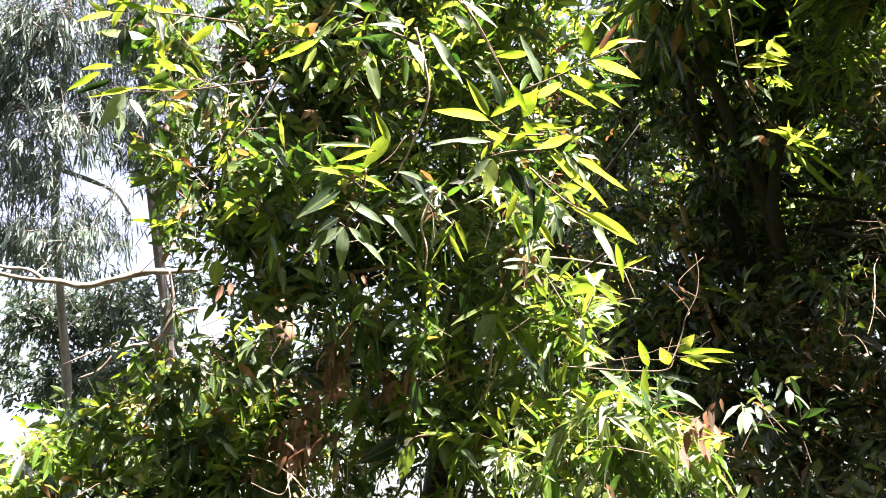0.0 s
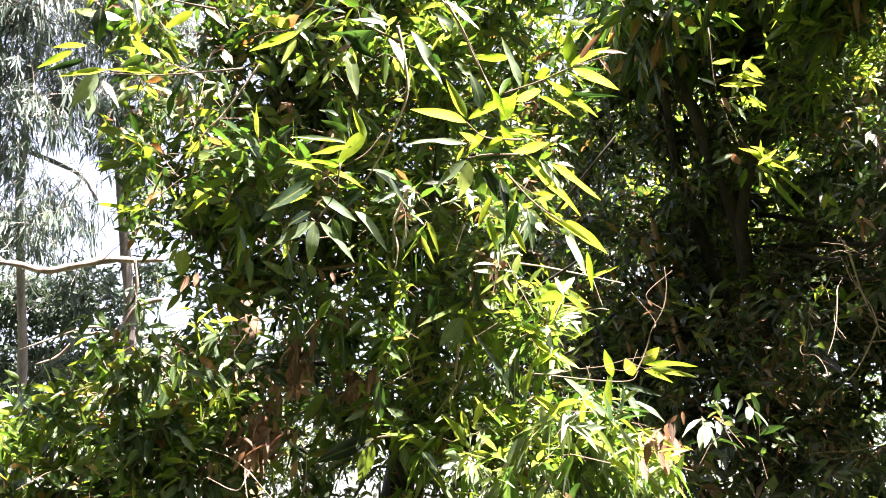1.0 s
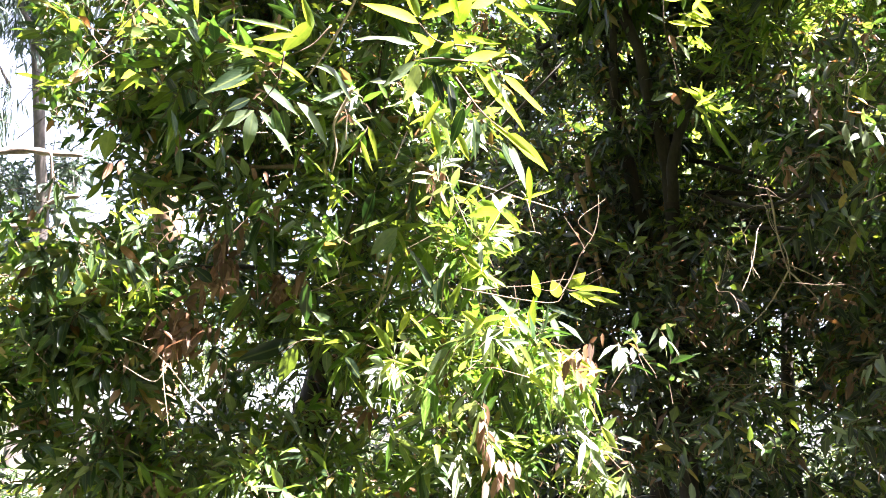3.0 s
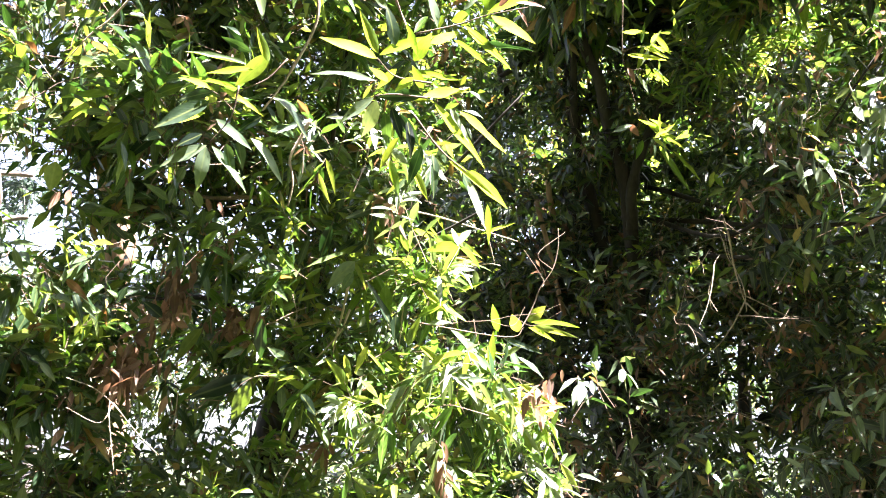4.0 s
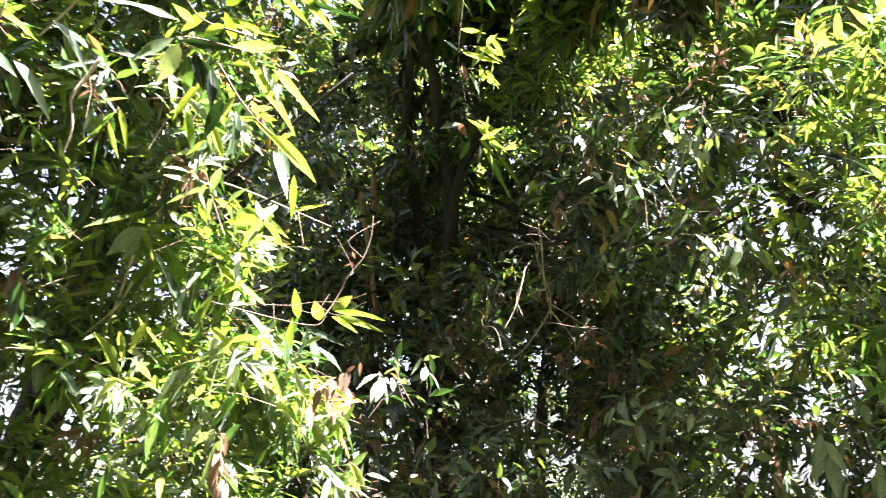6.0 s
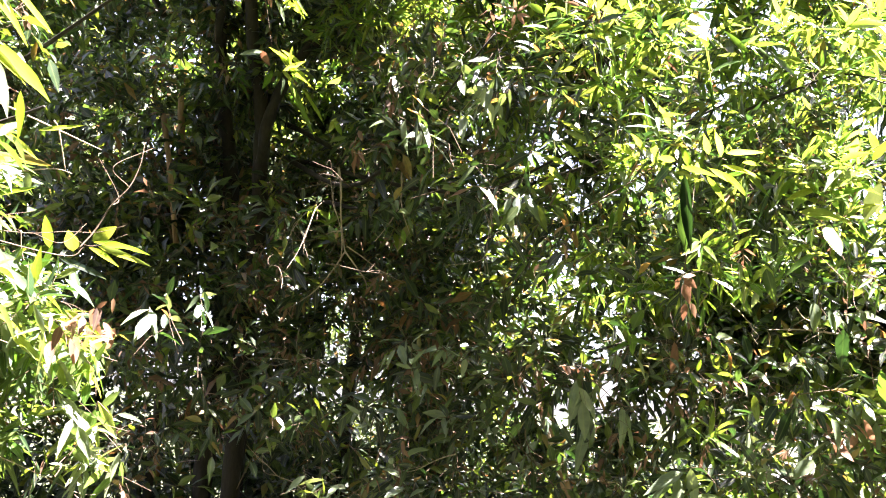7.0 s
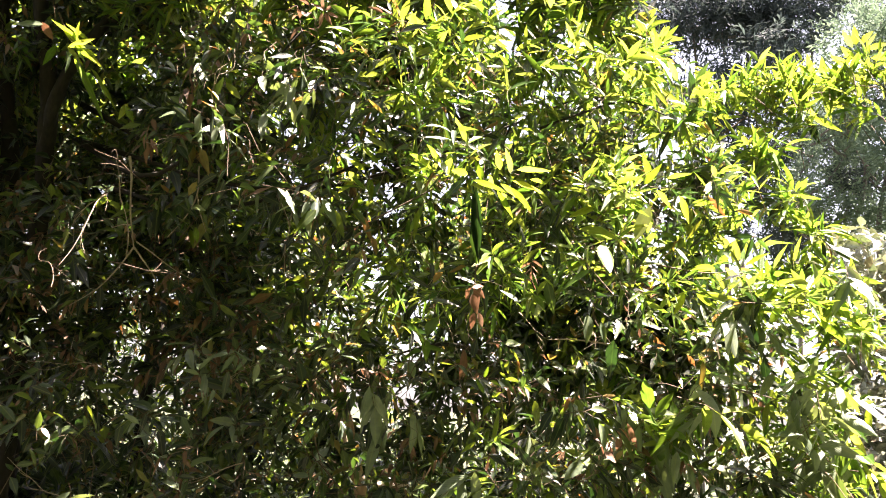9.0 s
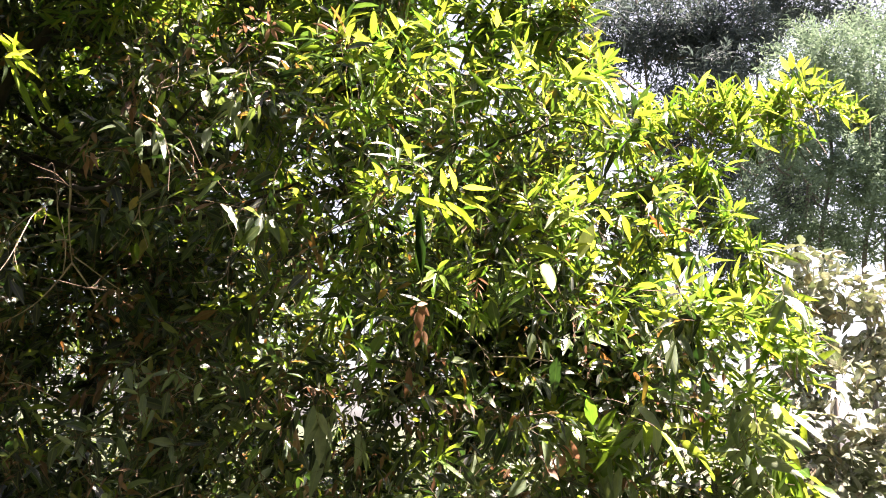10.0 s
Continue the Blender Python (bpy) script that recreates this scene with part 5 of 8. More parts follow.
limb("branch", right_tree, [(1.93, 4.01, 3.48), (2.16, 3.97, 3.52), (2.44, 3.87, 3.78)], [0.036, 0.026, 0.015], mat_bark, "", 8)
limb("trunk", right_tree, [(1.35, 4.23, 4.31), (1.39, 4.36, 3.86), (1.49, 4.52, 3.29), (1.65, 4.7, 2.66), (1.73, 4.99, 1.68), (1.75, 5.02, 0.84), (1.76, 5.04, -0.05)], [0.028, 0.035, 0.043, 0.051, 0.055, 0.061, 0.072], mat_bark, "", 8)
limb("branch", right_tree, [(0.81, 4.49, 4.28), (0.89, 4.53, 4.13), (0.96, 4.59, 3.9), (1.09, 4.63, 3.72)], [0.02, 0.02, 0.025, 0.02], mat_bark, "", 8)
limb("branch", right_tree, [(0.91, 4.48, 3.93), (1.12, 4.43, 4.04), (1.34, 4.4, 4.09), (1.52, 4.4, 4.02)], [0.02, 0.024, 0.028, 0.032], mat_bark, "", 8)
limb("branch", right_tree, [(1.25, 4.57, 3.19), (1.28, 4.62, 3.02), (1.31, 4.67, 2.83)], [0.016, 0.024, 0.02], mat_brown_bark, "pale broken stem", 8)
limb("branch", right_tree, [(1.28, 4.64, 3.03), (1.34, 4.82, 2.42), (1.4, 5.04, 1.67), (1.42, 5.07, 0.83), (1.43, 5.09, -0.05)], [0.016, 0.02, 0.024, 0.026, 0.031], mat_bark, "", 8)
limb("trunk", right_tree, [(1.37, 4.98, 3.41), (1.55, 4.97, 2.96), (1.72, 5.01, 2.36), (1.95, 5.13, 1.23), (1.97, 5.16, 0.61), (1.98, 5.18, -0.05)], [0.035, 0.043, 0.05, 0.058, 0.064, 0.075], mat_bark, "", 8)
limb("branch", right_tree, [(1.16, 4.48, 3.0), (1.23, 4.5, 2.73), (1.34, 4.55, 2.23)], [0.017, 0.017, 0.017], mat_brown_bark, "", 8)
limb("trunk", right_tree, [(2.95, 2.99, 1.75), (3.07, 3.0, 1.38), (3.16, 3.01, 1.1), (3.28, 3.01, 0.79), (3.3, 3.04, 0.4), (3.31, 3.06, -0.05)], [0.017, 0.026, 0.032, 0.035, 0.038, 0.045], mat_brown_bark, "pale brown slanting stem", 8)
limb("trunk", right_tree, [(1.37, 4.04, 3.91), (1.39, 4.21, 3.43)], [0.022, 0.029], mat_bark, "", 8)

for end in ((2.3, 2.3, 2.9), (2.9, 1.9, 2.6), (3.6, 1.7, 2.9), (2.9, 2.4, 3.2)):
    mid = (0.5 * (end[0] + 2.0), 0.5 * (end[1] + 4.6), 0.5 * (end[2] + 1.7) + 0.2)
    limb("branch", right_tree, [(1.95, 4.6, 0.6 + 0.8 * end[2]), mid, end], [0.018, 0.011, 0.004], mat_bark, "", 6)
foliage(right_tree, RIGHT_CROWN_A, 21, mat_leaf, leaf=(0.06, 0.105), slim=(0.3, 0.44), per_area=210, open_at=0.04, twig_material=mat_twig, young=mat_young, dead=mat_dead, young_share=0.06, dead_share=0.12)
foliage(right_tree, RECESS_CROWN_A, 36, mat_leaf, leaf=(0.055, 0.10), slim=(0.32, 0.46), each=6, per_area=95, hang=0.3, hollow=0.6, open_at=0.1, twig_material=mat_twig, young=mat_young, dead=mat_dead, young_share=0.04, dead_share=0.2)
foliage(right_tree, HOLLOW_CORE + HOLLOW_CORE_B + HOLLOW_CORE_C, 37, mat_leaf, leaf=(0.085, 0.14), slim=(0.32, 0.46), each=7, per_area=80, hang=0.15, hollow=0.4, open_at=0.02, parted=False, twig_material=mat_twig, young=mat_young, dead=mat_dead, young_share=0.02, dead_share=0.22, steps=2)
foliage(right_tree, HOLLOW_FRONT, 39, mat_sheen_leaf, leaf=(0.065, 0.115), slim=(0.3, 0.42), each=5, per_area=210, lift=0.0, hang=0.55, spread=0.95, hollow=0.4, open_at=-0.3, twig_material=mat_twig, young=mat_leaf, dead=mat_dead, young_share=0.5, dead_share=0.16)
# Shelf clumps added to keep sun off the hollow below.
foliage(right_tree, SHELF_CROWN_A + [((2.15, 2.95, 2.6), (0.3, 0.3, 0.1), 0, 3.0), ((2.45, 3.5, 2.8), (0.3, 0.4, 0.1), 0, 3.5)], 38, mat_leaf, leaf=(0.08, 0.135), each=7, per_area=150, hang=0.3, lift=0.0, steps=3, open_at=-0.5, parted=False, twig_material=mat_twig, young=mat_young, dead=mat_dead, young_share=0.08, dead_share=0.05)
foliage(right_tree, RIGHTSUN_CROWN_A + RIGHTSUN_CROWN_B, 26, mat_leaf, leaf=(0.07, 0.125), slim=(0.17, 0.25), each=10, twig=0.10, spread=1.0, hang=0.16, lift=0.45, per_area=125, twig_material=mat_twig, young=mat_young, dead=mat_dead, young_share=0.5, dead_share=0.03)
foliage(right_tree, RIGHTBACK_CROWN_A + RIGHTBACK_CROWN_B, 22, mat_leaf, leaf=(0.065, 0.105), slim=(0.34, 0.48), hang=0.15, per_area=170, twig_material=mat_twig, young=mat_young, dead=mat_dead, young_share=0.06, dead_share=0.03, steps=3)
foliage(right_tree, RIGHT_SUN_BLOCK, 23, mat_leaf, young=mat_young, young_share=0.3, leaf=(0.15, 0.23), per_area=120, steps=2)

foliage(right_tree, RIGHTTIP_CROWN_A + RIGHTTIP_CROWN_B, 27, mat_young, leaf=(0.08, 0.14), slim=(0.16, 0.23), each=11, twig=0.09, per_area=90, lift=0.75, hang=0.12, spread=0.95, outward=0.7, hollow=0.25, twig_material=mat_twig)
foliage(right_tree, BOUGH_CROWN_A, 29, mat_young, leaf=(0.07, 0.115), slim=(0.16, 0.24), each=13, per_area=120, lift=0.8, hang=0.08, spread=0.95, outward=0.9, hollow=0.5, open_at=-2.0, parted=False, twig_material=mat_twig)
foliage(right_tree, RIGHTFILL_CROWN_A + RIGHTFILL_CROWN_B + RIGHTFILL_CROWN_C + RIGHTFILL_CROWN_D, 34, mat_leaf, leaf=(0.08, 0.145), slim=(0.17, 0.25), each=10, twig=0.1, per_area=120, lift=0.45, hang=0.16, spread=1.0, open_at=-0.45, parted=True, twig_material=mat_twig, young=mat_young, dead=mat_dead, young_share=0.5, dead_share=0.02)
foliage(right_tree, EDGE_CROWN_A, 35, mat_leaf, leaf=(0.08, 0.14), slim=(0.17, 0.25), each=10, twig=0.1, per_area=130, lift=0.4, hang=0.2, spread=0.9, outward=0.8, hollow=0.35, open_at=-0.5, parted=False, twig_material=mat_twig, young=mat_young, young_share=0.6, dead_share=0.0)
foliage(right_tree, RIGHTSHEEN_CROWN_A, 30, mat_sheen_leaf, leaf=(0.085, 0.15), slim=(0.3, 0.42), each=6, per_area=100, lift=0.0, hang=0.8, spread=0.9, outward=0.9, hollow=0.25, twig_material=mat_twig, young=mat_young, young_share=0.25)
foliage(left_tree, LEFTTIP_CROWN_A + LEFTTIP_CROWN_B, 15, mat_sheen_leaf, leaf=(0.07, 0.125), slim=(0.24, 0.33), each=8, per_area=120, lift=0.2, hang=0.5, spread=0.9, outward=0.8, hollow=0.25, twig_material=mat_twig, young=mat_young, young_share=0.45)

# dry brown leaves caught in the boughs
foliage(left_tree, LEFTDRY_CROWN_A + LEFTDRY_CROWN_B, 16, mat_dead, leaf=(0.045, 0.085), slim=(0.3, 0.5), each=6, per_area=290, lift=-0.2, hang=1.0, spread=0.9, name="dry_leaves")
foliage(right_tree, RIGHTDRY_CROWN_A, 28, mat_dead, leaf=(0.035, 0.07), slim=(0.3, 0.5), each=6, per_area=170, lift=-0.2, hang=1.0, spread=0.9, name="dry_leaves")
# thin bare wiry twigs inside the crowns, kinked and forking
def wiry(parent, start, way, size, thick, rng, material, forks=2):
    p, d, line = np.array(start, dtype=float), unit(np.array(way, dtype=float)), []
    for k in range(6):
        line.append(p.copy())
        d = unit(d + rng.normal(0, 0.2, 3) + np.array((0, 0, -0.05)))
        p = p + d * size / 5
    limb("twig", parent, line, [thick * (1 - 0.13 * k) for k in range(6)], material, "", 4)
    for k in range(forks):
        at = line[2 + k]
        limb("twig", parent, [at, at + 0.4 * size * unit(d + rng.normal(0, 0.5, 3)) * 0.5, at + 0.4 * size * unit(d + rng.normal(0, 0.6, 3))], [thick * 0.6, thick * 0.45, thick * 0.25], material, "", 4)


wire_rng = np.random.default_rng(91)
for i in range(64):
    share = wire_rng.uniform(0, 1)
    start = np.array((1.75 + 1.75 * share, 2.95 - 1.4 * share, wire_rng.uniform(1.0, 2.6))) + wire_rng.normal(0, 0.16, 3)
    wiry(right_tree, start, wire_rng.normal(0, 1, 3) + np.array((0, 0, -0.7 if i % 2 else 0.3)), wire_rng.uniform(0.18, 0.5), wire_rng.uniform(0.0014, 0.003), wire_rng, mat_stick if i % 3 == 0 else mat_twig)
for i in range(34):
    share = wire_rng.uniform(0, 1)
    start = np.array((-0.7 + 1.5 * share, 2.35, wire_rng.uniform(1.2, 2.8))) + wire_rng.normal(0, 0.15, 3)
    wiry(left_tree, start, wire_rng.normal(0, 1, 3) + np.array((0, 0, -0.7 if i % 2 else 0.3)), wire_rng.uniform(0.2, 0.45), wire_rng.uniform(0.0016, 0.0034), wire_rng, mat_stick if i % 3 == 0 else mat_twig)

# ---- a third tree behind the hollow, and undergrowth ----
far_tree = tree("evergreen_tree", "shaded evergreen tree behind the dark trunks", "tree", (3.2, 6.4, 0))
limb("trunk", far_tree, [(3.2, 6.4, -0.05), (3.15, 6.4, 1.2), (3.2, 6.35, 3.0)], [0.07, 0.06, 0.03], mat_bark, "", 8)
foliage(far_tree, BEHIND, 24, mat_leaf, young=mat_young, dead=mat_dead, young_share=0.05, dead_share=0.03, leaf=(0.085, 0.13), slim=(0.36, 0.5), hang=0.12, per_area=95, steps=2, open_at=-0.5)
shrub = tree("shrub", "distant shaded shrub seen through the boughs", "shrub", (-1.6, 8.0, 0))
for dx in (-0.8, 0.0, 0.9):
    limb("stem", shrub, [(-1.6 + 0.3 * dx, 8.0, -0.05), (-1.6 + 0.7 * dx, 8.0, 0.8), (-1.6 + dx, 8.1, 1.8)], [0.04, 0.03, 0.01], mat_bark, "", 6)
foliage(shrub, THICKET_CROWN_A, 33, mat_leaf, leaf=(0.08, 0.13), slim=(0.36, 0.5), hang=0.15, per_area=110, steps=2, twig=0.2)
hedge = tree("shrub", "dense far shrub behind the dark trunks", "shrub", (4.4, 7.4, 0))
for dx in (-0.9, 0.1, 0.9):
    limb("stem", hedge, [(4.4 + 0.3 * dx, 7.4, -0.05), (4.4 + 0.8 * dx, 7.4 - 0.2 * dx, 0.8), (4.4 + 1.3 * dx, 7.4 - 0.5 * dx, 1.8)], [0.04, 0.03, 0.01], mat_bark, "", 6)
foliage(hedge, HEDGE + HEDGE_B, 32, mat_leaf, leaf=(0.08, 0.13), slim=(0.36, 0.5), hang=0.15, per_area=95, steps=2, twig=0.2, open_at=-0.4)
undergrowth = tree("undergrowth", "low shaded undergrowth of glossy green leaves", "undergrowth", (0.0, 5.5, 0))
undergrowth["kind"] = "stuff"
foliage(undergrowth, UNDERGROWTH, 25, mat_leaf, leaf=(0.12, 0.2), per_area=48, steps=2, open_at=-0.6)

# ---- low sunlit bush ----
low_bush = tree("bush", "low sunlit bush with narrow yellow-green leaves", "bush", (-2.9, 3.3, 0))
for dx, dy in ((-0.5, 0.1), (0.1, -0.1), (0.6, 0.2)):
    limb("stem", low_bush, [(-2.9 + dx * 0.2, 3.3, -0.05), (-2.9 + dx * 0.6, 3.3 + dy, 0.8), (-2.9 + dx, 3.3 + dy, 1.6)], [0.03, 0.02, 0.008], mat_bark, "", 6)
foliage(low_bush, LOW_CROWN_A + LOW_CROWN_B, 31, mat_leaf, twig_material=mat_twig, young=mat_young, dead=mat_dead, young_share=0.75, dead_share=0.02)

# ---- far trees ----
euc = tree("eucalyptus_tree", "tall eucalyptus with hanging grey-green leaves and pale bark", "tree", (-5.2, 8.2, 0))
limb("trunk", euc, [(-5.46, 6.18, 9.36), (-5.76, 6.76, 7.54), (-5.96, 7.03, 6.63), (-6.22, 7.44, 5.3), (-6.3, 7.87, 4.03), (-6.4, 8.25, 2.91), (-6.38, 8.28, 1.45), (-6.37, 8.3, -0.05)], [0.03, 0.037, 0.045, 0.045, 0.052, 0.06, 0.065, 0.077], mat_far_bark, "straight grey trunk", 8)
limb("trunk", euc, [(-5.05, 6.81, 9.35), (-5.19, 7.33, 7.79), (-5.16, 7.65, 6.9), (-5.23, 7.94, 6.01), (-5.24, 8.41, 4.67), (-5.29, 8.82, 3.49), (-5.27, 8.85, 1.74), (-5.26, 8.87, -0.05)], [0.031, 0.039, 0.047, 0.062, 0.07, 0.078, 0.086, 0.102], mat_far_bark, "", 8)
limb("branch", euc, [(-4.94, 7.52, 5.86), (-5.1, 7.38, 6.15), (-5.17, 7.24, 6.51), (-5.37, 7.0, 7.09)], [0.045, 0.037, 0.03, 0.015], mat_far_bark, "", 8)
limb("branch", euc, [(-6.11, 7.32, 5.72), (-6.42, 7.22, 5.81), (-6.85, 7.1, 5.91)], [0.03, 0.022, 0.015], mat_far_bark, "", 8)
limb("branch", euc, [(-6.09, 7.28, 5.86), (-5.78, 7.39, 5.73), (-5.44, 7.53, 5.54), (-5.26, 7.67, 5.24)], [0.03, 0.03, 0.022, 0.015], mat_far_bark, "", 8)
limb("branch", euc, [(-3.1, 5.77, 3.64), (-3.37, 5.72, 3.64), (-3.58, 5.67, 3.65), (-3.96, 5.61, 3.59), (-4.18, 5.57, 3.56), (-4.43, 5.5, 3.62), (-4.75, 5.41, 3.67), (-5.26, 5.25, 3.82)], [0.022, 0.027, 0.033, 0.033, 0.033, 0.027, 0.027, 0.022], mat_pale_bark, "thick pale bare branch", 8)
limb("branch", euc, [(-4.54, 5.47, 3.63), (-4.68, 5.4, 3.74), (-4.94, 5.33, 3.79), (-5.24, 5.2, 3.97)], [0.022, 0.016, 0.016, 0.011], mat_pale_bark, "", 8)
limb("branch", euc, [(-2.99, 5.62, 3.21), (-3.2, 5.6, 3.15), (-3.41, 5.63, 2.95), (-3.64, 5.59, 2.92), (-3.78, 5.58, 2.87), (-3.94, 5.59, 2.73), (-4.14, 5.57, 2.67)], [0.021, 0.026, 0.021, 0.016, 0.016, 0.016, 0.005], mat_pale_bark, "bent pale bare branch", 8)
limb("branch", euc, [(-3.56, 5.79, 2.99), (-3.71, 5.75, 3.03), (-3.92, 5.72, 2.99), (-4.41, 5.67, 2.84)], [0.016, 0.011, 0.011, 0.005], mat_pale_bark, "", 8)
limb("trunk", euc, [(-2.04, 4.49, 4.57), (-2.04, 4.72, 3.91), (-2.0, 4.96, 3.25), (-1.94, 5.13, 2.8), (-2.03, 5.2, 2.55), (-2.03, 5.38, 2.02), (-2.07, 5.59, 1.41), (-2.05, 5.62, 0.7), (-2.04, 5.64, -0.05)], [0.083, 0.092, 0.101, 0.111, 0.12, 0.138, 0.148, 0.162, 0.192], mat_brown_bark, "leaning trunk with torn brown bark", 10)
limb("branch", euc, [(-3.2, 5.46, 3.55), (-3.2, 5.53, 3.35), (-3.24, 5.59, 3.16)], [0.01, 0.016, 0.01], mat_pale_bark, "", 8)

foliage(euc, EUC_CROWN_A + EUC_CROWN_B, 41, mat_euc, leaf=(0.14, 0.24), slim=(0.12, 0.18), each=9, twig=0.4, per_area=88, hang=1.5, lift=-0.3, steps=2, twig_material=mat_far_bark)
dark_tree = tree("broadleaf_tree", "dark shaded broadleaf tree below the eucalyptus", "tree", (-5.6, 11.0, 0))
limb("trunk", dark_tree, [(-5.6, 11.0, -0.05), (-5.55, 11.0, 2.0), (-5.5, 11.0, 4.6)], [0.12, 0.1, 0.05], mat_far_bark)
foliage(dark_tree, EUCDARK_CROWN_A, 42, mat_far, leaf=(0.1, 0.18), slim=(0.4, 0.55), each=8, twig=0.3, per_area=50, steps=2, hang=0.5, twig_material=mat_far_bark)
conifer = tree("conifer_tree", "tall feathery pale green conifer against the sky", "tree", (12.5, 3.0, 0), "conifers")
foliage(conifer, CON_CROWN_A, 51, mat_con_hazed, leaf=(0.07, 0.13), slim=(0.3, 0.42), each=12, twig=0.3, per_area=125, steps=2, hang=0.15, lift=0.7, spread=0.9)
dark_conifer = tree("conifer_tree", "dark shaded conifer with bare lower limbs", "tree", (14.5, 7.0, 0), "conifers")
foliage(dark_conifer, CONDARK_CROWN_A + CONDARK_CROWN_B, 52, mat_con_dark_hazed, leaf=(0.14, 0.24), slim=(0.18, 0.28), each=12, twig=0.4, per_area=72, steps=2, hang=0.2, lift=0.3, spread=0.9)
limb("trunk", dark_conifer, [(14.45, 7.96, 11.45), (15.22, 8.15, 8.71), (15.46, 8.59, 6.64), (16.05, 8.72, 4.58), (16.07, 8.75, 2.29), (16.08, 8.77, -0.05)], [0.016, 0.025, 0.035, 0.044, 0.049, 0.058], mat_far_bark, "dark slim trunk", 6)
limb("trunk", dark_conifer, [(14.83, 7.55, 11.72), (15.54, 7.81, 8.88), (15.73, 8.32, 6.73), (16.28, 8.51, 4.6), (16.3, 8.54, 2.3), (16.31, 8.56, -0.05)], [0.022, 0.035, 0.049, 0.062, 0.068, 0.081], mat_far_bark, "", 6)
limb("trunk", dark_conifer, [(15.96, 6.62, 11.54), (16.6, 6.95, 8.69), (16.73, 7.51, 6.54), (17.23, 7.75, 4.4), (17.25, 7.78, 2.2), (17.26, 7.8, -0.05)], [0.019, 0.03, 0.042, 0.053, 0.058, 0.069], mat_far_bark, "", 6)
limb("trunk", conifer, [(14.42, 5.18, 7.36), (14.85, 5.26, 5.91), (14.89, 5.57, 4.81), (15.23, 5.62, 3.72), (15.25, 5.65, 1.86), (15.26, 5.67, -0.05)], [0.018, 0.029, 0.04, 0.051, 0.056, 0.066], mat_far_bark, "", 6)
limb("trunk", conifer, [(13.98, 4.52, 8.53), (14.54, 4.68, 6.43), (14.7, 5.05, 4.84), (15.13, 5.16, 3.27), (15.15, 5.19, 1.63), (15.16, 5.21, -0.05)], [0.02, 0.032, 0.044, 0.056, 0.062, 0.073], mat_far_bark, "", 6)
limb("trunk", conifer, [(14.26, 3.78, 7.93), (14.7, 3.98, 6.06), (14.77, 4.36, 4.64), (15.12, 4.5, 3.23), (15.14, 4.53, 1.62), (15.15, 4.55, -0.05)], [0.017, 0.027, 0.037, 0.047, 0.052, 0.062], mat_far_bark, "", 6)
limb("trunk", conifer, [(14.4, 3.35, 8.89), (14.9, 3.62, 6.64), (15.02, 4.06, 4.94), (15.4, 4.25, 3.25), (15.42, 4.28, 1.62), (15.43, 4.3, -0.05)], [0.019, 0.031, 0.043, 0.054, 0.06, 0.07], mat_far_bark, "", 6)
limb("trunk", dark_conifer, [(13.98, 8.38, 11.42), (14.73, 8.55, 8.78), (14.95, 8.99, 6.78), (15.53, 9.11, 4.8), (15.55, 9.14, 2.4), (15.56, 9.16, -0.05)], [0.019, 0.03, 0.042, 0.053, 0.058, 0.069], mat_far_bark, "", 6)
limb("branch", conifer, [(13.85, 5.73, 6.34), (14.01, 5.56, 6.42), (14.17, 5.38, 6.56)], [0.025, 0.018, 0.009], mat_far_bark, "", 4)
limb("branch", conifer, [(13.54, 6.29, 5.42), (13.73, 6.05, 5.65), (13.89, 5.78, 6.05)], [0.025, 0.018, 0.009], mat_far_bark, "", 4)
limb("branch", conifer, [(13.98, 5.88, 5.47), (14.17, 5.64, 5.71), (14.32, 5.38, 6.14)], [0.025, 0.018, 0.009], mat_far_bark, "", 4)
limb("branch", conifer, [(14.23, 5.92, 4.67), (13.95, 6.1, 4.87), (13.63, 6.25, 5.27)], [0.025, 0.018, 0.009], mat_far_bark, "", 4)
limb("branch", conifer, [(15.14, 4.64, 6.23), (15.24, 4.47, 6.47), (15.3, 4.28, 6.92)], [0.025, 0.018, 0.009], mat_far_bark, "", 4)
limb("branch", conifer, [(15.74, 4.51, 4.95), (15.82, 4.39, 5.13), (15.87, 4.24, 5.47)], [0.025, 0.018, 0.009], mat_far_bark, "", 4)
limb("branch", conifer, [(14.97, 4.98, 5.59), (14.81, 5.09, 5.69), (14.63, 5.18, 5.89)], [0.025, 0.018, 0.009], mat_far_bark, "", 4)
limb("branch", conifer, [(15.69, 4.53, 5.0), (15.77, 4.43, 5.12), (15.83, 4.31, 5.34)], [0.025, 0.018, 0.009], mat_far_bark, "", 4)
limb("branch", conifer, [(14.97, 4.86, 5.98), (14.77, 4.98, 6.15), (14.54, 5.08, 6.47)], [0.025, 0.018, 0.009], mat_far_bark, "", 4)
limb("branch", conifer, [(14.3, 5.36, 6.25), (14.4, 5.2, 6.48), (14.47, 5.01, 6.89)], [0.025, 0.018, 0.009], mat_far_bark, "", 4)
limb("branch", conifer, [(13.64, 6.14, 5.6), (13.79, 5.95, 5.8), (13.91, 5.73, 6.16)], [0.025, 0.018, 0.009], mat_far_bark, "", 4)
limb("branch", conifer, [(14.9, 4.82, 6.32), (14.74, 4.88, 6.55), (14.55, 4.91, 7.0)], [0.025, 0.018, 0.009], mat_far_bark, "", 4)
limb("branch", conifer, [(14.86, 5.04, 5.72), (14.67, 5.14, 5.92), (14.44, 5.23, 6.29)], [0.025, 0.018, 0.009], mat_far_bark, "", 4)
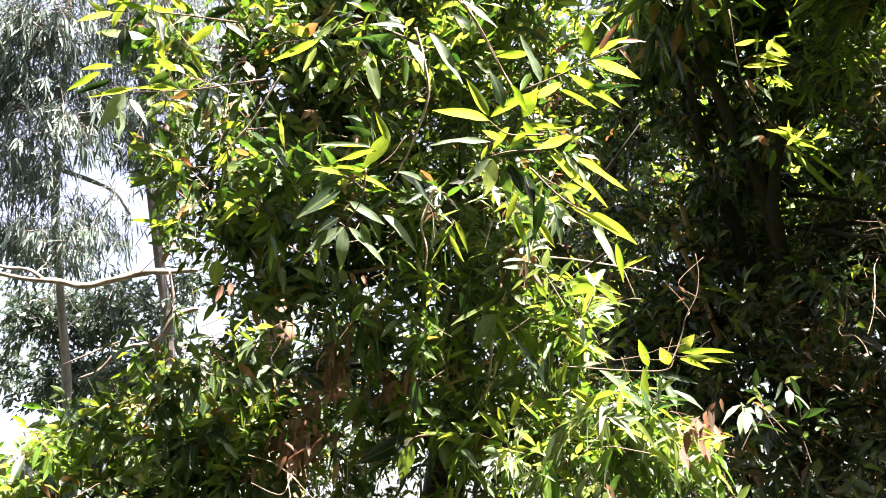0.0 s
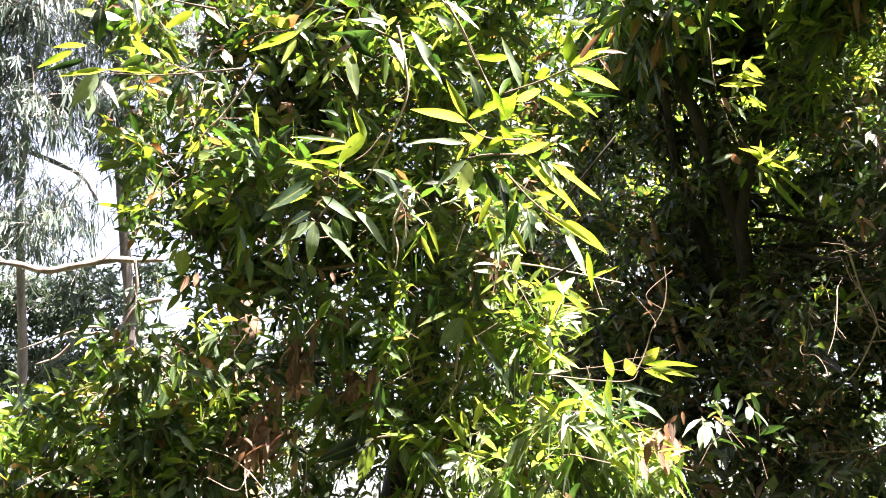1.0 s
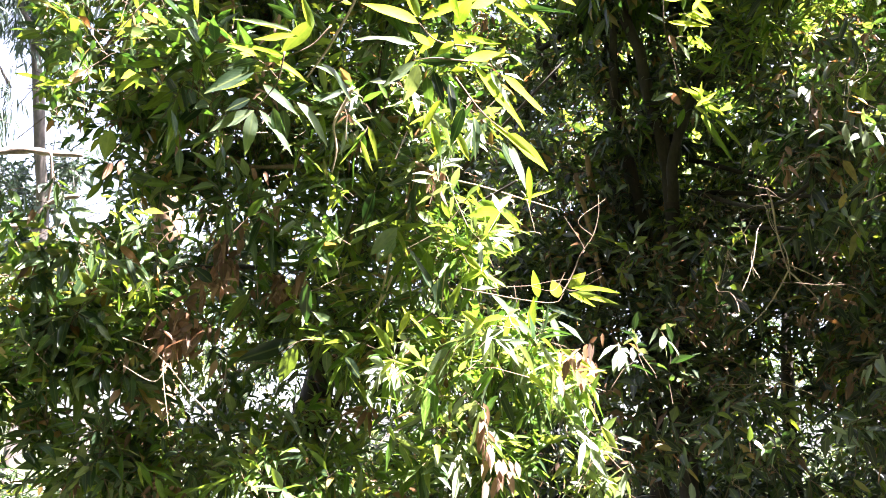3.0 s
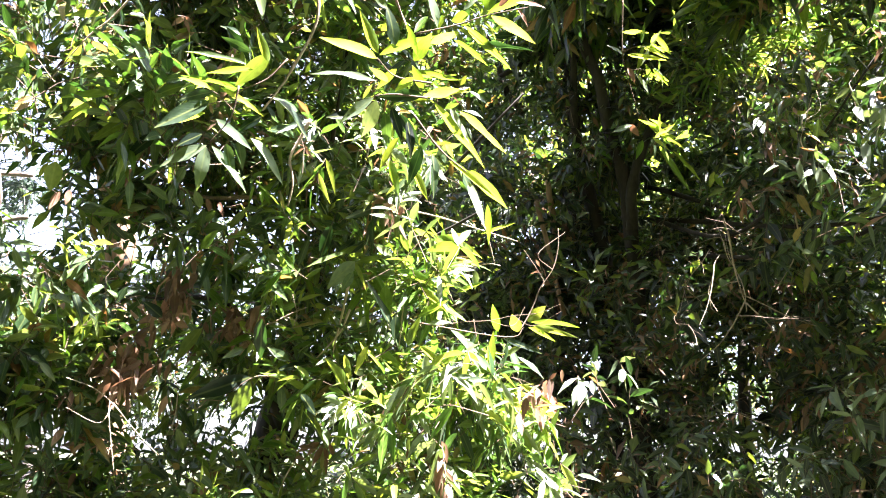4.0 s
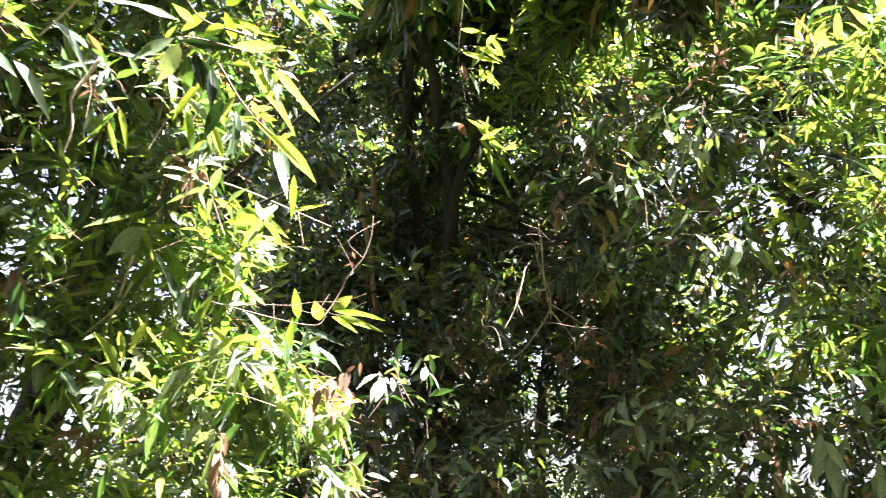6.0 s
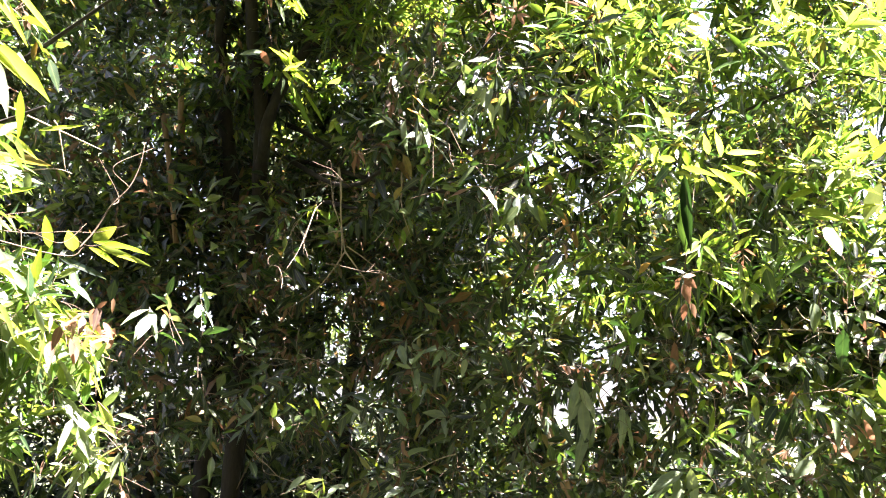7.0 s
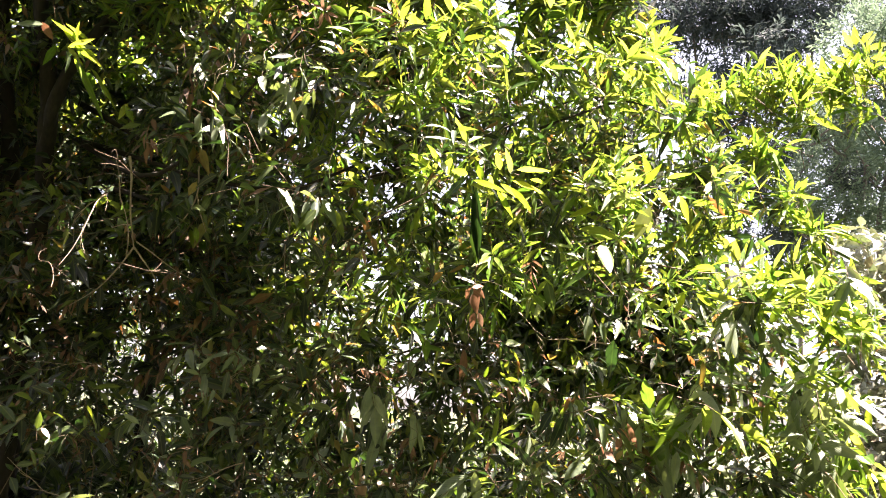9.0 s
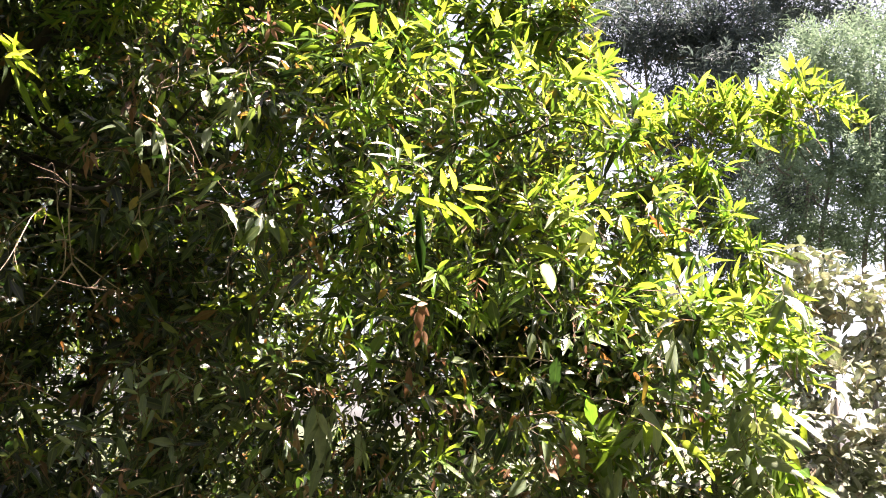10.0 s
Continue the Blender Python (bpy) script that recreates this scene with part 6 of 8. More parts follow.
limb("branch", conifer, [(14.21, 5.69, 5.44), (14.31, 5.58, 5.51), (14.4, 5.46, 5.64)], [0.025, 0.018, 0.009], mat_far_bark, "", 4)
limb("branch", conifer, [(14.09, 5.93, 5.02), (13.92, 6.0, 5.26), (13.72, 6.04, 5.71)], [0.025, 0.018, 0.009], mat_far_bark, "", 4)
limb("branch", conifer, [(13.94, 5.59, 6.5), (14.11, 5.37, 6.75), (14.24, 5.11, 7.21)], [0.025, 0.018, 0.009], mat_far_bark, "", 4)
limb("branch", conifer, [(15.69, 4.49, 5.17), (15.76, 4.38, 5.29), (15.82, 4.27, 5.51)], [0.025, 0.018, 0.009], mat_far_bark, "", 4)
limb("branch", conifer, [(15.73, 4.48, 5.09), (15.93, 4.23, 5.34), (16.09, 3.94, 5.79)], [0.025, 0.018, 0.009], mat_far_bark, "", 4)
limb("branch", conifer, [(14.83, 4.84, 6.45), (14.55, 5.05, 6.55), (14.26, 5.24, 6.74)], [0.025, 0.018, 0.009], mat_far_bark, "", 4)
limb("branch", conifer, [(14.07, 5.84, 5.35), (13.91, 5.97, 5.4), (13.73, 6.09, 5.49)], [0.025, 0.018, 0.009], mat_far_bark, "", 4)
limb("branch", conifer, [(13.45, 6.12, 6.18), (13.69, 5.86, 6.37), (13.89, 5.57, 6.7)], [0.025, 0.018, 0.009], mat_far_bark, "", 4)
limb("branch", conifer, [(14.34, 5.35, 6.16), (14.21, 5.45, 6.22), (14.07, 5.53, 6.33)], [0.025, 0.018, 0.009], mat_far_bark, "", 4)
limb("branch", conifer, [(15.15, 4.88, 5.42), (14.92, 5.03, 5.58), (14.66, 5.17, 5.87)], [0.025, 0.018, 0.009], mat_far_bark, "", 4)
limb("branch", conifer, [(14.7, 5.1, 5.95), (14.55, 5.18, 6.1), (14.38, 5.24, 6.4)], [0.025, 0.018, 0.009], mat_far_bark, "", 4)
limb("branch", conifer, [(15.16, 4.75, 5.8), (14.96, 4.9, 5.89), (14.75, 5.03, 6.07)], [0.025, 0.018, 0.009], mat_far_bark, "", 4)
limb("branch", conifer, [(14.21, 5.36, 6.49), (14.35, 5.18, 6.69), (14.45, 4.98, 7.05)], [0.025, 0.018, 0.009], mat_far_bark, "", 4)
limb("branch", conifer, [(14.32, 5.38, 6.14), (14.2, 5.45, 6.24), (14.06, 5.52, 6.43)], [0.025, 0.018, 0.009], mat_far_bark, "", 4)
limb("branch", conifer, [(13.9, 5.74, 6.13), (13.72, 5.88, 6.23), (13.51, 6.0, 6.42)], [0.025, 0.018, 0.009], mat_far_bark, "", 4)
limb("branch", conifer, [(14.35, 5.78, 4.78), (14.49, 5.57, 5.05), (14.59, 5.33, 5.54)], [0.025, 0.018, 0.009], mat_far_bark, "", 4)
limb("branch", conifer, [(14.52, 5.63, 4.77), (14.33, 5.78, 4.83), (14.12, 5.92, 4.95)], [0.025, 0.018, 0.009], mat_far_bark, "", 4)
limb("branch", conifer, [(14.09, 6.0, 4.8), (13.9, 6.11, 4.98), (13.68, 6.2, 5.32)], [0.025, 0.018, 0.009], mat_far_bark, "", 4)
limb("branch", conifer, [(15.31, 4.77, 5.34), (15.46, 4.58, 5.54), (15.58, 4.36, 5.9)], [0.025, 0.018, 0.009], mat_far_bark, "", 4)
limb("branch", conifer, [(14.91, 4.88, 6.07), (15.16, 4.64, 6.15), (15.39, 4.39, 6.29)], [0.025, 0.018, 0.009], mat_far_bark, "", 4)
limb("branch", conifer, [(15.81, 4.52, 4.72), (15.66, 4.58, 4.96), (15.47, 4.61, 5.4)], [0.025, 0.018, 0.009], mat_far_bark, "", 4)
limb("branch", dark_conifer, [(15.65, 7.56, 8.53), (15.3, 7.79, 8.76), (14.92, 7.99, 9.18)], [0.03, 0.022, 0.011], mat_far_bark, "", 4)
limb("branch", dark_conifer, [(14.9, 7.88, 9.59), (15.05, 7.73, 9.66), (15.19, 7.57, 9.79)], [0.03, 0.022, 0.011], mat_far_bark, "", 4)
limb("branch", dark_conifer, [(15.68, 6.87, 10.65), (15.43, 7.01, 10.9), (15.14, 7.12, 11.37)], [0.03, 0.022, 0.011], mat_far_bark, "", 4)
limb("branch", dark_conifer, [(14.08, 8.44, 10.09), (13.88, 8.54, 10.3), (13.66, 8.62, 10.7)], [0.03, 0.022, 0.011], mat_far_bark, "", 4)
limb("branch", dark_conifer, [(15.72, 7.22, 9.44), (15.83, 7.1, 9.52), (15.92, 6.97, 9.66)], [0.03, 0.022, 0.011], mat_far_bark, "", 4)
limb("branch", dark_conifer, [(15.85, 7.05, 9.61), (15.71, 7.14, 9.68), (15.56, 7.23, 9.83)], [0.03, 0.022, 0.011], mat_far_bark, "", 4)
limb("branch", dark_conifer, [(14.86, 8.22, 8.63), (15.13, 7.95, 8.73), (15.39, 7.66, 8.91)], [0.03, 0.022, 0.011], mat_far_bark, "", 4)
limb("branch", dark_conifer, [(15.65, 7.15, 9.83), (15.8, 6.94, 10.1), (15.9, 6.69, 10.59)], [0.03, 0.022, 0.011], mat_far_bark, "", 4)
limb("branch", dark_conifer, [(14.2, 8.46, 9.71), (14.39, 8.23, 9.89), (14.55, 7.98, 10.23)], [0.03, 0.022, 0.011], mat_far_bark, "", 4)
limb("branch", dark_conifer, [(14.34, 8.6, 8.88), (14.03, 8.77, 9.17), (13.67, 8.92, 9.71)], [0.03, 0.022, 0.011], mat_far_bark, "", 4)
limb("branch", dark_conifer, [(15.07, 7.49, 10.38), (15.35, 7.2, 10.51), (15.61, 6.91, 10.73)], [0.03, 0.022, 0.011], mat_far_bark, "", 4)
limb("branch", dark_conifer, [(14.78, 8.01, 9.53), (14.5, 8.24, 9.58), (14.21, 8.45, 9.69)], [0.03, 0.022, 0.011], mat_far_bark, "", 4)

glint_bush = tree("bush", "bush of leathery leaves glinting white in sun", "bush", (6.0, 1.1, 0))
for dx in (-0.6, 0.0, 0.5):
    limb("stem", glint_bush, [(6.0 + dx * 0.3, 1.1, -0.05), (6.0 + dx * 0.7, 1.1 + 0.3 * dx, 0.7), (6.0 + dx, 1.1 + 0.5 * dx, 1.8)], [0.03, 0.022, 0.008], mat_bark, "", 6)
foliage(glint_bush, RBUSH_CROWN_A, 61, mat_glint, leaf=(0.09, 0.13), slim=(0.42, 0.55), each=7, twig=0.15, per_area=78, steps=4, hang=0.3, hollow=0.3, lift=0.4, twig_material=mat_twig)

# ---- unseen trees added behind the camera to block sky light ----
for i, (x, y, r) in enumerate(((-5.2, -1.0, 2.0), (-3.8, -4.2, 2.2), (-0.9, -4.2, 2.4), (2.0, -4.4, 2.4), (4.9, -5.2, 2.4), (-6.2, 2.2, 1.6), (8.0, -2.6, 2.3))):
    sky_blocker = tree("broadleaf_tree", "unseen broadleaf tree added to block sky light", "tree", (x, y, 0), "trees behind")
    limb("trunk", sky_blocker, [(x, y, -0.05), (x + 0.1, y, 1.6), (x, y + 0.1, 4.0), (x + 0.1, y, 8.0)], [0.22, 0.18, 0.12, 0.06], mat_bark, "", 9)
    heights = ((1.7, 0.8, 1.5), (3.6, 1.0, 1.8), (5.8, 1.0, 1.6), (7.8, 1.0, 1.5), (9.8, 0.9, 1.5))
    crown = [((x, y + 0.05 * z, z), (r * wide, r * wide, tall), 0, 2.6) for z, wide, tall in heights[:3 if i in (5, 6) else 5]]
    # Added overhangs keep more sky light off the hollow.
    if i in (1, 2):
        crown += [((x, y + 2.3, 7.2), (1.9, 1.7, 1.1), 0, 2.4), ((x, y + 3.0, 8.8), (2.2, 2.0, 1.2), 0, 2.4)]
    if i in (1, 2, 3, 4):
        crown += [((x, y + 1.8, 4.8), (2.0, 1.3, 1.4), 0, 2.6), ((x, y + 1.6, 6.6), (2.0, 1.3, 1.3), 0, 2.6)]
    foliage(sky_blocker, crown, 70 + i, mat_far, leaf=(0.32, 0.5), slim=(0.4, 0.55), each=8, twig=0.4, per_area=8, steps=2, open_at=-0.5, parted=False)

# ---- sprays of single leaves and bare twigs ----
spray(left_tree, YOUNG_LEAF, [(-0.31, 1.47, 2.66), (-0.56, 1.42, 2.64), (-0.75, 1.38, 2.65)], [
    (-0.772, 1.306, 2.906, -0.898, 1.299, 2.897, 0.026), (-0.807, 1.323, 2.920, -0.879, 1.312, 2.978, 0.026), (-0.780, 1.340, 2.729, -0.863, 1.295, 2.713, 0.022), (-0.829, 1.346, 2.718, -0.944, 1.336, 2.672, 0.026), (-0.708, 1.355, 2.638, -0.874, 1.360, 2.647, 0.022), (-0.554, 1.351, 2.604, -0.698, 1.344, 2.638, 0.022)])
spray(left_tree, GREEN, (), [
    (-0.671, 1.344, 2.919, -0.759, 1.365, 2.883, 0.026), (-0.686, 1.260, 2.796, -0.699, 1.283, 2.690, 0.047), (-0.743, 1.298, 2.647, -0.844, 1.250, 2.584, 0.022), (-0.586, 1.357, 2.671, -0.643, 1.333, 2.627, 0.033), (-0.673, 1.460, 2.706, -0.786, 1.475, 2.672, 0.029)])
spray(left_tree, SHEEN_LEAF, (), [
    (-0.812, 1.390, 2.801, -0.845, 1.378, 2.822, 0.022), (-0.841, 1.372, 2.813, -0.763, 1.377, 2.750, 0.029), (-0.781, 1.412, 2.668, -0.844, 1.389, 2.546, 0.055), (-0.804, 1.432, 2.614, -0.808, 1.430, 2.510, 0.036), (-0.759, 1.402, 2.638, -0.687, 1.410, 2.541, 0.033)])
spray(left_tree, YOUNG_LEAF, [(-0.4, 1.43, 2.87), (-0.61, 1.37, 2.91), (-0.79, 1.33, 2.93)], [
    (-0.538, 1.357, 2.893, -0.597, 1.346, 2.965, 0.030), (-0.613, 1.377, 2.913, -0.693, 1.352, 2.958, 0.026), (-0.652, 1.318, 2.892, -0.747, 1.309, 2.947, 0.022)])
spray(left_tree, GREEN, (), [
    (-0.534, 1.454, 2.916, -0.403, 1.440, 2.943, 0.041), (-0.423, 1.406, 2.858, -0.345, 1.414, 2.781, 0.033), (-0.618, 1.324, 2.867, -0.591, 1.324, 2.766, 0.033), (-0.456, 1.393, 2.845, -0.554, 1.393, 2.791, 0.033)])
spray(left_tree, SHEEN_LEAF, (), [
    (-0.543, 1.415, 2.924, -0.645, 1.429, 2.912, 0.033)])
spray(left_tree, YOUNG_LEAF, [(-0.3, 1.68, 2.54), (-0.47, 1.67, 2.45), (-0.55, 1.68, 2.38)], [
    (-0.373, 1.628, 2.389, -0.494, 1.618, 2.374, 0.031), (-0.423, 1.681, 2.372, -0.568, 1.621, 2.332, 0.031), (-0.503, 1.744, 2.380, -0.634, 1.731, 2.294, 0.031), (-0.458, 1.592, 2.593, -0.556, 1.567, 2.577, 0.027), (-0.746, 1.620, 2.281, -0.869, 1.603, 2.305, 0.023), (-0.752, 1.728, 2.331, -0.879, 1.736, 2.331, 0.023)])
spray(left_tree, GREEN, (), [
    (-0.455, 1.685, 2.524, -0.523, 1.612, 2.544, 0.031), (-0.452, 1.602, 2.422, -0.549, 1.589, 2.453, 0.035), (-0.549, 1.650, 2.396, -0.580, 1.675, 2.307, 0.043), (-0.331, 1.648, 2.360, -0.400, 1.605, 2.284, 0.035), (-0.308, 1.686, 2.352, -0.410, 1.684, 2.388, 0.043), (-0.402, 1.714, 2.295, -0.494, 1.694, 2.219, 0.046), (-0.322, 1.767, 2.281, -0.440, 1.797, 2.194, 0.050), (-0.580, 1.686, 2.149, -0.612, 1.723, 2.064, 0.058)])
spray(left_tree, SHEEN_LEAF, (), [
    (-0.418, 1.633, 2.715, -0.481, 1.653, 2.671, 0.031)])
spray(left_tree, DRY, (), [
    (-0.576, 1.629, 2.739, -0.611, 1.608, 2.632, 0.029)])
spray(left_tree, YOUNG_LEAF, [(-0.01, 1.57, 2.88), (-0.15, 1.55, 2.84), (-0.28, 1.53, 2.83)], [
    (-0.190, 1.579, 2.878, -0.293, 1.569, 2.913, 0.042), (-0.125, 1.493, 2.785, -0.317, 1.520, 2.765, 0.030)])
spray(left_tree, GREEN, (), [
    (-0.067, 1.496, 2.840, -0.157, 1.475, 2.770, 0.034), (-0.021, 1.589, 2.859, -0.133, 1.592, 2.874, 0.038), (0.081, 1.578, 2.818, -0.083, 1.590, 2.822, 0.030), (-0.011, 1.611, 2.771, -0.108, 1.596, 2.641, 0.042), (-0.001, 1.581, 2.750, 0.039, 1.590, 2.577, 0.049), (-0.002, 1.528, 2.782, 0.108, 1.533, 2.676, 0.038), (0.144, 1.562, 2.815, 0.052, 1.484, 2.815, 0.034), (0.097, 1.591, 2.823, 0.014, 1.565, 2.748, 0.038)])
spray(left_tree, SHEEN_LEAF, (), [
    (-0.180, 1.579, 2.831, -0.252, 1.627, 2.763, 0.030), (-0.066, 1.608, 2.962, -0.018, 1.594, 3.022, 0.038)])
spray(left_tree, YOUNG_LEAF, (), [
    (-0.046, 1.410, 2.181, -0.149, 1.427, 2.161, 0.022)])
spray(left_tree, GREEN, (), [
    (-0.040, 1.417, 2.218, -0.157, 1.361, 2.120, 0.051), (0.160, 1.343, 2.189, 0.256, 1.375, 2.103, 0.042), (0.035, 1.364, 2.074, 0.041, 1.414, 1.998, 0.035), (-0.031, 1.366, 2.101, -0.094, 1.356, 2.065, 0.032), (0.087, 1.477, 2.204, 0.010, 1.494, 2.165, 0.035)])
spray(left_tree, SHEEN_LEAF, [(0.05, 1.37, 2.24), (0.03, 1.39, 2.16), (-0.03, 1.41, 2.09)], [
    (-0.035, 1.420, 2.092, -0.168, 1.438, 2.044, 0.045), (-0.031, 1.401, 2.081, -0.047, 1.420, 1.965, 0.042), (0.003, 1.346, 2.060, 0.079, 1.441, 1.968, 0.035), (0.099, 1.354, 2.085, 0.192, 1.395, 1.988, 0.038), (-0.014, 1.406, 2.162, 0.072, 1.469, 2.100, 0.035)])
spray(left_tree, YOUNG_LEAF, [(0.15, 1.46, 2.37), (0.1, 1.46, 2.31), (0.02, 1.46, 2.27)], [
    (0.013, 1.527, 2.312, -0.147, 1.468, 2.325, 0.020), (0.066, 1.436, 2.321, -0.044, 1.372, 2.287, 0.027), (-0.032, 1.432, 2.259, -0.129, 1.431, 2.304, 0.020), (-0.049, 1.512, 2.310, 0.075, 1.564, 2.251, 0.020), (0.107, 1.430, 2.344, 0.074, 1.408, 2.433, 0.027)])
spray(left_tree, GREEN, (), [
    (0.103, 1.441, 2.373, 0.010, 1.468, 2.286, 0.050), (0.043, 1.439, 2.338, -0.098, 1.361, 2.347, 0.023), (0.036, 1.427, 2.378, -0.002, 1.384, 2.425, 0.030), (0.073, 1.376, 2.342, 0.004, 1.330, 2.359, 0.027), (0.015, 1.450, 2.437, -0.044, 1.442, 2.472, 0.023)])
spray(left_tree, YOUNG_LEAF, [(0.55, 1.5, 2.32), (0.45, 1.48, 2.33), (0.4, 1.45, 2.37)], [
    (0.395, 1.492, 2.391, 0.242, 1.455, 2.450, 0.039), (0.399, 1.472, 2.396, 0.348, 1.440, 2.511, 0.033), (0.408, 1.432, 2.368, 0.551, 1.451, 2.450, 0.033), (0.502, 1.442, 2.356, 0.551, 1.418, 2.428, 0.043), (0.483, 1.519, 2.366, 0.631, 1.564, 2.367, 0.026), (0.528, 1.479, 2.272, 0.652, 1.532, 2.319, 0.039), (0.553, 1.541, 2.286, 0.710, 1.630, 2.124, 0.036), (0.629, 1.470, 2.219, 0.764, 1.525, 2.127, 0.029), (0.434, 1.444, 2.293, 0.385, 1.425, 2.332, 0.029), (0.499, 1.483, 2.328, 0.445, 1.496, 2.295, 0.029), (0.526, 1.524, 2.316, 0.492, 1.509, 2.379, 0.033), (0.450, 1.506, 2.367, 0.391, 1.528, 2.319, 0.029)])
spray(left_tree, SHEEN_LEAF, (), [
    (0.400, 1.450, 2.302, 0.224, 1.415, 2.323, 0.026)])
spray(left_tree, GREEN, (), [
    (0.525, 1.533, 2.298, 0.392, 1.546, 2.303, 0.045), (0.444, 1.461, 2.228, 0.472, 1.493, 2.141, 0.032), (0.470, 1.420, 2.188, 0.527, 1.481, 2.119, 0.029), (0.423, 1.488, 2.226, 0.433, 1.533, 2.137, 0.035), (0.357, 1.483, 2.217, 0.273, 1.441, 2.187, 0.032)])
spray(left_tree, SHEEN_LEAF, [(0.54, 1.47, 2.26), (0.45, 1.45, 2.26), (0.4, 1.44, 2.25)], [
    (0.400, 1.420, 2.235, 0.300, 1.448, 2.175, 0.038), (0.398, 1.499, 2.266, 0.363, 1.538, 2.164, 0.054), (0.601, 1.553, 2.270, 0.661, 1.587, 2.176, 0.026), (0.657, 1.523, 2.310, 0.717, 1.546, 2.282, 0.019), (0.641, 1.522, 2.249, 0.699, 1.529, 2.237, 0.019)])
spray(left_tree, YOUNG_LEAF, [(0.5, 1.54, 2.5), (0.63, 1.55, 2.54), (0.71, 1.55, 2.57), (0.83, 1.57, 2.61)], [
    (0.711, 1.569, 2.597, 0.719, 1.552, 2.698, 0.048), (0.710, 1.573, 2.593, 0.827, 1.590, 2.659, 0.031), (0.716, 1.491, 2.530, 0.850, 1.486, 2.441, 0.034), (0.640, 1.545, 2.532, 0.786, 1.621, 2.435, 0.031), (0.652, 1.506, 2.541, 0.600, 1.506, 2.526, 0.041), (0.541, 1.550, 2.474, 0.629, 1.527, 2.500, 0.034), (0.610, 1.499, 2.455, 0.715, 1.495, 2.376, 0.024)])
spray(left_tree, GREEN, (), [
    (0.666, 1.596, 2.499, 0.849, 1.551, 2.462, 0.017)])
spray(left_tree, SHEEN_LEAF, (), [
    (0.637, 1.512, 2.563, 0.675, 1.491, 2.590, 0.024)])
spray(left_tree, DRY, (), [
    (0.738, 1.510, 2.570, 0.803, 1.455, 2.616, 0.024), (0.793, 1.553, 2.615, 0.884, 1.556, 2.611, 0.017), (0.801, 1.581, 2.612, 0.837, 1.604, 2.569, 0.014), (0.778, 1.509, 2.619, 0.764, 1.503, 2.668, 0.014)])
spray(left_tree, YOUNG_LEAF, (), [
    (0.547, 1.280, 2.455, 0.458, 1.277, 2.467, 0.025), (0.392, 1.297, 2.541, 0.414, 1.297, 2.637, 0.019), (0.544, 1.333, 2.427, 0.501, 1.318, 2.365, 0.022), (0.484, 1.362, 2.420, 0.520, 1.395, 2.342, 0.025)])
spray(left_tree, GREEN, (), [
    (0.461, 1.331, 2.337, 0.444, 1.279, 2.425, 0.044), (0.415, 1.329, 2.580, 0.347, 1.280, 2.636, 0.031), (0.431, 1.370, 2.472, 0.389, 1.349, 2.514, 0.025)])
spray(left_tree, SHEEN_LEAF, [(0.36, 1.24, 2.66), (0.42, 1.28, 2.57), (0.49, 1.36, 2.39)], [
    (0.568, 1.295, 2.368, 0.538, 1.222, 2.486, 0.037), (0.228, 1.229, 2.532, 0.279, 1.227, 2.435, 0.041), (0.281, 1.269, 2.569, 0.368, 1.273, 2.405, 0.034), (0.378, 1.253, 2.642, 0.477, 1.274, 2.559, 0.028)])
spray(left_tree, YOUNG_LEAF, [(0.51, 1.39, 2.17), (0.58, 1.43, 2.09), (0.65, 1.46, 2.04)], [
    (0.648, 1.528, 2.071, 0.771, 1.630, 2.005, 0.043), (0.601, 1.458, 2.071, 0.736, 1.483, 1.977, 0.021), (0.593, 1.407, 2.096, 0.618, 1.418, 2.063, 0.018), (0.511, 1.390, 2.021, 0.554, 1.402, 1.940, 0.024), (0.443, 1.483, 2.082, 0.471, 1.504, 1.984, 0.027), (0.710, 1.571, 1.989, 0.719, 1.640, 1.891, 0.021)])
spray(left_tree, GREEN, (), [
    (0.535, 1.358, 2.069, 0.500, 1.382, 1.972, 0.034), (0.558, 1.445, 2.083, 0.575, 1.444, 1.966, 0.030), (0.472, 1.417, 2.119, 0.412, 1.459, 2.044, 0.030), (0.493, 1.401, 2.159, 0.513, 1.411, 2.061, 0.030)])
spray(left_tree, SHEEN_LEAF, (), [
    (0.655, 1.529, 2.040, 0.701, 1.516, 1.904, 0.030)])
spray(left_tree, YOUNG_LEAF, [(0.46, 2.27, 1.78), (0.81, 2.35, 1.74), (0.88, 2.36, 1.78)], [
    (0.898, 2.433, 1.814, 0.967, 2.420, 1.870, 0.053), (0.902, 2.342, 1.797, 1.079, 2.335, 1.792, 0.029), (0.917, 2.442, 1.801, 1.092, 2.476, 1.765, 0.027), (0.892, 2.326, 1.773, 0.991, 2.348, 1.736, 0.025), (0.850, 2.296, 1.750, 0.831, 2.272, 1.814, 0.049), (0.781, 2.335, 1.757, 0.754, 2.267, 1.849, 0.037), (0.487, 2.315, 1.802, 0.600, 2.275, 1.867, 0.033)])
spray(left_tree, GREEN, (), [
    (0.805, 2.403, 1.743, 0.965, 2.490, 1.698, 0.029)])
spray(left_tree, SHEEN_LEAF, (), [
    (0.607, 2.227, 1.745, 0.744, 2.292, 1.613, 0.041), (0.641, 2.288, 1.721, 0.809, 2.421, 1.631, 0.041), (0.529, 2.247, 1.766, 0.610, 2.228, 1.775, 0.033)])
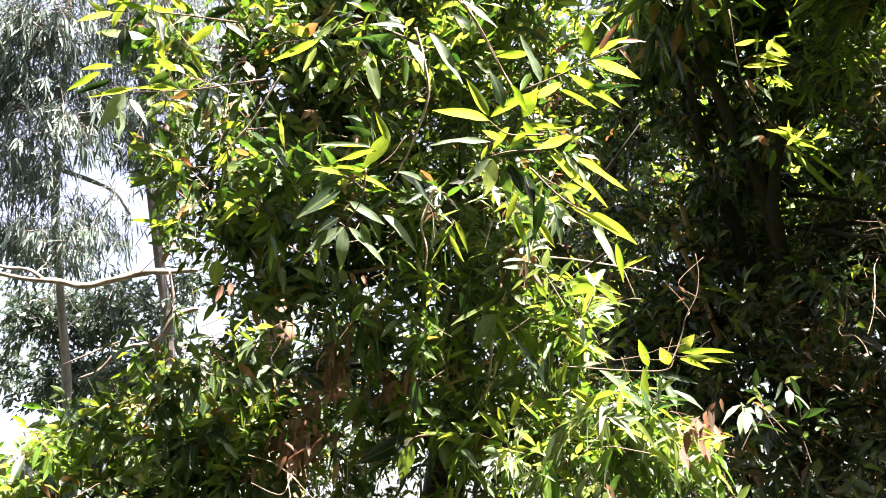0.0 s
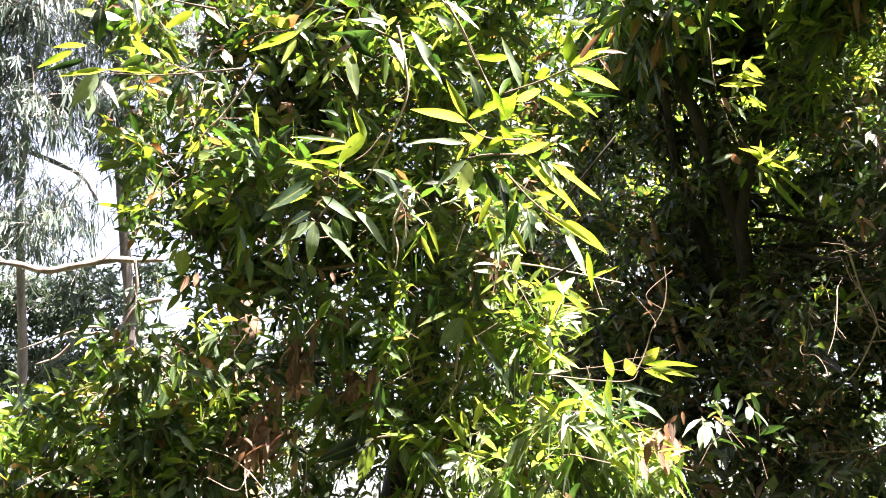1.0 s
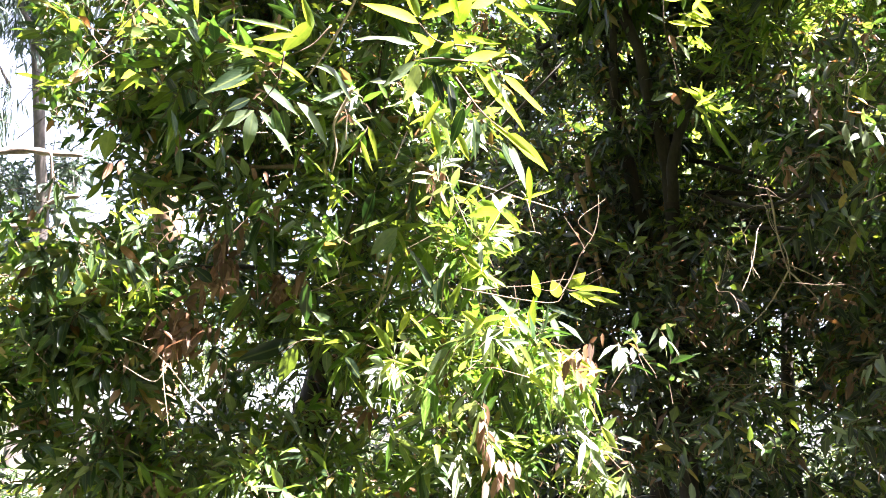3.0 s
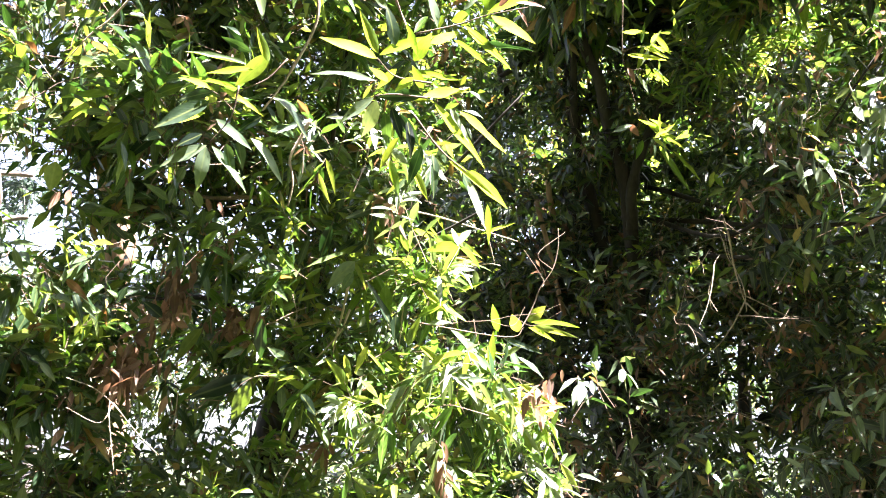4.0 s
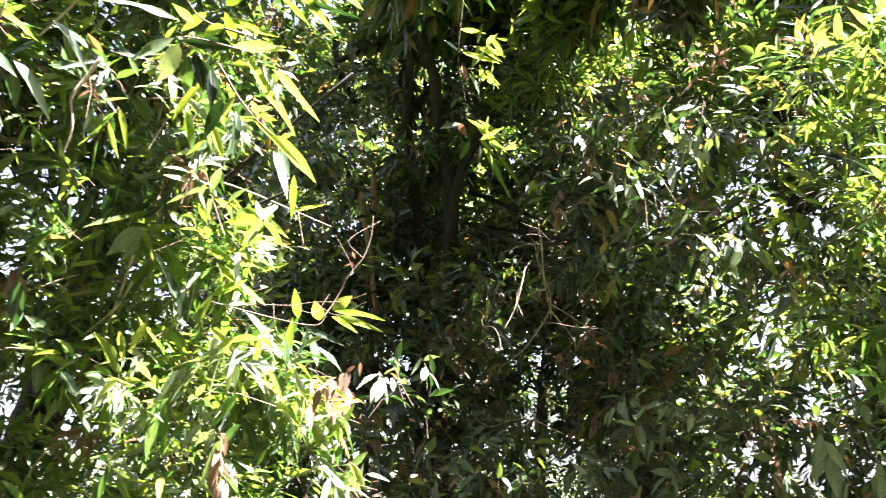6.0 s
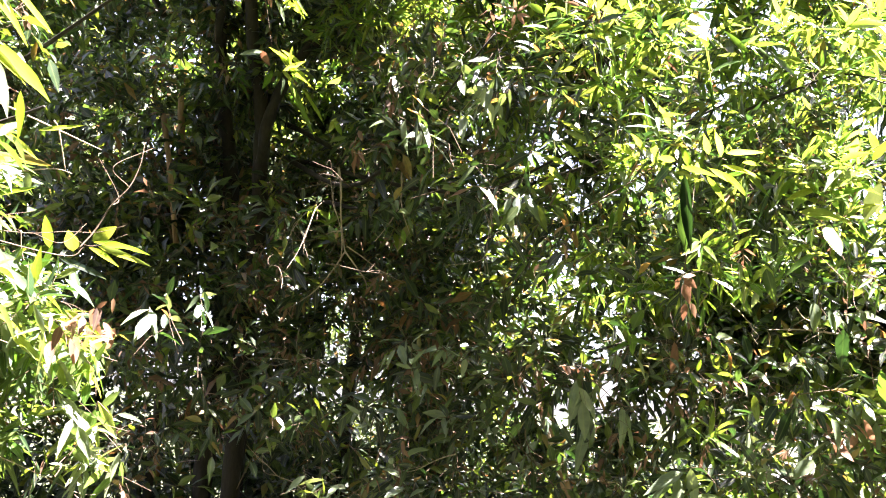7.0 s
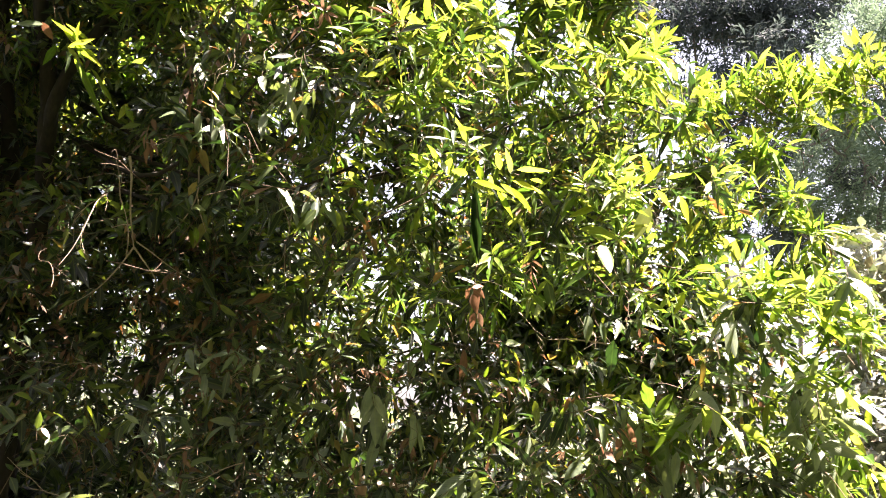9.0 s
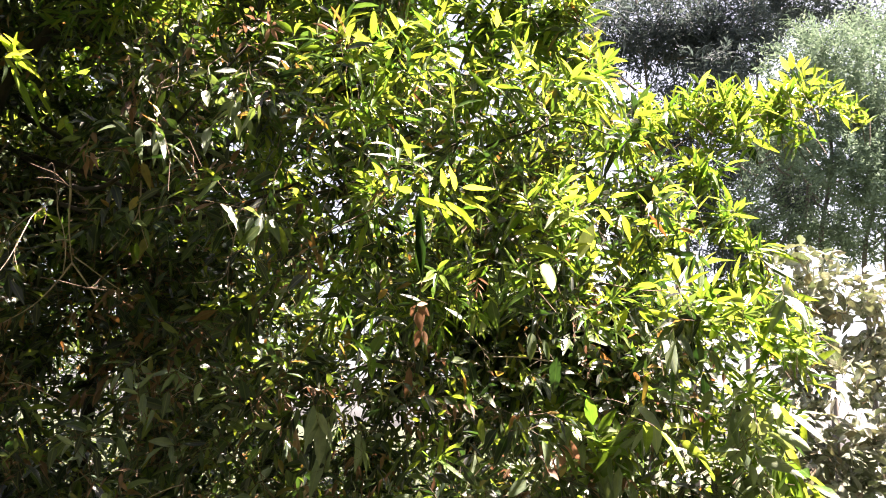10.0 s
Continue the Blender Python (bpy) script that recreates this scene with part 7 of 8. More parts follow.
spray(left_tree, YOUNG_LEAF, (), [
    (0.372, 2.230, 1.904, 0.374, 2.278, 1.777, 0.053), (0.525, 2.223, 2.076, 0.452, 2.170, 2.114, 0.029), (0.546, 2.195, 2.055, 0.662, 2.179, 2.089, 0.037), (0.609, 2.166, 2.060, 0.720, 2.202, 2.004, 0.029), (0.522, 2.189, 2.025, 0.623, 2.190, 2.023, 0.041), (0.480, 2.224, 2.039, 0.403, 2.195, 2.073, 0.029), (0.710, 2.139, 2.071, 0.831, 2.109, 2.108, 0.016), (0.432, 2.194, 1.952, 0.564, 2.280, 1.914, 0.037), (0.482, 2.289, 1.925, 0.593, 2.337, 1.837, 0.029), (0.624, 2.188, 1.867, 0.728, 2.212, 1.922, 0.020)])
spray(left_tree, GREEN, (), [
    (0.301, 2.226, 1.922, 0.452, 2.221, 1.690, 0.033), (0.394, 2.211, 2.003, 0.329, 2.185, 2.048, 0.037), (0.190, 2.100, 2.085, 0.138, 2.163, 1.980, 0.053), (0.240, 2.127, 1.991, 0.109, 2.091, 1.940, 0.029)])
spray(left_tree, SHEEN_LEAF, [(0.54, 2.16, 2.12), (0.44, 2.19, 1.99), (0.3, 2.19, 1.9)], [
    (0.257, 2.235, 1.991, 0.161, 2.214, 1.886, 0.065), (0.260, 2.188, 1.939, 0.220, 2.196, 1.868, 0.037), (0.694, 2.241, 1.964, 0.695, 2.264, 1.896, 0.029)])
spray(left_tree, GREEN, [(-0.0, 2.24, 1.57), (-0.07, 2.23, 1.57), (-0.15, 2.23, 1.52)], [
    (-0.100, 2.282, 1.573, -0.293, 2.187, 1.490, 0.070), (-0.078, 2.198, 1.551, -0.153, 2.267, 1.412, 0.065), (-0.028, 2.098, 1.754, -0.048, 2.177, 1.616, 0.057), (0.009, 2.288, 1.545, 0.017, 2.309, 1.447, 0.037), (0.053, 2.199, 1.624, -0.024, 2.183, 1.669, 0.037), (-0.015, 2.301, 1.598, 0.124, 2.264, 1.634, 0.041), (-0.104, 2.071, 1.987, -0.051, 2.101, 1.925, 0.029), (0.026, 2.125, 1.921, -0.044, 2.079, 1.950, 0.029), (0.092, 2.223, 1.514, 0.151, 2.260, 1.444, 0.041), (-0.258, 2.186, 1.731, -0.332, 2.142, 1.611, 0.049), (-0.352, 2.060, 1.744, -0.421, 2.045, 1.799, 0.045)])
spray(left_tree, YOUNG_LEAF, (), [
    (0.598, 2.102, 1.642, 0.515, 2.120, 1.577, 0.043), (0.789, 2.289, 1.531, 0.917, 2.396, 1.452, 0.035), (0.852, 2.302, 1.565, 0.971, 2.289, 1.497, 0.027), (0.723, 2.233, 1.476, 0.827, 2.325, 1.398, 0.031), (0.798, 2.313, 1.456, 0.856, 2.298, 1.358, 0.039), (0.573, 2.173, 1.465, 0.480, 2.138, 1.452, 0.031), (0.637, 2.207, 1.389, 0.574, 2.170, 1.321, 0.039), (0.477, 2.320, 1.365, 0.414, 2.234, 1.443, 0.039)])
spray(left_tree, SHEEN_LEAF, [(0.48, 2.26, 1.36), (0.61, 2.24, 1.48), (0.76, 2.24, 1.57)], [
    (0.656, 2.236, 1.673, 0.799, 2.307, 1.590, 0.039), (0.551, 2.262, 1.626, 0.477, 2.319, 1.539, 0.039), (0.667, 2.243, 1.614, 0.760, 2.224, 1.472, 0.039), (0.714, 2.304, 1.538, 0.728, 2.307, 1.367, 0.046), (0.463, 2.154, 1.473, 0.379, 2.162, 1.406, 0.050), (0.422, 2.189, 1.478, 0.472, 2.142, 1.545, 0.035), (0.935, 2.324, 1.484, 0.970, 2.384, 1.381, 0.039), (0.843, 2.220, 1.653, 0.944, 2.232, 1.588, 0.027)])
spray(left_tree, YOUNG_LEAF, [(0.4, 2.24, 1.68), (0.34, 2.24, 1.64), (0.27, 2.23, 1.61)], [
    (0.339, 2.239, 1.683, 0.448, 2.277, 1.607, 0.040), (0.372, 2.303, 1.688, 0.428, 2.331, 1.564, 0.040), (0.330, 2.147, 1.672, 0.278, 2.178, 1.583, 0.032), (0.214, 2.194, 1.571, 0.274, 2.225, 1.510, 0.028), (0.497, 2.293, 1.695, 0.589, 2.292, 1.626, 0.032), (0.233, 2.247, 1.653, 0.258, 2.293, 1.555, 0.028)])
spray(left_tree, GREEN, (), [
    (0.341, 2.242, 1.506, 0.264, 2.258, 1.455, 0.044), (0.460, 2.247, 1.693, 0.495, 2.182, 1.779, 0.036), (0.419, 2.158, 1.783, 0.417, 2.171, 1.687, 0.036)])
spray(left_tree, SHEEN_LEAF, (), [
    (0.519, 2.207, 1.662, 0.523, 2.252, 1.550, 0.036), (0.228, 2.285, 1.439, 0.285, 2.346, 1.379, 0.068), (0.163, 2.292, 1.405, 0.194, 2.321, 1.346, 0.052)])
spray(left_tree, DRY, [(0.95, 2.45, 1.57), (0.96, 2.46, 1.53)], [
    (0.932, 2.376, 1.556, 0.979, 2.425, 1.468, 0.033), (0.952, 2.381, 1.555, 0.916, 2.363, 1.465, 0.029), (0.969, 2.473, 1.552, 1.013, 2.477, 1.498, 0.025), (0.951, 2.523, 1.537, 0.980, 2.549, 1.455, 0.025), (0.888, 2.402, 1.572, 0.832, 2.424, 1.519, 0.025), (0.458, 2.278, 1.518, 0.491, 2.306, 1.479, 0.033), (0.371, 2.246, 1.568, 0.307, 2.215, 1.526, 0.029), (0.285, 2.270, 1.892, 0.312, 2.268, 1.923, 0.025)])
spray(left_tree, GREEN, (), [
    (-0.162, 2.659, 1.398, -0.185, 2.669, 1.261, 0.035), (-0.069, 2.562, 1.598, -0.126, 2.544, 1.552, 0.057), (-0.135, 2.565, 1.839, -0.167, 2.610, 1.711, 0.066), (0.207, 2.680, 1.459, 0.120, 2.693, 1.393, 0.057)])
spray(left_tree, SHEEN_LEAF, (), [
    (0.297, 2.666, 1.482, 0.188, 2.657, 1.458, 0.057)])
spray(left_tree, DRY, [(0.13, 2.64, 1.41), (0.1, 2.65, 1.36)], [
    (0.103, 2.605, 1.360, 0.056, 2.588, 1.307, 0.026), (0.094, 2.731, 1.355, 0.050, 2.765, 1.263, 0.031), (0.109, 2.706, 1.355, 0.122, 2.692, 1.234, 0.026), (0.125, 2.672, 1.361, 0.162, 2.676, 1.288, 0.022), (0.103, 2.607, 1.360, 0.011, 2.595, 1.317, 0.022)])
spray(left_tree, DRY, [(-0.39, 2.3, 1.93), (-0.47, 2.34, 1.77)], [
    (-0.419, 2.325, 1.897, -0.409, 2.357, 1.811, 0.027), (-0.453, 2.349, 1.882, -0.482, 2.361, 1.774, 0.027), (-0.352, 2.268, 1.858, -0.327, 2.258, 1.768, 0.022), (-0.467, 2.265, 1.848, -0.473, 2.250, 1.759, 0.027), (-0.423, 2.396, 1.840, -0.456, 2.415, 1.733, 0.027), (-0.555, 2.389, 1.716, -0.568, 2.364, 1.605, 0.027), (-0.550, 2.349, 1.690, -0.621, 2.402, 1.590, 0.027), (-0.527, 2.380, 1.691, -0.524, 2.401, 1.583, 0.022), (-0.577, 2.357, 1.649, -0.551, 2.352, 1.560, 0.022), (-0.285, 2.168, 2.210, -0.260, 2.170, 2.139, 0.022), (-0.254, 2.214, 2.208, -0.237, 2.226, 2.151, 0.020), (-0.827, 2.173, 2.223, -0.855, 2.162, 2.153, 0.031), (-0.745, 2.090, 2.202, -0.756, 2.091, 2.146, 0.027)])
spray(left_tree, DRY, (), [
    (-0.178, 2.356, 1.745, -0.204, 2.354, 1.661, 0.022), (-0.387, 2.245, 1.969, -0.438, 2.253, 1.887, 0.027)])
spray(right_tree, YOUNG_LEAF, [(1.4, 2.75, 3.44), (1.41, 2.85, 3.17), (1.46, 2.91, 3.02), (1.51, 2.97, 2.88)], [
    (1.527, 2.904, 2.848, 1.737, 3.040, 2.789, 0.034), (1.598, 3.000, 2.786, 1.790, 3.187, 2.623, 0.032), (1.528, 3.026, 2.825, 1.501, 3.061, 2.733, 0.034), (1.534, 2.909, 2.881, 1.686, 2.968, 2.842, 0.024), (1.681, 3.078, 2.790, 1.827, 3.076, 2.634, 0.024), (1.547, 2.790, 3.268, 1.629, 2.776, 3.140, 0.029), (1.420, 2.806, 3.162, 1.595, 2.763, 3.115, 0.029), (1.403, 2.802, 3.279, 1.526, 2.791, 3.277, 0.029), (1.480, 2.863, 3.240, 1.655, 2.878, 3.228, 0.026), (1.527, 2.966, 3.138, 1.621, 2.931, 3.129, 0.026)])
spray(right_tree, SHEEN_LEAF, (), [
    (1.574, 3.009, 2.794, 1.601, 3.065, 2.730, 0.045), (1.456, 2.931, 2.856, 1.358, 2.930, 2.824, 0.037), (1.562, 2.876, 3.133, 1.651, 2.949, 3.088, 0.029), (1.471, 2.863, 3.096, 1.547, 2.881, 2.999, 0.029), (1.424, 2.880, 3.200, 1.341, 2.857, 3.250, 0.032)])
spray(right_tree, DRY, (), [
    (1.423, 2.816, 3.102, 1.460, 2.824, 3.025, 0.032), (1.458, 2.986, 2.889, 1.522, 3.042, 2.846, 0.037)])
spray(right_tree, YOUNG_LEAF, (), [
    (2.525, 1.556, 2.170, 2.491, 1.516, 2.235, 0.034), (2.626, 1.500, 2.165, 2.611, 1.523, 2.238, 0.027), (2.659, 1.453, 2.199, 2.630, 1.441, 2.260, 0.028), (2.644, 1.384, 2.169, 2.594, 1.350, 2.241, 0.025), (2.741, 1.458, 2.220, 2.822, 1.374, 2.222, 0.027), (2.741, 1.477, 2.187, 2.805, 1.355, 2.128, 0.023), (2.667, 1.407, 2.132, 2.708, 1.324, 2.033, 0.025), (2.656, 1.446, 2.149, 2.697, 1.369, 2.084, 0.023), (2.637, 1.440, 2.120, 2.686, 1.403, 2.029, 0.023), (2.403, 1.621, 2.230, 2.458, 1.521, 2.163, 0.027), (2.415, 1.546, 2.249, 2.502, 1.542, 2.179, 0.023), (2.566, 1.477, 2.148, 2.651, 1.402, 2.114, 0.023), (2.533, 1.467, 2.157, 2.487, 1.499, 2.172, 0.027)])
spray(right_tree, YOUNG_LEAF, (), [
    (2.737, 1.387, 2.170, 2.781, 1.350, 2.163, 0.019)])
spray(right_tree, GREEN, (), [
    (2.633, 1.469, 2.142, 2.693, 1.432, 2.071, 0.023), (2.569, 1.463, 2.117, 2.578, 1.454, 1.863, 0.042), (2.532, 1.493, 2.143, 2.499, 1.535, 2.085, 0.038)])
spray(right_tree, SHEEN_LEAF, [(2.37, 1.76, 2.02), (2.49, 1.62, 2.12), (2.54, 1.56, 2.17)], [
    (2.485, 1.519, 2.158, 2.455, 1.541, 2.225, 0.042), (2.492, 1.695, 2.174, 2.534, 1.679, 2.110, 0.046), (2.447, 1.752, 2.073, 2.489, 1.680, 2.080, 0.027)])
spray(right_tree, YOUNG_LEAF, [(2.4, 1.98, 2.1), (2.43, 1.92, 2.2), (2.45, 1.88, 2.27)], [
    (2.442, 1.866, 2.258, 2.385, 1.899, 2.325, 0.027), (2.463, 1.915, 2.287, 2.481, 1.903, 2.359, 0.027), (2.359, 1.933, 2.226, 2.394, 1.909, 2.177, 0.031), (2.483, 1.924, 2.272, 2.530, 1.861, 2.238, 0.025), (2.403, 1.863, 2.197, 2.415, 1.851, 2.114, 0.033), (2.365, 1.894, 2.184, 2.333, 1.949, 2.145, 0.020), (2.445, 1.959, 2.260, 2.383, 1.980, 2.292, 0.025)])
spray(right_tree, GREEN, (), [
    (2.291, 2.023, 2.087, 2.224, 2.043, 1.994, 0.041), (2.336, 1.983, 2.089, 2.361, 1.928, 1.983, 0.041)])
spray(right_tree, SHEEN_LEAF, (), [
    (2.290, 1.988, 2.122, 2.329, 1.918, 2.016, 0.045), (2.278, 2.079, 2.072, 2.308, 2.077, 1.994, 0.033)])
spray(right_tree, DRY, [(2.31, 2.06, 2.96), (2.29, 2.1, 2.9)], [
    (2.298, 2.128, 2.920, 2.244, 2.132, 2.938, 0.018), (2.266, 2.059, 2.881, 2.239, 2.046, 2.929, 0.018), (2.281, 2.080, 2.894, 2.300, 2.030, 2.908, 0.018), (2.285, 2.088, 2.889, 2.308, 2.066, 2.837, 0.020), (2.301, 2.138, 2.915, 2.301, 2.154, 2.860, 0.020), (2.324, 2.146, 2.928, 2.364, 2.119, 2.914, 0.018)])
spray(right_tree, YOUNG_LEAF, [(4.03, 1.46, 2.71), (4.15, 1.32, 2.84), (4.3, 1.16, 2.91), (4.43, 1.02, 2.98), (4.58, 0.9, 2.96)], [
    (4.422, 1.041, 3.126, 4.374, 1.058, 3.199, 0.034), (4.384, 1.008, 3.113, 4.378, 1.008, 3.200, 0.034), (4.432, 1.005, 3.138, 4.474, 0.977, 3.199, 0.034), (4.466, 0.997, 3.118, 4.544, 0.931, 3.153, 0.032), (4.415, 0.964, 3.046, 4.527, 0.892, 3.062, 0.032), (4.427, 1.006, 2.961, 4.416, 0.999, 2.866, 0.040), (4.439, 0.917, 2.988, 4.444, 0.901, 2.913, 0.042), (4.508, 0.900, 2.990, 4.549, 0.887, 2.937, 0.037), (4.545, 0.888, 2.939, 4.577, 0.796, 2.922, 0.026), (4.634, 0.906, 2.965, 4.685, 0.887, 2.870, 0.026), (4.346, 1.002, 3.020, 4.269, 1.029, 3.072, 0.034), (4.441, 1.070, 3.047, 4.398, 1.128, 3.109, 0.037), (4.334, 1.133, 2.972, 4.275, 1.112, 3.060, 0.037)])
spray(right_tree, YOUNG_LEAF, (), [
    (4.293, 1.141, 2.933, 4.192, 1.168, 3.020, 0.037), (4.254, 1.148, 2.950, 4.159, 1.123, 3.036, 0.034), (4.241, 1.226, 2.913, 4.212, 1.247, 3.053, 0.037), (4.242, 1.254, 2.922, 4.115, 1.266, 2.997, 0.037), (4.367, 1.096, 2.943, 4.260, 1.157, 2.829, 0.034), (4.341, 1.166, 2.913, 4.438, 1.082, 2.834, 0.032), (4.299, 1.258, 2.898, 4.416, 1.208, 2.833, 0.037), (4.371, 1.214, 2.821, 4.469, 1.127, 2.756, 0.032), (4.406, 1.033, 2.966, 4.477, 0.961, 2.939, 0.032), (4.198, 1.318, 2.869, 4.169, 1.355, 3.000, 0.037), (4.130, 1.340, 2.826, 4.104, 1.378, 2.942, 0.037)])
spray(right_tree, GREEN, (), [
    (4.238, 1.177, 2.758, 4.278, 1.136, 2.644, 0.042)])
spray(right_tree, SHEEN_LEAF, (), [
    (4.482, 0.895, 2.912, 4.521, 0.797, 2.828, 0.021)])
spray(right_tree, YOUNG_LEAF, [(3.72, 1.44, 2.54), (3.81, 1.32, 2.65), (3.93, 1.2, 2.7)], [
    (3.962, 1.256, 2.517, 3.899, 1.236, 2.591, 0.044), (4.001, 1.271, 2.514, 4.048, 1.196, 2.557, 0.034), (3.745, 1.280, 2.666, 3.707, 1.336, 2.786, 0.034), (3.684, 1.323, 2.685, 3.612, 1.356, 2.774, 0.034), (3.857, 1.267, 2.696, 3.825, 1.299, 2.800, 0.034), (3.781, 1.332, 2.638, 3.663, 1.394, 2.595, 0.034), (3.820, 1.273, 2.635, 3.882, 1.179, 2.577, 0.034), (3.900, 1.267, 2.630, 3.968, 1.172, 2.638, 0.029), (3.773, 1.411, 2.657, 3.644, 1.437, 2.743, 0.034), (3.680, 1.375, 2.750, 3.668, 1.309, 2.843, 0.034), (3.691, 1.469, 2.861, 3.662, 1.492, 2.968, 0.034), (3.840, 1.337, 2.776, 3.821, 1.322, 2.887, 0.029)])
spray(right_tree, YOUNG_LEAF, [(3.08, 1.39, 2.1), (3.15, 1.29, 2.23), (3.2, 1.22, 2.29)], [
    (3.117, 1.287, 2.243, 3.108, 1.247, 2.292, 0.035), (3.139, 1.352, 2.275, 3.102, 1.357, 2.334, 0.029), (3.070, 1.273, 2.165, 2.985, 1.304, 2.172, 0.033), (3.129, 1.221, 2.210, 3.169, 1.177, 2.284, 0.029), (3.217, 1.314, 2.227, 3.178, 1.335, 2.135, 0.033), (3.250, 1.263, 2.224, 3.293, 1.219, 2.161, 0.029), (3.259, 1.219, 2.261, 3.333, 1.172, 2.291, 0.029), (3.204, 1.253, 2.266, 3.185, 1.264, 2.339, 0.029), (3.058, 1.367, 2.137, 2.929, 1.410, 2.086, 0.029), (3.051, 1.414, 2.101, 2.991, 1.457, 2.128, 0.025), (3.237, 1.155, 2.180, 3.271, 1.132, 2.080, 0.029), (3.290, 1.144, 2.158, 3.316, 1.067, 2.161, 0.029)])
spray(right_tree, GREEN, (), [
    (3.110, 1.306, 2.138, 3.100, 1.323, 2.034, 0.033)])
spray(right_tree, YOUNG_LEAF, [(3.26, 1.27, 1.95), (3.41, 1.15, 1.93), (3.51, 1.06, 1.96)], [
    (3.469, 1.082, 1.970, 3.456, 1.079, 2.053, 0.035), (3.480, 1.060, 1.957, 3.566, 1.012, 2.017, 0.029), (3.464, 1.164, 1.959, 3.410, 1.250, 1.960, 0.035), (3.474, 1.128, 1.959, 3.548, 1.094, 1.893, 0.029), (3.653, 1.008, 1.858, 3.721, 0.915, 1.839, 0.025), (3.724, 1.004, 1.825, 3.802, 0.894, 1.785, 0.025), (3.742, 0.949, 1.802, 3.783, 0.849, 1.700, 0.027), (3.802, 0.933, 1.850, 3.925, 0.861, 1.882, 0.025), (3.610, 1.028, 1.896, 3.683, 0.976, 1.943, 0.025), (3.370, 1.253, 1.883, 3.302, 1.303, 1.920, 0.027), (3.319, 1.192, 1.850, 3.299, 1.227, 1.769, 0.027), (3.442, 1.229, 1.869, 3.489, 1.165, 1.808, 0.025), (3.864, 0.902, 1.792, 3.946, 0.836, 1.756, 0.020)])
spray(right_tree, YOUNG_LEAF, (), [
    (3.146, 1.335, 2.003, 3.189, 1.267, 1.960, 0.025)])
spray(right_tree, SHEEN_LEAF, (), [
    (3.468, 1.126, 1.874, 3.444, 1.144, 1.941, 0.033), (3.473, 1.088, 1.860, 3.454, 1.084, 1.926, 0.031), (3.547, 1.121, 1.770, 3.522, 1.119, 1.829, 0.033), (3.563, 1.022, 1.766, 3.595, 0.949, 1.722, 0.045), (3.636, 0.881, 1.876, 3.593, 0.863, 1.967, 0.031), (3.572, 1.052, 1.851, 3.535, 1.124, 1.790, 0.029), (3.794, 0.910, 1.806, 3.866, 0.860, 1.790, 0.025), (3.283, 1.213, 2.011, 3.305, 1.157, 1.956, 0.025)])
spray(right_tree, YOUNG_LEAF, (), [
    (3.600, 0.991, 1.609, 3.636, 0.969, 1.572, 0.024), (3.645, 0.975, 1.553, 3.681, 0.908, 1.594, 0.024), (3.340, 1.328, 1.394, 3.388, 1.228, 1.422, 0.022), (3.718, 0.931, 1.498, 3.759, 0.892, 1.462, 0.024), (3.721, 0.850, 1.538, 3.774, 0.820, 1.464, 0.028), (3.870, 0.841, 1.487, 3.872, 0.837, 1.408, 0.028), (3.737, 0.845, 1.406, 3.797, 0.818, 1.332, 0.028)])
spray(right_tree, GREEN, (), [
    (3.596, 1.055, 1.570, 3.575, 1.051, 1.648, 0.035), (3.438, 1.004, 1.655, 3.417, 0.998, 1.749, 0.043), (3.351, 1.193, 1.713, 3.266, 1.203, 1.784, 0.035), (3.291, 1.107, 1.664, 3.261, 1.143, 1.625, 0.035)])
spray(right_tree, SHEEN_LEAF, [(3.39, 1.15, 1.54), (3.5, 1.07, 1.52), (3.61, 0.98, 1.49)], [
    (3.490, 1.104, 1.528, 3.549, 1.114, 1.440, 0.049), (3.529, 0.995, 1.585, 3.481, 1.013, 1.505, 0.035), (3.542, 1.031, 1.375, 3.593, 0.934, 1.399, 0.028), (3.486, 1.151, 1.368, 3.542, 1.118, 1.390, 0.032), (3.738, 0.967, 1.400, 3.889, 0.898, 1.357, 0.024), (3.525, 1.224, 1.266, 3.555, 1.176, 1.231, 0.035)])
spray(right_tree, GREEN, (), [
    (3.091, 1.321, 1.669, 3.108, 1.349, 1.540, 0.050), (2.959, 1.378, 1.876, 2.969, 1.398, 1.800, 0.031), (2.830, 1.386, 1.838, 2.858, 1.382, 1.728, 0.043), (2.903, 1.409, 1.970, 2.933, 1.448, 1.879, 0.035), (2.831, 1.485, 1.636, 2.876, 1.487, 1.545, 0.035), (2.686, 1.613, 2.059, 2.717, 1.614, 1.903, 0.039), (2.935, 1.446, 1.418, 2.908, 1.496, 1.342, 0.050), (2.961, 1.418, 1.402, 2.954, 1.486, 1.288, 0.043)])
spray(right_tree, SHEEN_LEAF, [(3.02, 1.33, 1.8), (3.02, 1.35, 1.74), (3.08, 1.32, 1.65)], [
    (2.945, 1.311, 1.737, 2.935, 1.295, 1.639, 0.043), (2.996, 1.305, 1.720, 3.009, 1.279, 1.645, 0.027), (2.838, 1.506, 1.871, 2.867, 1.517, 1.796, 0.027), (2.913, 1.494, 1.801, 2.930, 1.537, 1.726, 0.027), (2.802, 1.489, 1.767, 2.760, 1.533, 1.823, 0.027), (3.048, 1.345, 1.388, 3.060, 1.317, 1.299, 0.035), (3.038, 1.408, 1.257, 2.979, 1.429, 1.202, 0.050)])
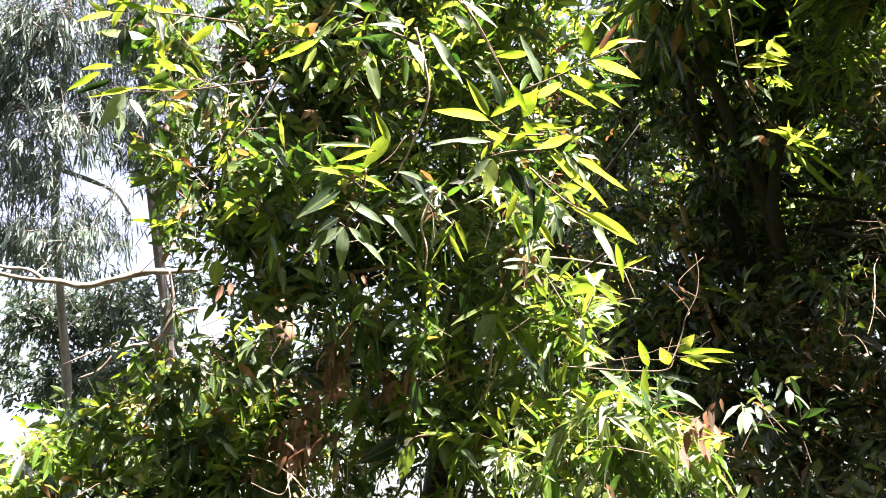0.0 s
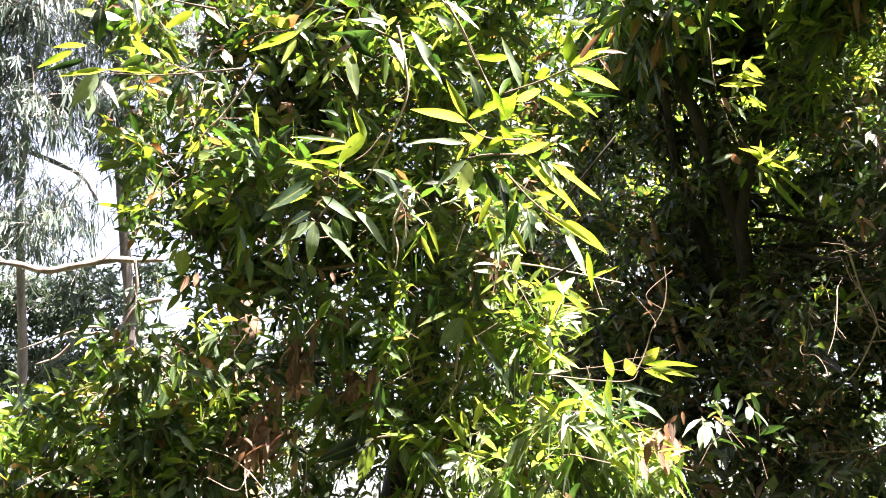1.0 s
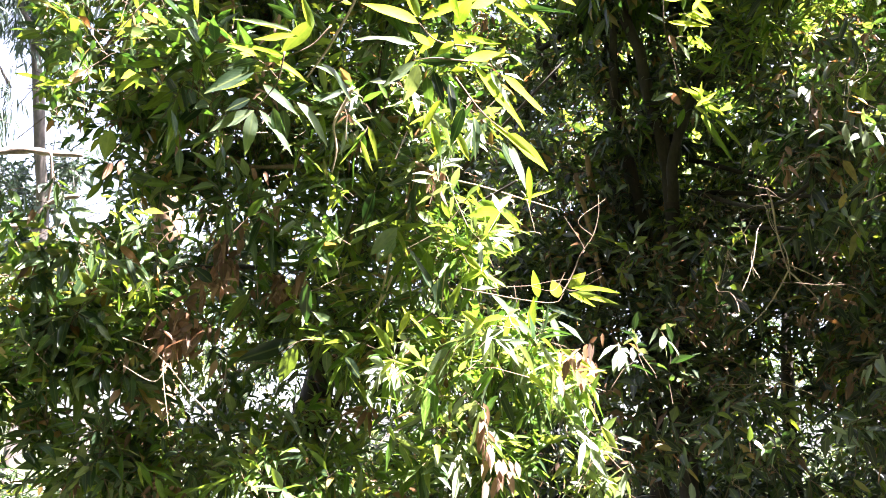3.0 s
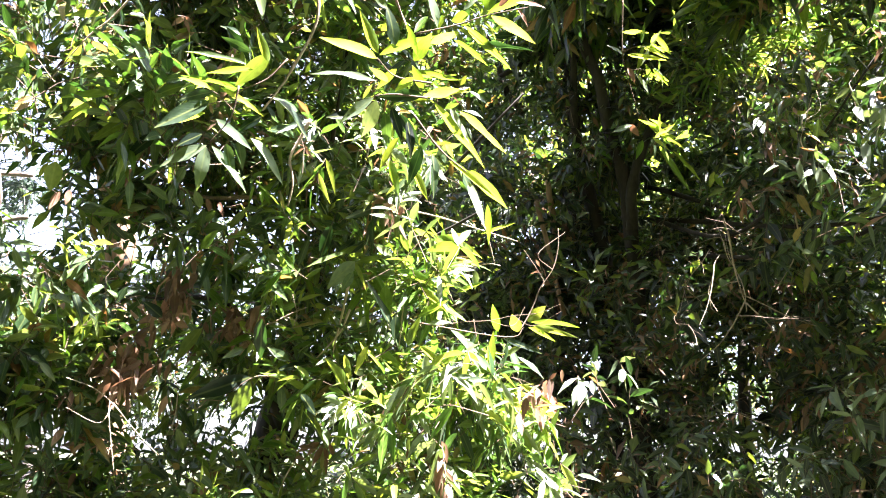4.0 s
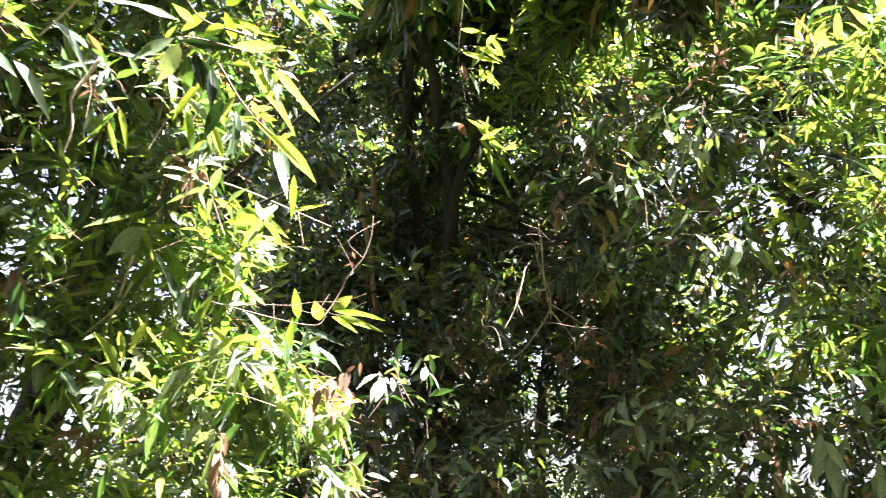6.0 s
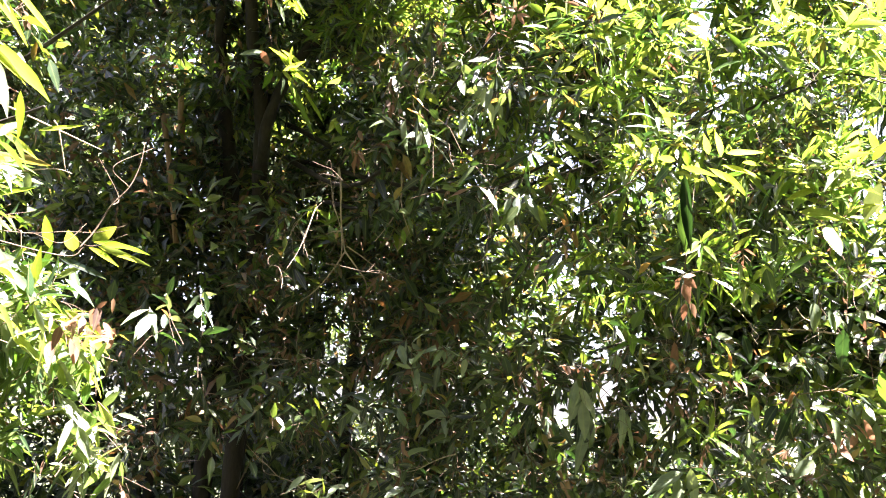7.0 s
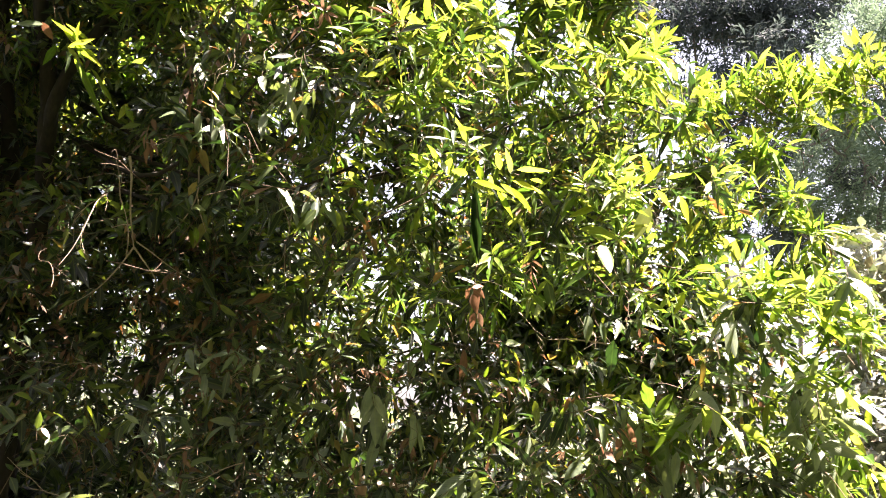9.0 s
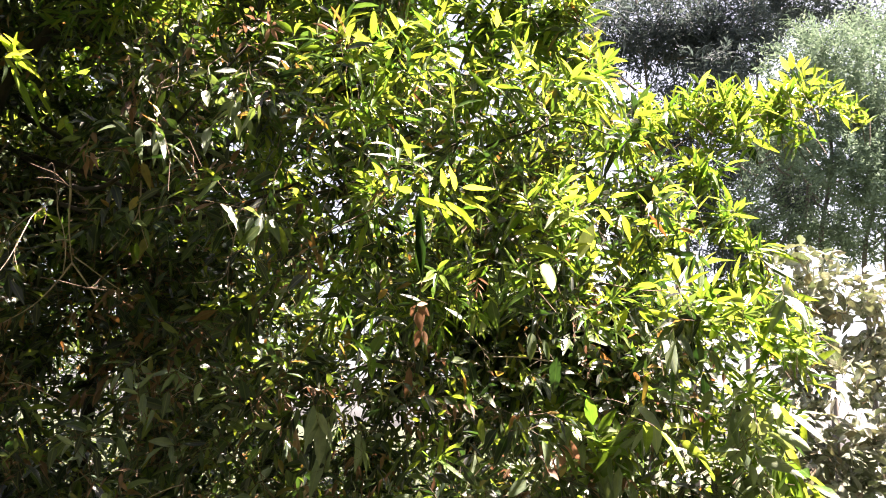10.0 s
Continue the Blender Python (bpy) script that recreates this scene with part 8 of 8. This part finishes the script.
spray(right_tree, DRY, (), [
    (3.135, 1.420, 1.349, 3.107, 1.448, 1.386, 0.027), (3.184, 1.385, 1.371, 3.242, 1.356, 1.335, 0.031), (3.218, 1.388, 1.352, 3.230, 1.422, 1.292, 0.027), (3.187, 1.337, 1.392, 3.262, 1.347, 1.297, 0.023), (3.080, 1.346, 1.297, 3.097, 1.311, 1.264, 0.027)])
spray(right_tree, DRY, [(2.7, 1.6, 1.9), (2.71, 1.62, 1.82)], [
    (2.661, 1.570, 1.812, 2.679, 1.535, 1.819, 0.031), (2.694, 1.604, 1.824, 2.727, 1.580, 1.783, 0.031), (2.720, 1.648, 1.827, 2.720, 1.669, 1.785, 0.031), (2.666, 1.576, 1.790, 2.684, 1.566, 1.723, 0.035), (2.731, 1.636, 1.739, 2.725, 1.645, 1.680, 0.027), (2.697, 1.576, 1.731, 2.719, 1.572, 1.682, 0.023), (2.698, 1.605, 1.811, 2.726, 1.601, 1.765, 0.027)])
spray(right_tree, YOUNG_LEAF, (), [
    (2.916, 1.811, 1.509, 2.882, 1.824, 1.482, 0.020), (2.908, 1.772, 1.529, 2.916, 1.758, 1.570, 0.018), (2.876, 1.702, 1.517, 2.897, 1.664, 1.499, 0.018), (2.890, 1.746, 1.468, 2.847, 1.747, 1.525, 0.018), (2.943, 1.759, 1.460, 2.969, 1.743, 1.482, 0.018), (2.902, 1.726, 1.429, 2.878, 1.742, 1.388, 0.020), (2.875, 1.773, 1.436, 2.838, 1.809, 1.444, 0.018), (2.973, 1.720, 1.533, 2.946, 1.737, 1.552, 0.018), (2.893, 1.740, 1.349, 2.851, 1.767, 1.328, 0.018), (2.980, 1.792, 1.328, 3.009, 1.774, 1.289, 0.020), (2.853, 1.737, 1.300, 2.809, 1.774, 1.260, 0.018), (2.943, 1.677, 1.372, 2.923, 1.687, 1.411, 0.018), (2.902, 1.714, 1.254, 2.916, 1.695, 1.198, 0.018)])
spray(right_tree, GREEN, (), [
    (2.771, 1.786, 1.403, 2.732, 1.805, 1.430, 0.018), (3.089, 1.686, 1.457, 3.113, 1.691, 1.355, 0.033)])
spray(right_tree, DRY, [(2.82, 1.76, 1.64), (2.81, 1.77, 1.62)], [
    (2.806, 1.773, 1.623, 2.851, 1.825, 1.505, 0.041)])
spray(right_tree, YOUNG_LEAF, (), [
    (1.813, 2.882, 2.607, 1.782, 2.883, 2.522, 0.033), (1.795, 2.842, 2.577, 1.841, 2.856, 2.520, 0.033), (2.090, 2.525, 2.677, 2.146, 2.464, 2.591, 0.033), (2.156, 2.642, 2.723, 2.133, 2.656, 2.758, 0.023), (2.064, 2.610, 2.771, 2.124, 2.510, 2.733, 0.023)])
spray(right_tree, GREEN, (), [
    (1.875, 2.777, 2.424, 1.864, 2.781, 2.361, 0.028), (2.000, 2.758, 2.442, 2.044, 2.722, 2.371, 0.033), (2.128, 2.501, 2.858, 2.168, 2.479, 2.853, 0.033), (1.978, 2.766, 2.462, 1.973, 2.792, 2.393, 0.033)])
spray(right_tree, SHEEN_LEAF, (), [
    (1.900, 2.736, 2.780, 1.940, 2.704, 2.745, 0.028)])
spray(right_tree, DRY, [(2.07, 2.7, 2.45), (1.96, 2.79, 2.48), (1.9, 2.85, 2.47)], [
    (1.896, 2.827, 2.460, 1.920, 2.890, 2.352, 0.030), (1.893, 2.772, 2.440, 1.927, 2.743, 2.370, 0.023), (1.933, 2.882, 2.479, 1.929, 2.855, 2.371, 0.023), (1.991, 2.818, 2.491, 2.057, 2.738, 2.483, 0.023), (2.011, 2.761, 2.711, 2.046, 2.778, 2.586, 0.023), (2.018, 2.705, 2.684, 2.014, 2.689, 2.602, 0.021)])
spray(right_tree, YOUNG_LEAF, (), [
    (2.048, 2.555, 2.059, 2.062, 2.539, 1.992, 0.026)])
spray(right_tree, GREEN, [(2.34, 2.27, 2.21), (2.3, 2.32, 2.14), (2.27, 2.36, 2.12)], [
    (2.270, 2.255, 2.122, 2.258, 2.324, 2.020, 0.048), (2.399, 2.320, 2.114, 2.468, 2.336, 2.014, 0.048), (2.158, 2.391, 2.246, 2.214, 2.368, 2.266, 0.026), (2.282, 2.361, 2.258, 2.164, 2.522, 2.274, 0.026), (2.178, 2.329, 2.227, 2.252, 2.276, 2.267, 0.026), (2.235, 2.515, 2.066, 2.255, 2.425, 2.148, 0.044), (2.086, 2.508, 2.138, 2.134, 2.451, 2.104, 0.039), (2.346, 2.375, 1.975, 2.346, 2.297, 2.055, 0.039), (1.926, 2.832, 1.344, 1.978, 2.756, 1.390, 0.044), (1.977, 2.778, 1.306, 1.952, 2.800, 1.242, 0.039), (2.399, 2.632, 1.169, 2.417, 2.675, 1.079, 0.035)])
spray(right_tree, SHEEN_LEAF, (), [
    (2.329, 2.283, 2.139, 2.371, 2.301, 2.060, 0.039)])
spray(right_tree, DRY, (), [
    (2.248, 2.330, 2.221, 2.187, 2.443, 2.194, 0.031)])
limb("twig", left_tree, [(0.199, 1.447, 2.726), (0.209, 1.473, 2.659), (0.211, 1.52, 2.526), (0.14, 1.554, 2.387), (0.105, 1.566, 2.332), (0.059, 1.578, 2.269)], [0.006, 0.0053, 0.0046, 0.0038, 0.0031, 0.0024], mat_stick)
limb("twig", left_tree, [(0.36, 1.242, 2.7), (0.416, 1.296, 2.58), (0.454, 1.338, 2.484), (0.492, 1.374, 2.404)], [0.005, 0.004, 0.003, 0.002], mat_stick)
limb("twig", left_tree, [(-0.293, 1.557, 2.73), (-0.328, 1.564, 2.687), (-0.422, 1.584, 2.576), (-0.49, 1.591, 2.515), (-0.597, 1.614, 2.383)], [0.004, 0.0034, 0.0028, 0.0022, 0.0016], mat_stick)
limb("twig", left_tree, [(0.165, 1.745, 2.321), (0.128, 1.761, 2.252), (0.103, 1.773, 2.201), (0.111, 1.8, 2.129), (0.096, 1.822, 2.06)], [0.006, 0.0051, 0.0042, 0.0033, 0.0024], mat_stick)
limb("twig", left_tree, [(0.231, 2.282, 1.909), (0.209, 2.312, 1.809), (0.162, 2.369, 1.618)], [0.006, 0.0042, 0.0024], mat_stick)
limb("twig", left_tree, [(0.237, 2.312, 1.828), (0.2, 2.333, 1.745), (0.119, 2.348, 1.653)], [0.005, 0.0035, 0.002], mat_stick)
limb("twig", left_tree, [(0.437, 2.28, 1.886), (0.433, 2.296, 1.838), (0.42, 2.341, 1.7)], [0.004, 0.0028, 0.0016], mat_stick)
limb("twig", left_tree, [(0.435, 2.471, 2.264), (0.552, 2.502, 2.248), (0.737, 2.555, 2.208), (0.877, 2.596, 2.177)], [0.0045, 0.0036, 0.0027, 0.0018], mat_stick)
limb("twig", left_tree, [(0.722, 2.445, 2.205), (0.741, 2.458, 2.179), (0.78, 2.511, 2.053)], [0.004, 0.0028, 0.0016], mat_stick)
limb("twig", left_tree, [(0.631, 2.49, 2.02), (0.745, 2.502, 2.055), (0.8, 2.515, 2.052)], [0.003, 0.0021, 0.0012], mat_stick)
limb("twig", left_tree, [(0.312, 2.216, 1.375), (0.427, 2.237, 1.386), (0.541, 2.261, 1.388)], [0.003, 0.0021, 0.0012], mat_stick)
limb("twig", left_tree, [(-0.219, 1.678, 3.046), (0.049, 1.768, 2.952), (0.234, 1.846, 2.843)], [0.007, 0.0049, 0.0028], mat_twig)
limb("twig", left_tree, [(-0.1, 2.161, 2.206), (-0.312, 2.118, 2.199), (-0.508, 2.036, 2.314)], [0.008, 0.0056, 0.0032], mat_twig)
limb("twig", right_tree, [(1.883, 3.013, 2.42), (1.904, 3.02, 2.338), (1.928, 3.047, 2.185), (1.97, 3.062, 2.021)], [0.006, 0.0048, 0.0036, 0.0024], mat_stick)
limb("twig", right_tree, [(1.967, 3.06, 2.033), (1.933, 3.117, 1.948), (1.878, 3.196, 1.85), (1.794, 3.295, 1.769)], [0.004, 0.0032, 0.0024, 0.0016], mat_stick)
limb("twig", right_tree, [(1.967, 3.06, 2.033), (2.059, 3.02, 1.908), (2.079, 3.02, 1.85)], [0.004, 0.0028, 0.0016], mat_stick)
limb("twig", right_tree, [(1.97, 3.05, 2.057), (2.03, 3.012, 2.013), (2.115, 2.958, 1.947), (2.207, 2.895, 1.893)], [0.003, 0.0024, 0.0018, 0.0012], mat_stick)
limb("twig", right_tree, [(1.939, 3.056, 2.127), (1.908, 3.083, 2.125), (1.88, 3.112, 2.111)], [0.003, 0.0021, 0.0012], mat_stick)
limb("twig", right_tree, [(2.106, 2.765, 2.372), (2.121, 2.788, 2.256), (2.101, 2.835, 2.161), (2.056, 2.903, 2.069)], [0.004, 0.0032, 0.0024, 0.0016], mat_stick)
limb("twig", right_tree, [(2.121, 2.788, 2.256), (2.141, 2.792, 2.187), (2.18, 2.787, 2.096)], [0.003, 0.0021, 0.0012], mat_stick)
limb("twig", right_tree, [(2.749, 2.049, 2.427), (2.718, 2.034, 2.562), (2.714, 2.002, 2.675), (2.753, 1.932, 2.79), (2.783, 1.87, 2.905)], [0.008, 0.0068, 0.0056, 0.0044, 0.0032], mat_bark)
limb("twig", right_tree, [(2.714, 2.002, 2.675), (2.637, 2.029, 2.806), (2.577, 2.054, 2.893)], [0.005, 0.0035, 0.002], mat_bark)
limb("twig", right_tree, [(3.031, 1.644, 2.502), (3.137, 1.532, 2.563), (3.262, 1.407, 2.615), (3.389, 1.311, 2.567)], [0.006, 0.0048, 0.0036, 0.0024], mat_bark)
limb("twig", right_tree, [(3.225, 2.149, 1.658), (3.09, 2.258, 1.686), (2.934, 2.411, 1.629)], [0.012, 0.0084, 0.0048], mat_bark)
limb("twig", right_tree, [(3.241, 2.601, 1.039), (3.048, 2.759, 1.073), (2.921, 2.79, 1.327), (2.858, 2.774, 1.554)], [0.02, 0.016, 0.012, 0.008], mat_stick)
limb("twig", right_tree, [(3.382, 1.524, 1.473), (3.382, 1.564, 1.345), (3.39, 1.596, 1.219)], [0.004, 0.0028, 0.0016], mat_twig)
limb("twig", right_tree, [(3.116, 1.357, 1.657), (3.025, 1.433, 1.667), (2.951, 1.499, 1.663)], [0.003, 0.0021, 0.0012], mat_stick)

# full tufts of young leaves at the tips of the sprays that hang before the forked trunk
tuft_rng = np.random.default_rng(23)
for stem, count in ((((1.41, 2.85, 3.20), (1.47, 2.83, 3.22), (1.52, 2.82, 3.21)), 10), (((1.44, 2.88, 3.12), (1.50, 2.85, 3.11), (1.55, 2.85, 3.08)), 8), (((1.50, 2.91, 2.92), (1.54, 2.92, 2.86), (1.59, 2.94, 2.80)), 11)):
    blades = []
    for k in range(count):
        foot = np.array(stem[2]) + tuft_rng.normal(0, 0.018, 3)
        way = unit(np.array((0.55, -0.1, -0.35)) + tuft_rng.normal(0, 0.5, 3)) * tuft_rng.uniform(0.08, 0.145)
        blades.append((*foot, *(foot + way), tuft_rng.uniform(0.019, 0.028)))
    spray(right_tree, YOUNG_LEAF, stem, blades[2:])
    spray(right_tree, SHEEN_LEAF, (), blades[:2])
